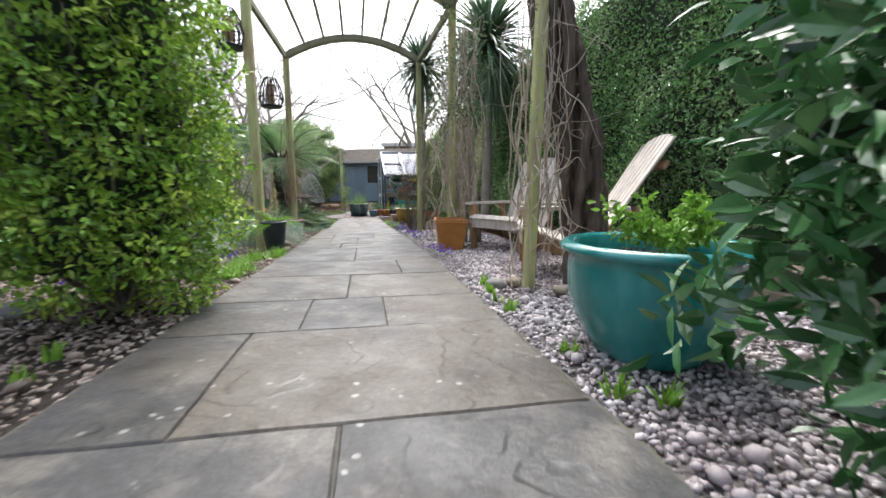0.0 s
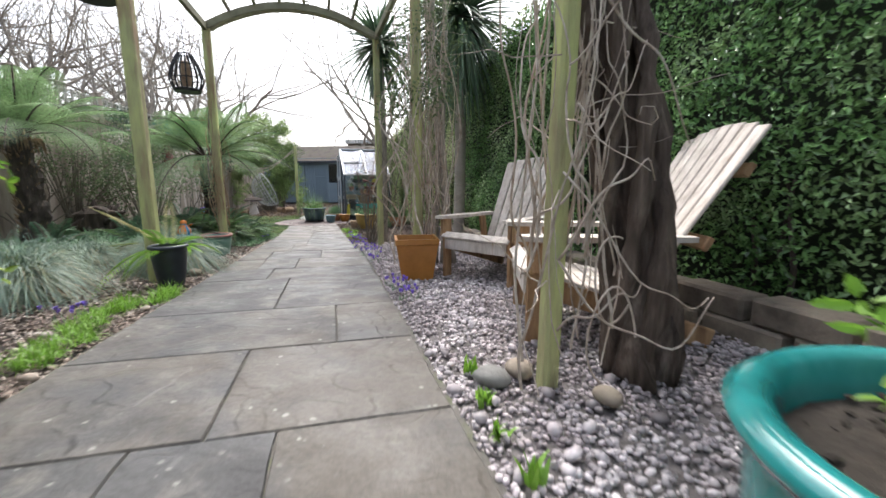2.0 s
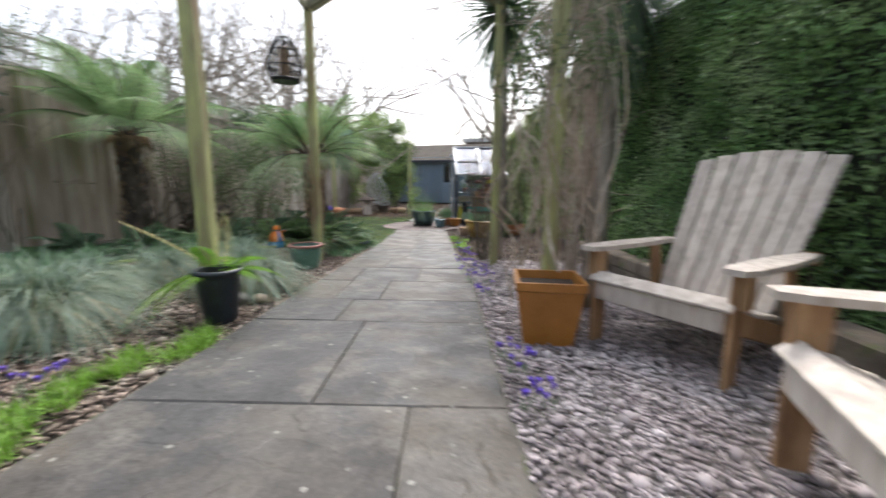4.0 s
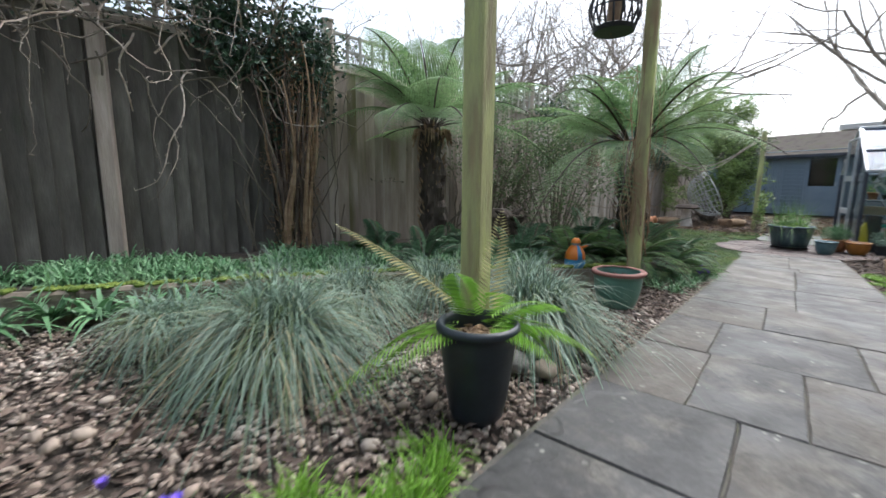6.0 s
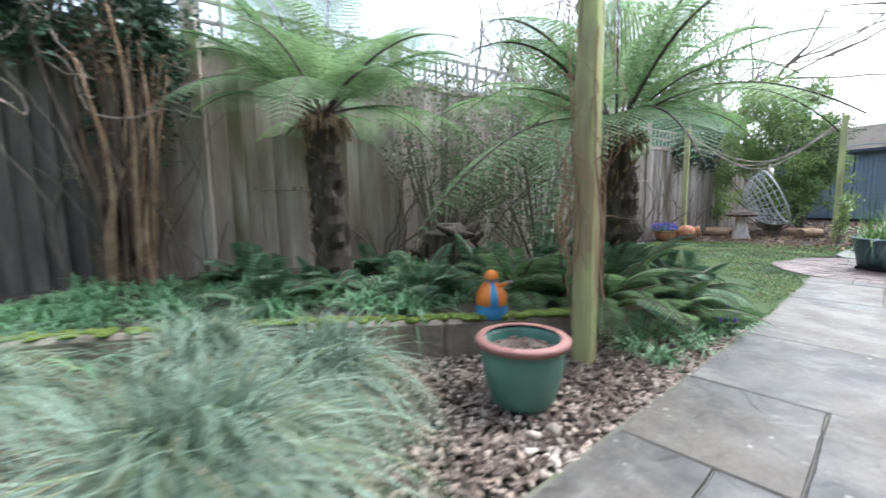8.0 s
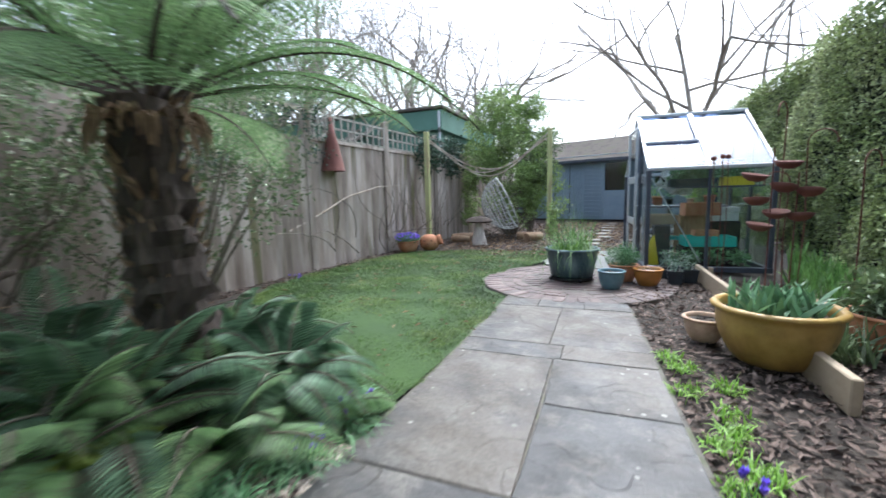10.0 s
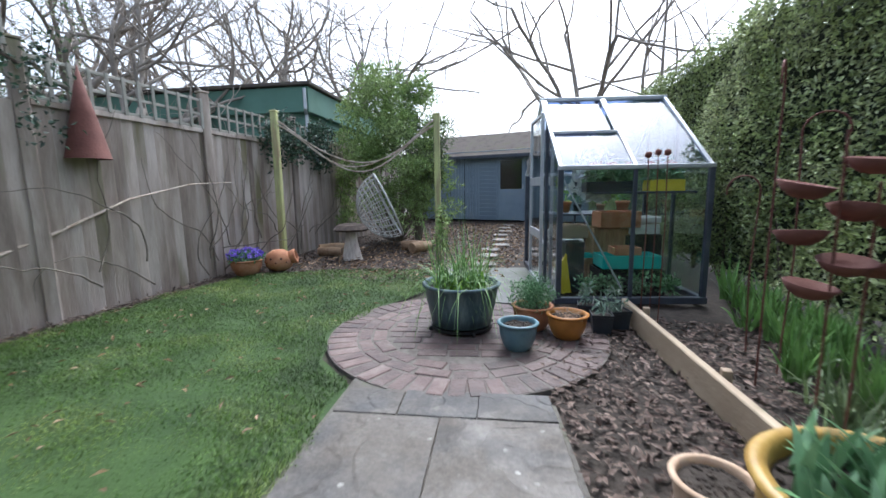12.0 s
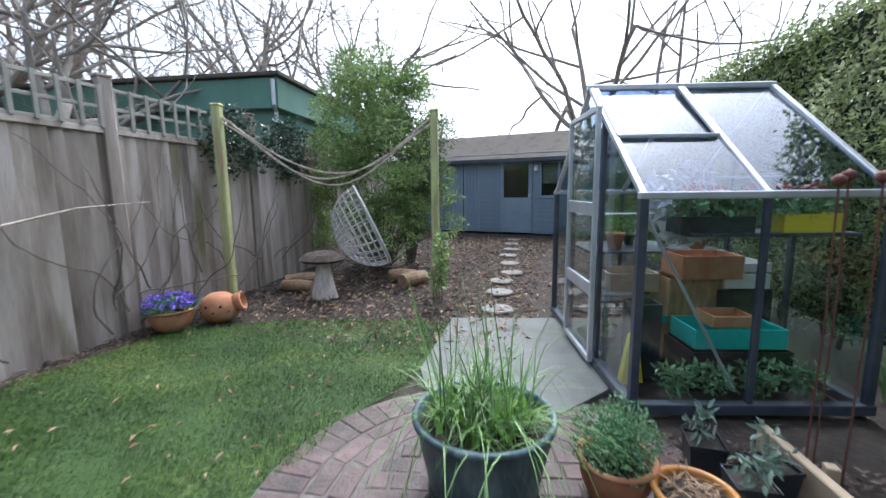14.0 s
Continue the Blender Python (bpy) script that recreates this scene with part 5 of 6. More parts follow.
for c in ((1.4, 1.5, .2), (1.42, 1.32, .75), (1.45, 1.3, .45), (1.55, 1.3, 1.05), (1.5, 1.2, 1.35)):
    blob_leaves(m, c, (.17, .17, .15), 60, .085, .034, .9, fine=True)
q = part("outer_foliage", m, M_LAUREL, cam_bush, kind="stuff")
q.matrix_basis = cam_bush.matrix_basis.inverted()

# ---- left bed ----
def tree_fern(x, y, zc, n, seed, label, L=(1.4, 1.9), tr=.125):
    z0 = bed_z(y) - .05 if x < bed_x(min(y, 8.4)) else gz(y) - .05
    f = thing("tree_fern", (x, y, z0), 0, label, "tree fern")
    h = zc - z0
    m = Mesh()
    q = [(.03 * math.sin(t * 4), .02 * math.cos(t * 3), h * t) for t in np.linspace(0, 1, 22)]
    m.tube(q, [tr * (1.1 - .25 * t + .35 * max(0, t - .8)) for t in np.linspace(0, 1, 22)], 18)
    V = m.v[0]
    for i in range(len(V)):
        c = np.array(q[min(21, i // 18)])
        V[i] = c + (V[i] - c) * (1 + .45 * noise.noise(Vector(V[i] * 16)))
    part("trunk", m, M_TRUNK, f)
    m = Mesh()
    for k in range(160):
        a = R(0, 6.28)
        z = R(.05, h)
        m.tube([(tr * .9 * math.cos(a), tr * .9 * math.sin(a), z), (tr * 1.25 * math.cos(a), tr * 1.25 * math.sin(a), z + R(.02, .09))], [.012, .003], 4)
    part("frond_stubble", m, M_DEAD, f, kind="stuff")
    m = Mesh()
    for k in range(90):
        a, e = R(0, 6.28), R(-.5, .5)
        c = Vector((math.cos(a) * tr * .9, math.sin(a) * tr * .9, h - .06))
        m.tube([c, c + Vector((math.cos(a) * .07, math.sin(a) * .07, .05 * e)), c + Vector((math.cos(a) * .1, math.sin(a) * .1, -R(.02, .16)))], [.012, .009, .003], 4)
    part("crown_collar", m, M_DEAD, f, kind="stuff")
    for k in range(n):
        a = 2 * math.pi * k / n + R(-.2, .2)
        up = R(.12, .9) if k % 3 else R(.8, 1.3)
        m, s = Mesh(), Mesh()
        o = (.05 * math.cos(a), .05 * math.sin(a), h)
        frond(m, o, a, R(*L), up, R(.4, .62), R(.26, .36), 30, 13, stem=s)
        fr = part("frond", m, M_FERN, f)
        part("stalk", s, M_TRUNK, fr)


tree_fern(-4.06, 6.74, 1.15, 24, 1, "tree fern with dark fibrous trunk and arching fronds")
tree_fern(-2.95, 8.65, .98, 28, 2, "tree fern with thick dark trunk and wide fronds", (1.5, 2.1), .14)


def fern(x, y, n, L, label, material=None, up=(.4, 1.2), z=None, name="fern", pairs=22):
    f = thing(name, (x, y, (gz(y) if z is None else z) - .01), 0, label, "fern")
    m, s = Mesh(), Mesh()
    for k in range(n):
        a = 2 * math.pi * k / n + R(-.3, .3)
        frond(m, (0, 0, 0), a, R(*L), R(*up), R(.4, .8), R(.1, .15), int(pairs * 1.3), 1, stem=s)
    part("fronds", m, material or M_FERN, f, kind="stuff")
    part("stalkwork", s, M_TWIG, f, kind="stuff")
    return f


for x, y, n, L in ((-3.5, 8.5, 24, (.7, 1.0)), (-2.5, 8.6, 24, (.6, .9)), (-2.55, 8.1, 30, (.7, 1.0)), (-3.0, 7.75, 28, (.7, 1.0)), (-2.75, 7.95, 22, (.5, .85)), (-3.3, 8.0, 20, (.5, .8)), (-2.55, 8.75, 18, (.4, .7)), (-3.4, 7.3, 16, (.4, .7)), (-3.3, 9.0, 14, (.4, .7)), (-4.3, 5.9, 12, (.3, .5)), (-2.35, 9.0, 10, (.4, .6)), (-4.4, 7.7, 14, (.4, .7))):
    fern(x, y, n, L, "dark green evergreen fern under the tree fern", z=gz(y) + (.15 if y < 8.4 else 0))
for x, y, n, L in ((-2.75, 8.35, 40, (.85, 1.2)), (-3.2, 8.3, 36, (.85, 1.2)), (-2.95, 8.9, 30, (.8, 1.1)), (-2.6, 8.95, 26, (.6, .85)), (-3.3, 9.05, 26, (.6, .9)), (-3.7, 7.9, 26, (.6, .9)), (-4.3, 7.2, 20, (.5, .7)), (-3.6, 6.6, 20, (.5, .7))):
    fern(x, y, n, L, "dense dark fern massed round the tree fern trunk", M_FERN_D, (.3, 1.35), gz(y) + .12, pairs=28)
pf = thing("potted_fern", (-1.42, 5.16, gz(5.16) + .3), 0, "fern spreading over its black pot, one frond dead and yellow", "fern")
m = Mesh()
for a, L, u, d in ((2.2, .5, .5, .5), (3.6, .5, .25, .75), (4.15, .6, .2, .75), (4.5, .45, .3, .7), (.9, .45, .4, .6), (1.3, .42, .6, .5), (.5, .3, .5, .7), (2.9, .35, .9, .4), (1.7, .36, .3, .6)):
    frond(m, (0, 0, 0), a, L * 1.2, u, d, .1, 30, 1)
part("fronds", m, M_BRIGHT, pf)
m, s = Mesh(), Mesh()
frond(m, (-.02, .0, .04), 4.15, .74, .72, .2, .085, 36, 1, stem=s)
part("yellow_frond", m, M_FERN_Y, pf)
m = Mesh()
frond(m, (0, .02, 0), 1.9, .52, 1.3, .15, .07, 28, 1)
part("upright_frond", m, M_FERN_Y, pf)


def tuft(name, x, y, n, length, material, label, lo=35, hi=85, width=.006, droop=(.5, 1.3), r=.1, z=None, cat="ornamental grass", seg=6):
    m = Mesh()
    blades(m, disc(n, r), headings(n, lo, hi), rng.uniform(length * .6, length, n), width, rng.uniform(*droop, n), seg)
    return solo(name, m, material, (x, y, (gz(y) if z is None else z) - .01), label=label, category=cat, kind="")


for x, y, n, L in ((-2.2, 4.68, 1700, 1.05), (-1.84, 5.9, 1900, 1.0), (-2.6, 5.2, 1100, .85), (-2.3, 6.3, 1200, .8), (-2.75, 5.9, 900, .75), (-2.6, 4.3, 700, .6)):
    fz = thing("blue_fescue", (x, y, gz(y) + .13), 0, "clump of long drooping blue-green grass beside the path", "ornamental grass")
    m = Mesh()
    nb = int(n * .75)
    blades(m, disc(nb, .13), headings(nb, 18, 85), rng.uniform(L * .55, L, nb), .0065, rng.uniform(.6, 1.5, nb), 6)
    part("blue_grass", m, M_FESCUE, fz, kind="stuff")
    m = Mesh()
    nb = int(n * .3)
    blades(m, disc(nb, .12), headings(nb, 15, 80), rng.uniform(L * .4, L, nb), .006, rng.uniform(.7, 1.6, nb), 6)
    part("green_grass", m, M_GREY_LEAF, fz, kind="stuff")
    m = Mesh()
    nb = int(n * .16)
    blades(m, disc(nb, .12), headings(nb, 5, 70), rng.uniform(L * .4, L * .9, nb), .005, rng.uniform(.7, 1.6, nb), 6)
    part("straw_grass", m, M_STRAW, fz, kind="stuff")
for k in range(120):
    y = R(3.4, 8.2)
    x = R(fence_x(y) + .35, bed_x(y) - .12)
    if abs(x + 4) < .25 and abs(y - 6.85) < .25:
        continue
    tuft("strap_leaved_plant", x, y, 75, R(.26, .46), M_CLUMP, "low clump of arching strap leaves in the raised bed", 25, 80, .016, (.6, 1.1), .09, z=bed_z(y), cat="plant", seg=4)
for k in range(11):
    x, y = -3.2 + R(-.12, .15), 3.4 + k * .2
    tuft("harts_tongue", x, y, 30, R(.34, .5), M_CLUMP, "hart's tongue fern with broad strap leaves by the edging", 25, 70, .035, (.4, .9), .04, z=gz(y) + .05, cat="fern", seg=5)
for k in range(16):
    y = R(7.9, 9.2)
    x = xl(y) - R(.1, .55)
    tuft("bulb_leaves", x, y, 70, R(.2, .32), M_CLUMP, "low clump of bulb leaves at the path edge", 25, 75, .013, (.5, 1.1), .07, cat="plant", seg=4)
for k in range(16):
    y = 3.4 + k * .1
    tuft("bright_grass", xl(y) - R(.06, .3), y, 110, R(.13, .2), M_BRIGHT, "fresh bright green grass tuft at the path edge", 30, 85, .007, (.2, .9), .07, cat="grass", seg=3)
for k in range(10):
    y = 9.3 + k * .14
    tuft("bright_grass", xr(y) + R(.06, .35), y, 70, R(.08, .13), M_BRIGHT, "bright green seedlings at the path edge", 20, 80, .01, (.2, .9), .07, cat="grass", seg=3)


def flowers(x, y, n, r, label):
    f = thing("crocus", (x, y, gz(y)), 0, label, "flowers")
    m = Mesh()
    c = disc(n, r)
    for k in range(n):
        h = R(.04, .08)
        for j in range(6):
            a = j * 1.047
            m.leaves(np.array([[c[k][0], c[k][1], h]]), np.array([[math.cos(a) * .5, math.sin(a) * .5, .8]]), np.array([[-math.cos(a), -math.sin(a), .4]]), .032, .02, .2, -.1)
    part("petals", m, M_PURPLE, f, kind="stuff")
    m = Mesh()
    blades(m, disc(n * 3, r), headings(n * 3, 50, 88), .07, .004, .2, 2)
    part("leaves", m, M_CLUMP, f)


for x, y, n, r in ((.6, 4.62, 9, .08), (.5, 4.95, 7, .08), (.42, 5.1, 5, .06), (.1, 6.4, 9, .12), (-.05, 6.9, 12, .15), (-.2, 7.3, 12, .15), (-.38, 7.8, 12, .15), (-.5, 8.3, 12, .15), (-.62, 8.7, 9, .12), (-1.41, 4.18, 8, .12), (-1.55, 2.85, 6, .08), (-2.3, 9.05, 9, .14), (-2.2, 8.75, 7, .1), (-.85, 9.4, 4, .06), (-5.2, 10.8, 7, .12)):
    flowers(x, y, n, r, "violet crocuses flowering among the gravel")
for x, y in ((1.25, 2.15), (1.32, 1.8), (1.45, 1.75), (1.0, 2.95), (.98, 3.15), (1.08, 2.75), (.95, 3.4), (-.62, 1.75), (-.72, 1.95)):
    tuft("tulip_leaves", x, y, 12, .13, M_BRIGHT, "young tulip leaves coming up through the gravel", 55, 88, .022, (.1, .6), .03, cat="plant", seg=4)
for x, y, s, mt in ((1.03, 3.3, .13, M_PALE), (1.15, 3.38, .12, M_STONE), (1.42, 3.15, .1, M_STONE), (-1.62, 5.55, .15, M_PALE), (-1.5, 5.62, .12, M_STONE), (.72, 5.6, .1, M_PALE), (-1.6, 2.2, .2, M_PALE), (-1.45, 2.45, .16, M_PALE)):
    m = Mesh()
    b = bmesh.new()
    bmesh.ops.create_icosphere(b, subdivisions=3, radius=.5)
    V = np.array([v.co[:] for v in b.verts])
    F = [[v.index for v in f.verts] for f in b.faces]
    b.free()
    V = V * (1 + .12 * np.array([noise.noise(Vector(v * 2.1 + x)) for v in V]))[:, None] * [s * 1.2, s * .9, s * .6]
    m.add(V, F)
    solo("cobble", m, mt, (x, y, gz(y) + s * .2), R(0, 180), "large smooth rounded cobble lying on the gravel", "stone", smooth=True)

# old root and stones in the bed
rt = thing("tree_root", (-4.35, 8.0, gz(8) + .1), 0, "dark weathered upturned tree root among the ferns", "tree stump")
for k in range(34):
    a = R(0, 6.28)
    m = Mesh()
    p = np.array([.12 * math.cos(a), .12 * math.sin(a), R(.1, .4)])
    q = [p]
    d = np.array([math.cos(a), math.sin(a), R(.0, .9)])
    for i in range(7):
        d = d + rng.normal(0, .45, 3)
        p = p + d / np.linalg.norm(d) * .045
        q.append(p)
    m.tube(q, np.linspace(R(.06, .08), .015, len(q)), 7)
    part("root", m, M_TRUNK, rt, smooth=True)
m = Mesh()
m.lathe([(0, 0), (.3, 0), (.27, .2), (.22, .4), (.1, .5), (0, .5)], 16, wob=.1)
part("stump", m, M_TRUNK, rt)

# painted ornament
m = Mesh()
pr = [(0, 0), (.075, 0), (.085, .01), (.088, .05), (.082, .075), (.086, .08), (.08, .13), (.055, .175), (.035, .195), (.04, .215), (.036, .24), (.018, .258), (0, .262)]
m.lathe(pr, 24)
m.tube([(.03, .04, .18), (.06, .08, .2), (.075, .105, .205)], [.014, .011, .004], 8)
orn = solo("garden_ornament", m, M_ORANGE, (-2.6, 7.27, gz(7.28) + .17), -24, "small orange and blue painted ornament standing on the sleeper", "ornament", smooth=True)
orn.data.materials.append(M_BLUE)
orn.data.materials.append(M_PALE)
for fc in orn.data.polygons:
    c = fc.center
    if c.z < .07 or (c.z < .2 and abs(math.atan2(c.y, c.x)) < .35):
        fc.material_index = 1
    elif .195 < c.z < .225 or c.y > .085:
        fc.material_index = 2

# climbers on the fence
ivy = thing("ivy", (0, 0, 0), label="dark ivy and bare climber stems massed along the fence top", category="climbing plant")
m = Mesh()
for k in range(44):
    y = R(4.7, 5.75)
    c = (fence_x(y) + R(.05, .3), y, R(1.45, 2.35) + .15 * math.sin(y * 3))
    blob_leaves(m, c, (.2, .25, .2), 95, .05, .045, .9)
for k in range(26):
    y = R(5.3, 5.75)
    blob_leaves(m, (fence_x(y) + .1, y, R(.9, 2.1)), (.12, .15, .2), 40, .045, .04, .9)
for k in range(26):
    y = R(14.4, 16.0)
    blob_leaves(m, (fence_x(y) + R(.05, .25), y, R(1.1, 1.75)), (.2, .25, .18), 70, .06, .05, .9)
for k in range(24):
    y = R(9.6, 11.6)
    blob_leaves(m, (fence_x(y) + R(.05, .25), y, R(.9, 1.95)), (.2, .25, .18), 60, .05, .035, .9)
for k in range(58):
    y = R(2.9, 4.9)
    blob_leaves(m, (fence_x(y) + R(-.1, .35), y, R(1.75, 2.5)), (.2, .3, .16), 60, .045, .035, .9)
part("ivy_leaves", m, M_IVY, ivy, kind="stuff")


def wander(p, d, n, step, jit, bias=(0, 0, 0)):
    p, d = np.array(p, float), np.array(d, float)
    q = [p]
    for i in range(n):
        d = d + rng.normal(0, jit, 3) + np.array(bias)
        d = d / np.linalg.norm(d)
        p = p + d * step
        q.append(p)
    return q


for k in range(130):
    y = R(2.8, 5.4)
    m = Mesh()
    q = wander((fence_x(y) + .12, y, R(1.4, 2.5)), (.25, R(-1, 1), R(-.35, .3)), 16, .08, .3, (.01, 0, -.02))
    m.tube(q, np.linspace(.009, .002, len(q)), 5)
    lf = np.array(q[4:])
    m.leaves(lf, rng.normal(0, 1, lf.shape), rng.normal(0, 1, lf.shape), .03, .012)
    part("climber_stem", m, M_TWIG if k % 3 else M_VINE, ivy)
for k in range(22):
    y = R(5.0, 6.0)
    m = Mesh()
    q = wander((fence_x(y) + .12, y, bed_z(y)), (.05, R(-.2, .2), 1), 22, .09, .14, (0, 0, .03))
    m.tube(q, np.linspace(.008, .002, len(q)), 5)
    part("climber_stem", m, M_TWIG, ivy)
for k in range(20):
    y = R(7.2, 10.5)
    m = Mesh()
    q = wander((fence_x(y) + .15, y, gz(y) + .1), (.1, R(-.5, .5), 1), 22, .09, .2, (0, 0, .04))
    m.tube(q, np.linspace(.012, .002, len(q)), 5)
    lf = np.array(q[8:])
    m.leaves(lf, rng.normal(0, 1, lf.shape), rng.normal(0, 1, lf.shape), .05, .03)
    part("climber_stem", m, M_TWIG, ivy)
for k in range(22):
    y = R(11, 15.6)
    m = Mesh()
    q = wander((fence_x(y) + .1, y, gz(y) + R(0, .4)), (.03, R(-.9, .9), R(.1, 1)), 24, .07, .16, (0, 0, .01))
    q = [np.array([max(c[0], fence_x(c[1]) + .06), c[1], c[2]]) for c in q]
    m.tube(q, np.linspace(.009, .002, len(q)), 5)
    part("climber_stem", m, M_TWIG, ivy)
m = Mesh()
q = [(fence_x(y) + .1 + .1 * math.sin(y), y, z) for y, z in ((11.0, .15), (11.6, .35), (12.2, .6), (12.9, .75), (13.5, .78))]
m.tube(q, [.016, .014, .011, .008, .004], 6)
part("climber_stem", m, M_VINE, ivy)

cb = [((R(-.45, .45), R(-.7, .7), R(.5, 1.9)), (.3, .3, .28)) for k in range(26)]
bush("evergreen_shrub", -4.5, 9.3, gz(9.3), cb, M_GREY_LEAF, 190, .05, .028, "loose evergreen shrub with small dull leaves against the fence")
cb = [((R(-1.2, 1.05) * (1 - .45 * (k / 84)), R(-.6, .6), .5 + 2.75 * (k / 84) + R(-.12, .12)), (R(.12, .36), R(.12, .36), R(.12, .3))) for k in range(84)]
bush("bamboo", -5.45, 16.9, gz(17), cb, M_BAMBOO, 190, .11, .026, "tall bushy bamboo with narrow bright green leaves")
bush("bamboo", -5.1, 17.2, gz(17), [((R(-.4, .5), R(-.4, .4), R(1.2, 2.3)), (.3, .3, .3)) for k in range(22)], M_GREY_LEAF, 160, .1, .024, "lighter bamboo leaves in front of the shed")
m = Mesh()
bs = thing("bare_shrub", (-.28, 8.3, gz(8.3)), 0, "leafless twiggy shrub beside the pergola post", "shrub")
for k in range(26):
    m = Mesh()
    a = R(0, 6.28)
    q = wander((.05 * math.cos(a), .05 * math.sin(a), 0), (.25 * math.cos(a) + .12, .25 * math.sin(a) - .08, 1), 20, .085, .09, (.008, 0, .04))
    m.tube(q, np.linspace(.009, .0015, len(q)), 4)
    for j in range(6, 20, 3):
        w = wander(q[j], rng.normal(0, .6, 3) + [0, 0, .5], 6, .05, .25)
        m.tube(w, np.linspace(.004, .001, len(w)), 3)
    part("stem", m, M_TWIG, bs)

bush("leafy_shrub", -4.75, 8.1, bed_z(8.1), [((R(-.25, .3), R(-.55, .55), R(.7, 1.9)), (.22, .25, .22)) for k in range(20)], M_GREY_LEAF, 120, .04, .025, "twiggy shrub with small pale leaves before the fence")
bush("brown_climber", -4.47, 5.42, bed_z(5.42), [((R(-.12, .12), R(-.16, .16), .1 + 1.75 * k / 18), (.15, .17, .14)) for k in range(19)], M_DEAD, 110, .035, .012, "column of brown dead climber stems against the fence")
for x, y, n, L in ((-3.35, 6.2, 22, (.5, .8)), (-3.15, 7.1, 22, (.5, .8)), (-4.2, 6.2, 20, (.5, .75))):
    fern(x, y, n, L, "dark green fern filling the raised bed", M_FERN_D, (.3, 1.3), gz(y) + .15, pairs=24)

tk = thing("shredded_climber", (-4.45, 5.42, bed_z(5.4) - .03), 0, "bundle of shaggy red-brown climber stems rising against the fence", "climbing plant")
for k in range(34):
    m = Mesh()
    q = wander((R(-.08, .08), R(-.12, .12), 0), (R(-.04, .04), R(-.04, .04), 1), 22, R(.07, .09), .06, (0, 0, .12))
    m.tube(q, np.linspace(R(.012, .03), .006, len(q)), 6)
    part("stem", m, M_DEAD if k % 3 else M_OLDSTEM, tk)

for x, y, h, w in ((-6.3, 6.6, 2.9, .8), (-6.7, 8.3, 3.3, .9), (-6.6, 10.0, 2.7, .7), (-7.0, 11.6, 3.0, .8), (-6.0, 4.6, 3.0, .8), (-5.9, 2.2, 3.1, .9)):
    clp = [((R(-.5, .5) * w, R(-1.0, 1.0) * w, h * R(.45, 1.0)), (.26, .3, .24)) for k in range(30)]
    bush("airy_shrub", x, y, gz(y) - .02, clp, M_GREY_LEAF, 75, .05, .022, "airy small-leaved shrub with pale twigs beyond the timber fence", cat="shrub")

# ---- far part ----
for x, y, h, lb in ((-5.86, 14.25, 1.78, "green mossy timber post standing before the fence"), (-3.88, 15.4, 1.76, "green mossy timber post at the lawn's end")):
    m = Mesh()
    H = h - gz(y)
    m.box(.09, .09, H, pose(0, 0, H / 2), .01)
    m.box(.1, .1, .03, pose(0, 0, H + .01), .008)
    solo("garden_post", m, M_POST, (x, y, gz(y) - .03), 20, lb, "post")
m = Mesh()
for k in range(3):
    q = []
    for i in range(20):
        t = i / 19
        q.append((-5.86 + 1.98 * t, 14.25 + 1.15 * t, 1.6 - .65 * math.sin(math.pi * t) ** 1.2 + .03 * math.sin(9 * t + k * 2) + .04 * k))
    m.tube(q, .012, 5)
solo("rope_swag", m, M_VINE, (0, 0, 0), label="climber stems trained along a sagging rope between posts", category="rope")

eg = thing("egg_chair", (-4.95, 15.75, gz(15.7) + .78), 35, "grey woven rattan basket seat lying tilted on the ground", "chair")
Mrot = Euler((0, radians(66), 0)).to_matrix().to_4x4()
m = Mesh()
r0 = .56
m.tube([tuple(Mrot @ Vector((r0 * math.cos(a), r0 * math.sin(a), 0))) for a in np.linspace(0, 2 * math.pi, 49)], .018, 6, False)
part("rim", m, M_WICKER, eg)
for k in range(12):
    a = math.pi * k / 12
    m = Mesh()
    m.tube([tuple(Mrot @ Vector((r0 * math.cos(t) * math.cos(a), r0 * math.cos(t) * math.sin(a), -r0 * .92 * math.sin(t)))) for t in np.linspace(0, math.pi, 22)], .008, 4)
    part("rib", m, M_WICKER, eg)
for k in range(1, 9):
    t = k / 9 * math.pi / 2
    m = Mesh()
    m.tube([tuple(Mrot @ Vector((r0 * math.cos(t) * math.cos(a), r0 * math.cos(t) * math.sin(a), -r0 * .92 * math.sin(t)))) for a in np.linspace(0, 2 * math.pi, 33)], .007, 4, False)
    part("hoop", m, M_WICKER, eg)
for x, y, L, r, yw in ((-4.35, 15.75, .4, .09, 70), (-4.62, 15.95, .35, .08, 25), (-5.75, 15.3, .5, .08, 50), (-5.6, 15.0, .4, .07, 10)):
    m = Mesh()
    m.tube([(-L / 2, 0, 0), (0, 0, .01), (L / 2, 0, 0)], [r, r * 1.05, r * .95], 14)
    solo("log", m, M_DEAD, (x, y, gz(y) + r - .01), yw, "sawn brown log lying on the bark mulch", "log", smooth=False)
st = thing("mushroom_stool", (-5.12, 14.9, gz(14.9) - .02), 0, "timber mushroom seat with a dark flat cap", "stool")
m = Mesh()
m.lathe([(0, 0), (.155, 0), (.14, .08), (.095, .28), (.075, .46), (0, .46)], 24, wob=.06)
part("stem", m, M_TEAK, st)
m = Mesh()
m.lathe([(0, .455), (.24, .44), (.27, .47), (.2, .53), (.08, .56), (0, .565)], 28, wob=.03)
part("cap", m, M_TRUNK, st)
m = Mesh()
m.lathe([(0, 0), (.1, .0), (.16, .05), (.18, .13), (.15, .22), (.08, .27), (0, .28)], 26)
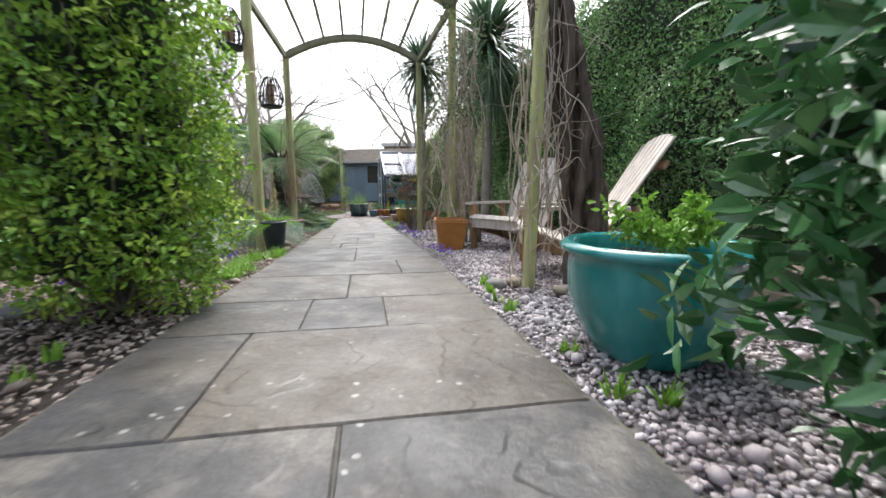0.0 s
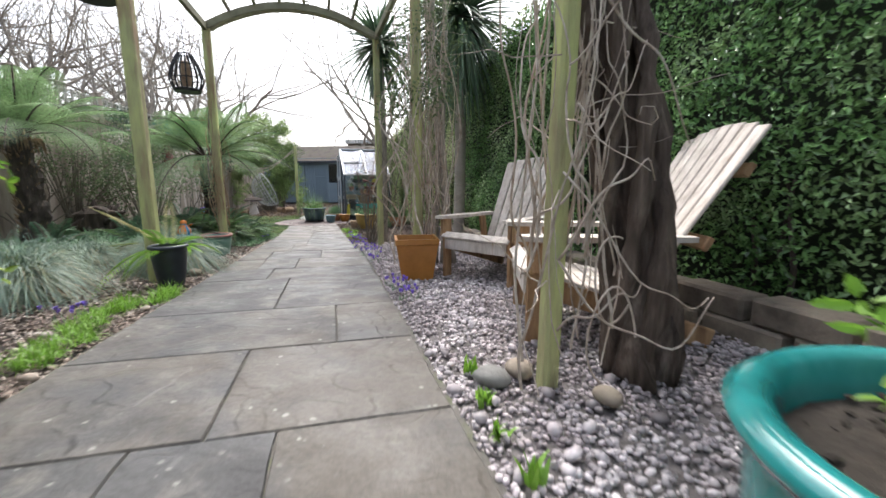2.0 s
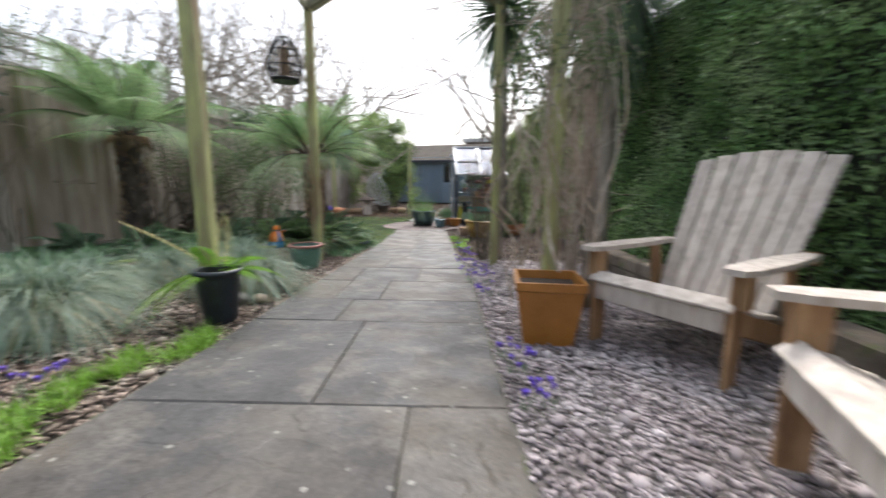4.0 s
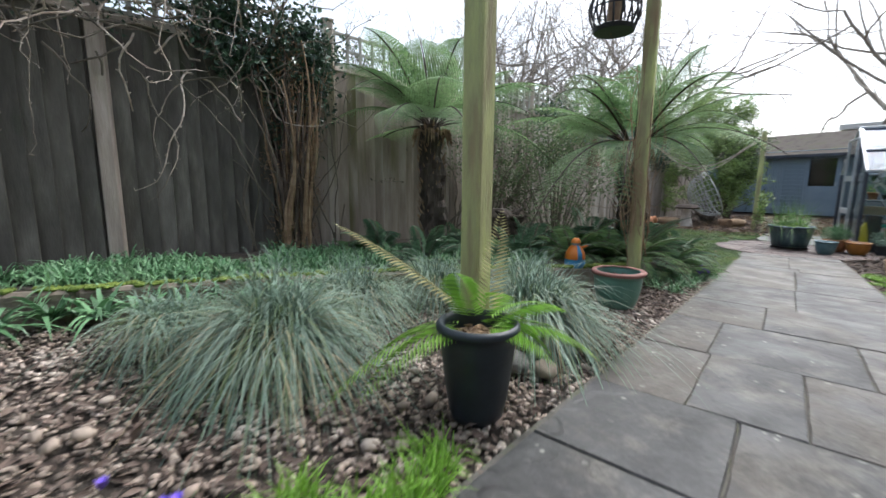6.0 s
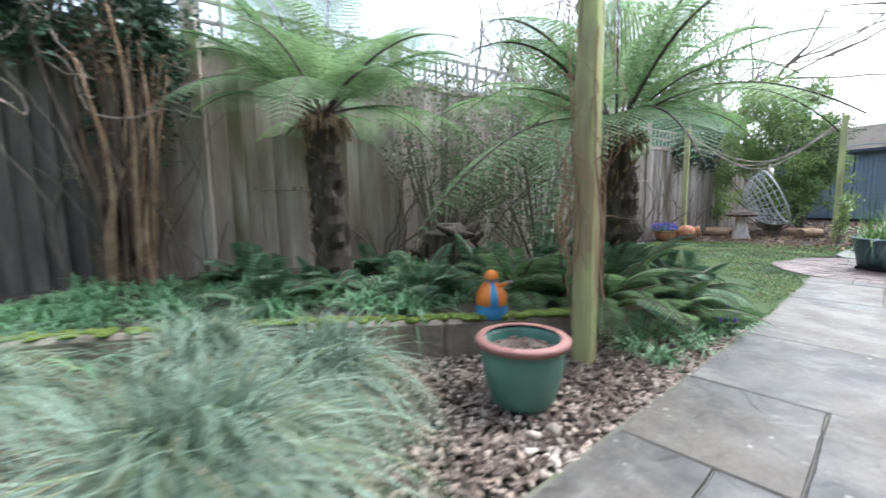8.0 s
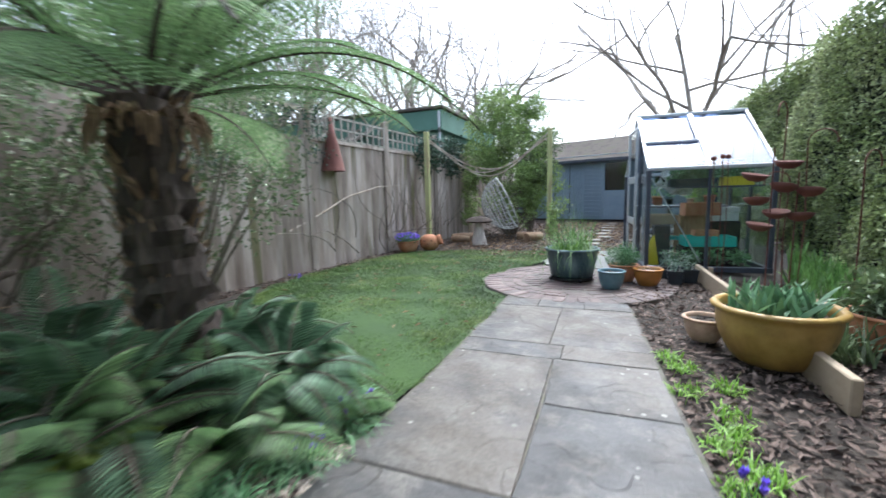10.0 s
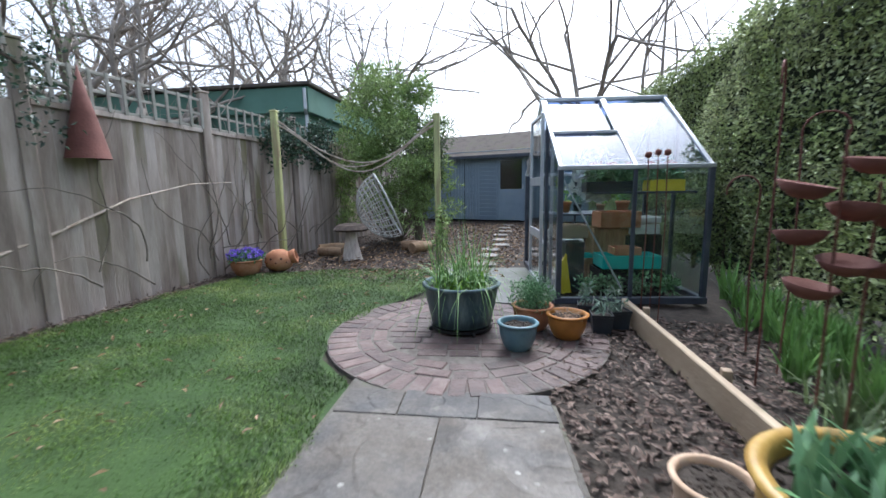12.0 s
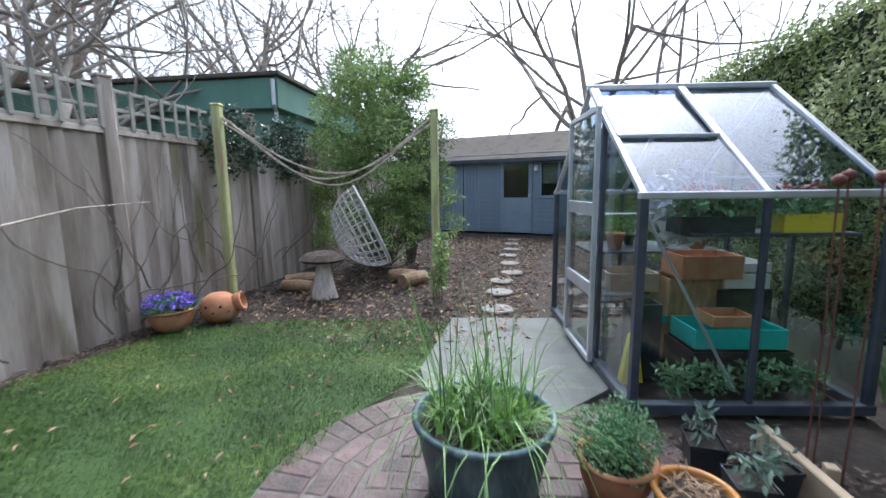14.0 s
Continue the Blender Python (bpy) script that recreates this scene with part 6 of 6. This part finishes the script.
tp = thing("terracotta_ornament", (-5.5, 13.78, gz(13.8) + .0), 30, "round terracotta lantern pot with rows of holes", "ornament")
part("body", m, M_TERRA, tp, smooth=True)
m = Mesh()
m.lathe([(.05, 0), (.075, .0), (.1, .1), (.075, .11), (.05, .02)], 18, pose(.12, 0, .16, 0, 75, 0))
part("neck", m, M_TERRA, tp, smooth=True)
# raised near-black discs take the place of the shaded holes
for k in range(22):
    a, e = (k % 8) * .785 + (k // 8) * .39, -.1 + (k // 8) * .38
    m = Mesh()
    d = Vector((math.cos(a) * math.cos(e), math.sin(a) * math.cos(e), math.sin(e)))
    m.lathe([(0, 0), (.013, 0), (.013, .006), (0, .006)], 8, Matrix.Translation(Vector((0, 0, .135)) + Vector((d.x * .172, d.y * .172, d.z * .13))) @ d.to_track_quat("Z", "Y").to_matrix().to_4x4())
    part("hole", m, M_DARK, tp)
cn = thing("metal_cone", (fence_x(11.85) + .12, 11.85, .96), -80, "tall rusty metal cone hung on the fence", "ornament")
m = Mesh()
m.lathe([(.17, 0), (.163, .01), (.085, .39), (.004, .78), (0, .78)], 28)
part("cone", m, M_RUST, cn, smooth=True)
for i, (x, y) in enumerate(((-3.05, 15.05), (-3.2, 15.75), (-3.32, 16.35), (-3.3, 16.95), (-3.5, 17.7), (-3.7, 18.5), (-3.8, 19.3), (-4.0, 20.1), (-4.1, 20.9))):
    m = Mesh()
    m.lathe([(0, .0), (.16, 0), (.17, .02), (.16, .035), (0, .036)], 20, wob=.06)
    solo("stepping_stone", m, M_PALE, (x, y, gz(y) - .03), i * 37, "round pale stepping stone set in the bark", "stepping stone", "stepping stones to the shed")
# pale pad by the greenhouse door
pad = [(-3.38, 14.6), (-2.35, 14.95), (-1.95, 13.6), (-2.2, 13.2), (-3.05, 13.2), (-3.2, 13.45)]
m = Mesh()
n = len(pad)
m.add([(x, y, gz(y) - .04) for x, y in pad] + [(x, y, gz(y)) for x, y in pad], [tuple(range(n, 2 * n))[::-1]] + [(i, (i + 1) % n, n + (i + 1) % n, n + i) for i in range(n)])
part("pavement", m, M_CONC, kind="structure")

yg = thing("young_shrub", (-3.7, 15.0, gz(15)), 0, "young thin shrub with sparse yellow-green leaves beside the timber post", "shrub")
for k in range(7):
    q = wander((R(-.05, .05), R(-.05, .05), -.02), (R(-.2, .2), R(-.2, .2), 1), 12, R(.05, .075), .15, (0, 0, .05))
    m = Mesh()
    m.tube(q, np.linspace(.006, .002, len(q)), 5)
    part("stem", m, M_TWIG, yg)
    m = Mesh()
    for c in q[4:]:
        blob_leaves(m, tuple(c), (.05, .05, .03), 5, .06, .028, .9, 1.0, True)
    part("spray", m, M_BAMBOO, yg, kind="stuff")

# hanging feeders
for x, y, z, hh, rr in ((-1.87, 5.3, 2.0, .42, .17), (-2.42, 7.35, 1.74, .46, .19)):
    f = thing("bird_feeder", (x, y, z), 0, "black wire cage bird feeder hanging from the pergola", "bird feeder")
    m = Mesh()
    m.lathe([(0, 0), (rr * .8, 0), (rr * .85, .03), (rr * .7, .045), (0, .05)], 20)
    part("tray", m, M_IRON, f)
    for k in range(18):
        a = 2 * math.pi * k / 18
        m = Mesh()
        m.tube([(rr * s * math.cos(a), rr * s * math.sin(a), hh * t) for s, t in ((.75, .03), (.98, .25), (1, .4), (.8, .7), (.5, .95), (.42, 1))], .008, 4)
        part("wire", m, M_IRON, f)
    for s, t in ((1, .35), (.8, .7), (.42, 1)):
        m = Mesh()
        m.tube([(rr * s * math.cos(a), rr * s * math.sin(a), hh * t) for a in np.linspace(0, 6.2832, 25)], .006, 4, False)
        part("ring", m, M_IRON, f)
    m = Mesh()
    m.lathe([(0, .04), (rr * .3, .04), (rr * .3, hh * .8), (0, hh * .85)], 14)
    part("seed_tube", m, M_DEAD, f)
    m = Mesh()
    m.tube([(0, 0, hh * .85), (0, 0, ZT - z)], .004, 4)
    part("hanger", m, M_IRON, f)

# rusty cups on stakes, hooks and bed plants on the right
cu = thing("cup_stake", (-.8, 11.2, gz(11) - .1), 0, "rusty metal cups fixed on tall garden stakes", "ornament")
for dx, dy, h in ((0, 0, 1.3), (.12, .1, 1.15)):
    m = Mesh()
    m.tube([(dx, dy, 0), (dx * 1.1, dy, h)], .004, 6)
    part("stake", m, M_RUST, cu)
for dx, dy, z in ((.07, 0, 1.2), (-.09, 0, 1.13), (.06, .05, 1.06), (.19, .1, 1.03), (-.07, .05, .98), (.03, 0, .9), (.15, .08, .88), (-.05, 0, .82)):
    m = Mesh()
    m.lathe([(0, -.03), (.03, -.027), (.055, -.012), (.074, .016), (.07, .018), (.05, -.006), (0, -.02)], 24, pose(dx, dy, z, R(-12, 12), R(-14, 14)))
    part("cup", m, M_RUST, cu, smooth=True)
for x, y, h in ((-.7, 12.1, 1.5), (-.55, 12.3, 1.3), (-.3, 11.8, 1.1), (-.62, 12.6, 1.0)):
    m = Mesh()
    q = [(0, 0, 0), (.02, 0, h * .5), (0, 0, h)] + [(.09 * (1 - math.cos(a)), 0, h + .09 * math.sin(a)) for a in np.linspace(.3, 3.4, 9)]
    m.tube(q, .005, 6)
    solo("shepherds_crook", m, M_RUST, (x, y, gz(y)), R(0, 360), "rusty iron garden stake with a curled top", "garden stake")
for x, y, h in ((-1.2, 13.0, 1.29), (-1.13, 13.1, 1.31), (-1.08, 12.98, 1.3)):
    s = thing("ball_stake", (x, y, gz(y) - .03), 0, "thin rod stake topped by a rusty ball", "garden stake")
    m = Mesh()
    m.tube([(0, 0, 0), (.01, 0, h * .6), (0, 0, h)], .004, 5)
    part("rod", m, M_RUST, s)
    m = Mesh()
    m.add(ICO_V * .055 + [0, 0, h], ICO_F.tolist())
    part("ball", m, M_RUST, s, smooth=True)
for k in range(26):
    y = R(11.6, 14.0)
    x = R(-.5, hedge_x(y) - .3) if y < 13.2 else R(-.45, hedge_x(y) - .2)
    tuft("iris", x, y, 30, R(.3, .5), M_IRIS, "upright sword-shaped iris leaves in the bed", 60, 88, .03, (.05, .5), .06, cat="plant", seg=4)
for k in range(12):
    x, y = R(-.55, .1), R(10.9, 12.2)
    tuft("spring_shrub", x, y, 60, .4, M_GREY_LEAF, "straggly spring growth in the bed", 40, 85, .02, (.1, .6), .12, cat="plant", seg=4)


# greenhouse contents, in its own frame
def ghp(x, y, z=0):
    a = radians(19.4)
    return (-1.85 + x * math.cos(a) - y * math.sin(a), 13.33 + x * math.sin(a) + y * math.cos(a), gz(13) + z)


sg = thing("staging", ghp(0, 0), 19.4, "dark slatted greenhouse staging with shelves", "shelf")
for z, d0, d1 in ((.35, 1.0, 1.8), (.72, 1.15, 1.8), (1.15, .1, .5)):
    m = Mesh()
    if z > 1:
        m.box(.9, .2, .02, pose(.75, .18, .98), .003)
    else:
        for k in range(5):
            m.box(1.1, (d1 - d0) / 6, .02, pose(.66, d0 + (k + .5) * (d1 - d0) / 5, z), .003)
    part("shelf", m, M_ALU_D, sg)
for x in (.14, 1.16):
    for y in (1.03, 1.77):
        m = Mesh()
        m.box(.03, .03, .73, pose(x, y, .37), .003)
        part("leg", m, M_ALU_D, sg)


def crate(x, y, z, sx, sy, sz, mt, label, yaw=0, cat="box"):
    m = Mesh()
    t = .008
    m.box(sx, sy, t, pose(0, 0, t / 2))
    for s in (-1, 1):
        m.box(sx, t, sz, pose(0, s * (sy - t) / 2, sz / 2), .002)
        m.box(t, sy - 2 * t, sz, pose(s * (sx - t) / 2, 0, sz / 2), .002)
    solo("crate", m, mt, ghp(x, y, z), 19.4 + yaw, label, cat)


crate(.95, .18, .99, .3, .16, .1, M_YPLASTIC, "yellow plastic trough of red geraniums on the shelf", cat="trough")
crate(.45, .18, .99, .4, .16, .09, M_BLACKPOT, "black plastic trough of red geraniums on the shelf", cat="trough")
for x in (.3, .5, .75, 1.0):
    m = Mesh()
    blob_leaves(m, (0, 0, .12), (.11, .07, .08), 150, .05, .025, .9)
    solo("seedling_tray", m, M_CLUMP, ghp(x, .12, .03), 0, "tray of green seedlings on the greenhouse floor", "plant")
for x in (.35, .5, .65, .85, 1.0):
    m = Mesh()
    blob_leaves(m, (0, 0, 0), (.09, .08, .07), 120, .05, .045, .8)
    o = solo("geranium", m, M_CLUMP, ghp(x, .18, 1.13), 0, "leafy geranium in the greenhouse trough", "plant")
    m = Mesh()
    blob_leaves(m, (0, 0, .09), (.05, .05, .03), 60, .025, .025, .8)
    part("flowers", m, M_RED, o)
crate(.75, .75, .62, .4, .3, .16, M_TERRA, "brown cardboard box on the staging")
crate(1.0, .75, .55, .3, .25, .1, M_WHITE, "white tray on the staging")
crate(.3, .9, .5, .35, .3, .13, M_TIMBER, "pale wooden seed box on the staging")
crate(.75, .42, .26, .55, .3, .12, M_TPLASTIC, "turquoise plastic tub on the floor")
crate(.65, .7, .3, .6, .08, .05, M_TPLASTIC, "shallow turquoise plastic seed tray")
crate(.75, .42, .0, .6, .35, .25, M_DARK, "dark crate on the greenhouse floor")
crate(.25, .5, 0, .18, .18, .5, M_BLACKPOT, "tall black bin by the greenhouse door")
crate(.72, .4, .385, .25, .2, .07, M_TERRA, "terracotta tray on a crate")
crate(1.0, .78, .0, .36, .3, .54, M_DARK, "dark plastic stack of crates")
crate(1.02, .78, .66, .3, .26, .06, M_WHITE, "white tray stacked on crates")
crate(.7, .8, .0, .4, .3, .61, M_TEAK_D, "brown box stack in the greenhouse")
m = Mesh()
m.box(.02, .02, .01, pose(0, 0, 0))
m.add([(-.07, 0, 0), (.08, 0, 0), (.03, .02, .38), (-.02, .02, .3), (-.07, .05, 0), (.08, .05, 0), (.03, .04, .38), (-.02, .04, .3)], [(0, 1, 2, 3), (7, 6, 5, 4), (0, 4, 5, 1), (1, 5, 6, 2), (2, 6, 7, 3), (3, 7, 4, 0)])
o = solo("folded_bag", m, M_YPLASTIC, ghp(.12, .3, .02), 30, "yellow and green folded bag by the door", "bag")
m = Mesh()
blob_leaves(m, (0, 0, 0), (.17, .12, .2), 260, .1, .08, .1, 0)
solo("plastic_wrap", m, M_WHITE, ghp(.42, .45, 1.12), 0, "crumpled clear plastic bag hanging from the roof", "bag")

for k, (x, y, z) in enumerate(((.35, 1.3, .74), (.55, 1.5, .74), (.8, 1.4, .74), (1.0, 1.25, .74), (1.1, 1.55, .74), (.3, 1.6, .37), (.95, 1.15, .37), (.6, 1.2, .37), (.2, .95, .02), (.2, 1.15, .02))):
    px, py, pz = ghp(x, y, z)
    r_, hh = (.05, .09) if k % 3 else (.075, .13)
    q = thing("flower_pot", (px, py, pz), 0, "small clay flower pot with a seedling on the greenhouse staging", "plant pot")
    m = Mesh()
    m.lathe([(0, 0), (r_ * .7, 0), (r_ * .95, hh * .8), (r_ * 1.08, hh * .8), (r_ * 1.08, hh), (r_ * .93, hh), (r_ * .88, hh * .8), (0, hh * .8)], 20)
    part("body", m, (M_TERRA, M_BLACKPOT, M_TERRA_P)[k % 3], q, smooth=True)
    m = Mesh()
    blob_leaves(m, (0, 0, hh + .06), (r_ * 1.1, r_ * 1.1, .08), 60, .045, .02, .8)
    part("seedling", m, M_CLUMP if k % 2 else M_BRIGHT, q, kind="stuff")
for x, y, z, L, ax in ((.5, 1.7, 1.0, .7, 0), (.9, .62, 1.3, .5, 0)):
    m = Mesh()
    m.box(L, .16, .012, pose(0, 0, 0), .003)
    solo("narrow_shelf", m, M_ALU, ghp(x, y, z), 19.4, "narrow aluminium shelf fixed inside the greenhouse", "shelf")
m = Mesh()
m.lathe([(0, 0), (.075, 0), (.085, .14), (.06, .17), (.02, .18), (0, .18)], 18)
m.tube([(.07, 0, .05), (.15, 0, .12), (.2, 0, .19)], [.014, .01, .008], 8)
m.tube([(-.05, 0, .16), (-.12, 0, .14), (-.14, 0, .08), (-.08, 0, .03)], .008, 6)
solo("watering_can", m, M_GREENPOT, ghp(.28, .62, .02), 60, "green plastic watering can on the greenhouse floor", "watering can", smooth=True)

# bare trees beyond
def bare_tree(x, y, h, seed, lean=0.0, label="tall leafless tree with spreading branches behind the gardens", r=.2, spread=.55, reach=1.0):
    g = np.random.default_rng(seed)
    t = thing("tree", (x, y, -.4), 0, label, "tree")
    tw = Mesh()

    def grow(p, d, L, rad, lv, parent):
        q = [np.array(p)]
        dd = np.array(d)
        n = 7
        for i in range(n):
            dd = dd + g.normal(0, .13, 3) + [0, 0, .03]
            dd = dd / np.linalg.norm(dd)
            q.append(q[-1] + dd * L / n)
        rr = np.linspace(rad, rad * .55, n + 1)
        if lv <= 2:
            m = Mesh()
            m.tube(q, rr, 8 if lv < 2 else 6)
            part("trunk" if lv == 0 else "limb", m, M_TREE, t, smooth=True)
        else:
            tw.tube(q, rr, 4, False)
        if lv < 5:
            for k in range(5 if lv < 2 else 3):
                i = max(2, n - k)
                nd = dd * (.75 if lv < 2 else .5) + g.normal(0, spread if lv < 2 else .7, 3) + [0, 0, .15]
                grow(q[i], nd / np.linalg.norm(nd), L * g.uniform(.72, .95) * reach if lv < 2 else L * g.uniform(.6, .8), rr[i] * .7, lv + 1, t)
    grow((0, 0, 0), (lean, 0, 1), h * .27, r, 0, t)
    part("branchwork", tw, M_TREE, t, kind="stuff")


for x, y, h, sd, ln, r in ((-13, 21.1, 16, 11, .1, .3), (-14.9, 27.4, 19, 12, .0, .32), (-14.2, 16, 14, 13, .1, .26), (-13.4, 18.2, 13, 15, .05, .2), (-17, 13, 13, 16, .1, .24), (-12, 10.5, 11, 17, .0, .2), (-10.5, 24.5, 15, 19, .05, .24), (-9.5, 14.2, 10, 23, .1, .17)):
    bare_tree(x, y, h, sd, ln, r=r * .85)
bare_tree(-2.75, 26.5, 17, 31, .05, r=.2, spread=1.0, reach=1.3)
bare_tree(-1.2, 28.5, 15, 37, .2, r=.16, spread=.8, reach=1.2)
m = Mesh()
hb = thing("house", (-3.2, 36, -.4), 0, "distant flat-roofed brick house beyond the shed", "house")
m.box(7, 6, 4.2, pose(0, 3, 2.1))
part("wall", m, M_STONE, hb)
m = Mesh()
m.box(7.4, 6.4, .3, pose(0, 3, 4.3), .02)
part("roof", m, M_WHITE, hb)

# ---- paving pieces ----
ROWS = [(-1.6, -.7, [.6]), (-.7, .3, [1.05]), (.3, 1.39, [.9]), (1.39, 2.22, [.47]), (2.22, 2.8, [.67, 1.07]), (2.8, 3.56, [.86]), (3.56, 4.3, [1.26]), (4.3, 5.38, [.87]), (5.38, 5.94, [.67]), (5.94, 6.65, [.5, .86]), (6.65, 7.37, [.48, 1.1]),
        (7.37, 8.08, [.68]), (8.08, 9.08, [.85]), (10.3, 10.53, [.9]), (10.53, 11.42, [.81]), (11.42, 11.66, [.6, .98])]


def slab(u0, u1, u0b, u1b, v0, v1):
    g = .0025 if v0 < 8 else .0015
    V, F = [], []
    e = 7
    ring = []
    for (a, b), (c, d) in (((u0 + g, v0 + g), (u1 - g, v0 + g)), ((u1 - g, v0 + g), (u1b - g, v1 - g)), ((u1b - g, v1 - g), (u0b + g, v1 - g)), ((u0b + g, v1 - g), (u0 + g, v0 + g))):
        for k in range(e):
            t = k / e
            u, v = a + (c - a) * t, b + (d - b) * t
            ring.append((u + R(-.0025, .0025), v + R(-.0025, .0025)))
    cu_, cv = sum(p[0] for p in ring) / len(ring), sum(p[1] for p in ring) / len(ring)
    dz = R(-.003, .003)
    n = len(ring)
    for s, z in ((1, -.03), (1, -.006), (.985, 0)):
        for u, v in ring:
            uu, vv = cu_ + (u - cu_) * s, cv + (v - cv) * s
            x, y = to_xy(uu, vv)
            V.append((x, y, gz(y) + z + dz))
    x, y = to_xy(cu_, cv)
    V.append((x, y, gz(y) + dz + .001))
    for L in range(2):
        F += [(L * n + i, L * n + (i + 1) % n, (L + 1) * n + (i + 1) % n, (L + 1) * n + i) for i in range(n)]
    F += [(2 * n + i, 2 * n + (i + 1) % n, 3 * n) for i in range(n)]
    me = Mesh()
    me.add(V, F)
    return part("paving_slab", me, M_SLAB, pavement)


def edge_u(v, f):
    y = v * .967 + .3
    for _ in range(5):
        x = f(y)
        y = (v + .255 * x) / .967
    return x * .967 + y * .255


for v0, v1, js in ROWS:
    a = [edge_u(v0, xl)] + js + [edge_u(v0, xr)]
    b = [edge_u(v1, xl)] + js + [edge_u(v1, xr)]
    for k in range(len(a) - 1):
        slab(a[k], a[k + 1], b[k], b[k + 1], v0, v1)
slab(edge_u(9.08, xl), .86, edge_u(10.3, xl), .86, 9.08, 10.3)
slab(.86, edge_u(9.08, xr), .87, edge_u(9.75, xr), 9.08, 9.75)
slab(.87, edge_u(9.75, xr), .86, edge_u(10.3, xr), 9.75, 10.3)
CX, CY, CR = -2.4, 12.4, 1.0
m = Mesh()
m.lathe([(0, -.009), (CR, -.009), (CR, -.05)], 60, pose(CX, CY, gz(CY)))
circle = part("brick_circle", m, M_JOINT_P, kind="structure")
bb = {}


def brick(sx, sy, x, y, yaw):
    k = (round(sx, 3), round(sy, 3))
    if k not in bb:
        m_ = Mesh()
        m_.box(sx, sy, .04, None, .006)
        bb[k] = m_.data("brick", M_BRICK)
    o = new("brick", bb[k])
    o.parent = circle
    o.matrix_basis = pose(x, y, gz(CY) - .025 + R(-.003, .003), R(-1, 1), R(-1, 1), yaw + R(-1, 1))


def ringb(r0, r1, n, w):
    for i in range(n):
        a = 360 * i / n + r0 * 50
        r = (r0 + r1) / 2
        brick(r1 - r0 - .012, w, CX + r * math.cos(radians(a)), CY + r * math.sin(radians(a)), a)


ringb(.79, 1.0, 54, .096)
ringb(.685, .79, 21, .205)
ringb(.575, .685, 18, .2)
for j in range(-5, 6):
    y = j * .108
    half = math.sqrt(max(0, .57 ** 2 - (abs(y) + .05) ** 2)) if abs(y) < .5 else 0
    if half < .08:
        continue
    x = -half
    off = .1 if j % 2 else 0
    while x < half - .05:
        w = min(.205, half - x) if x > -half else .205 - off
        w = min(w, half - x)
        if w > .06:
            ca, sa = math.cos(radians(17)), math.sin(radians(17))
            xx = x + w / 2
            brick(w - .01, .096, CX + xx * ca - y * sa, CY + xx * sa + y * ca, 17)
        x += w
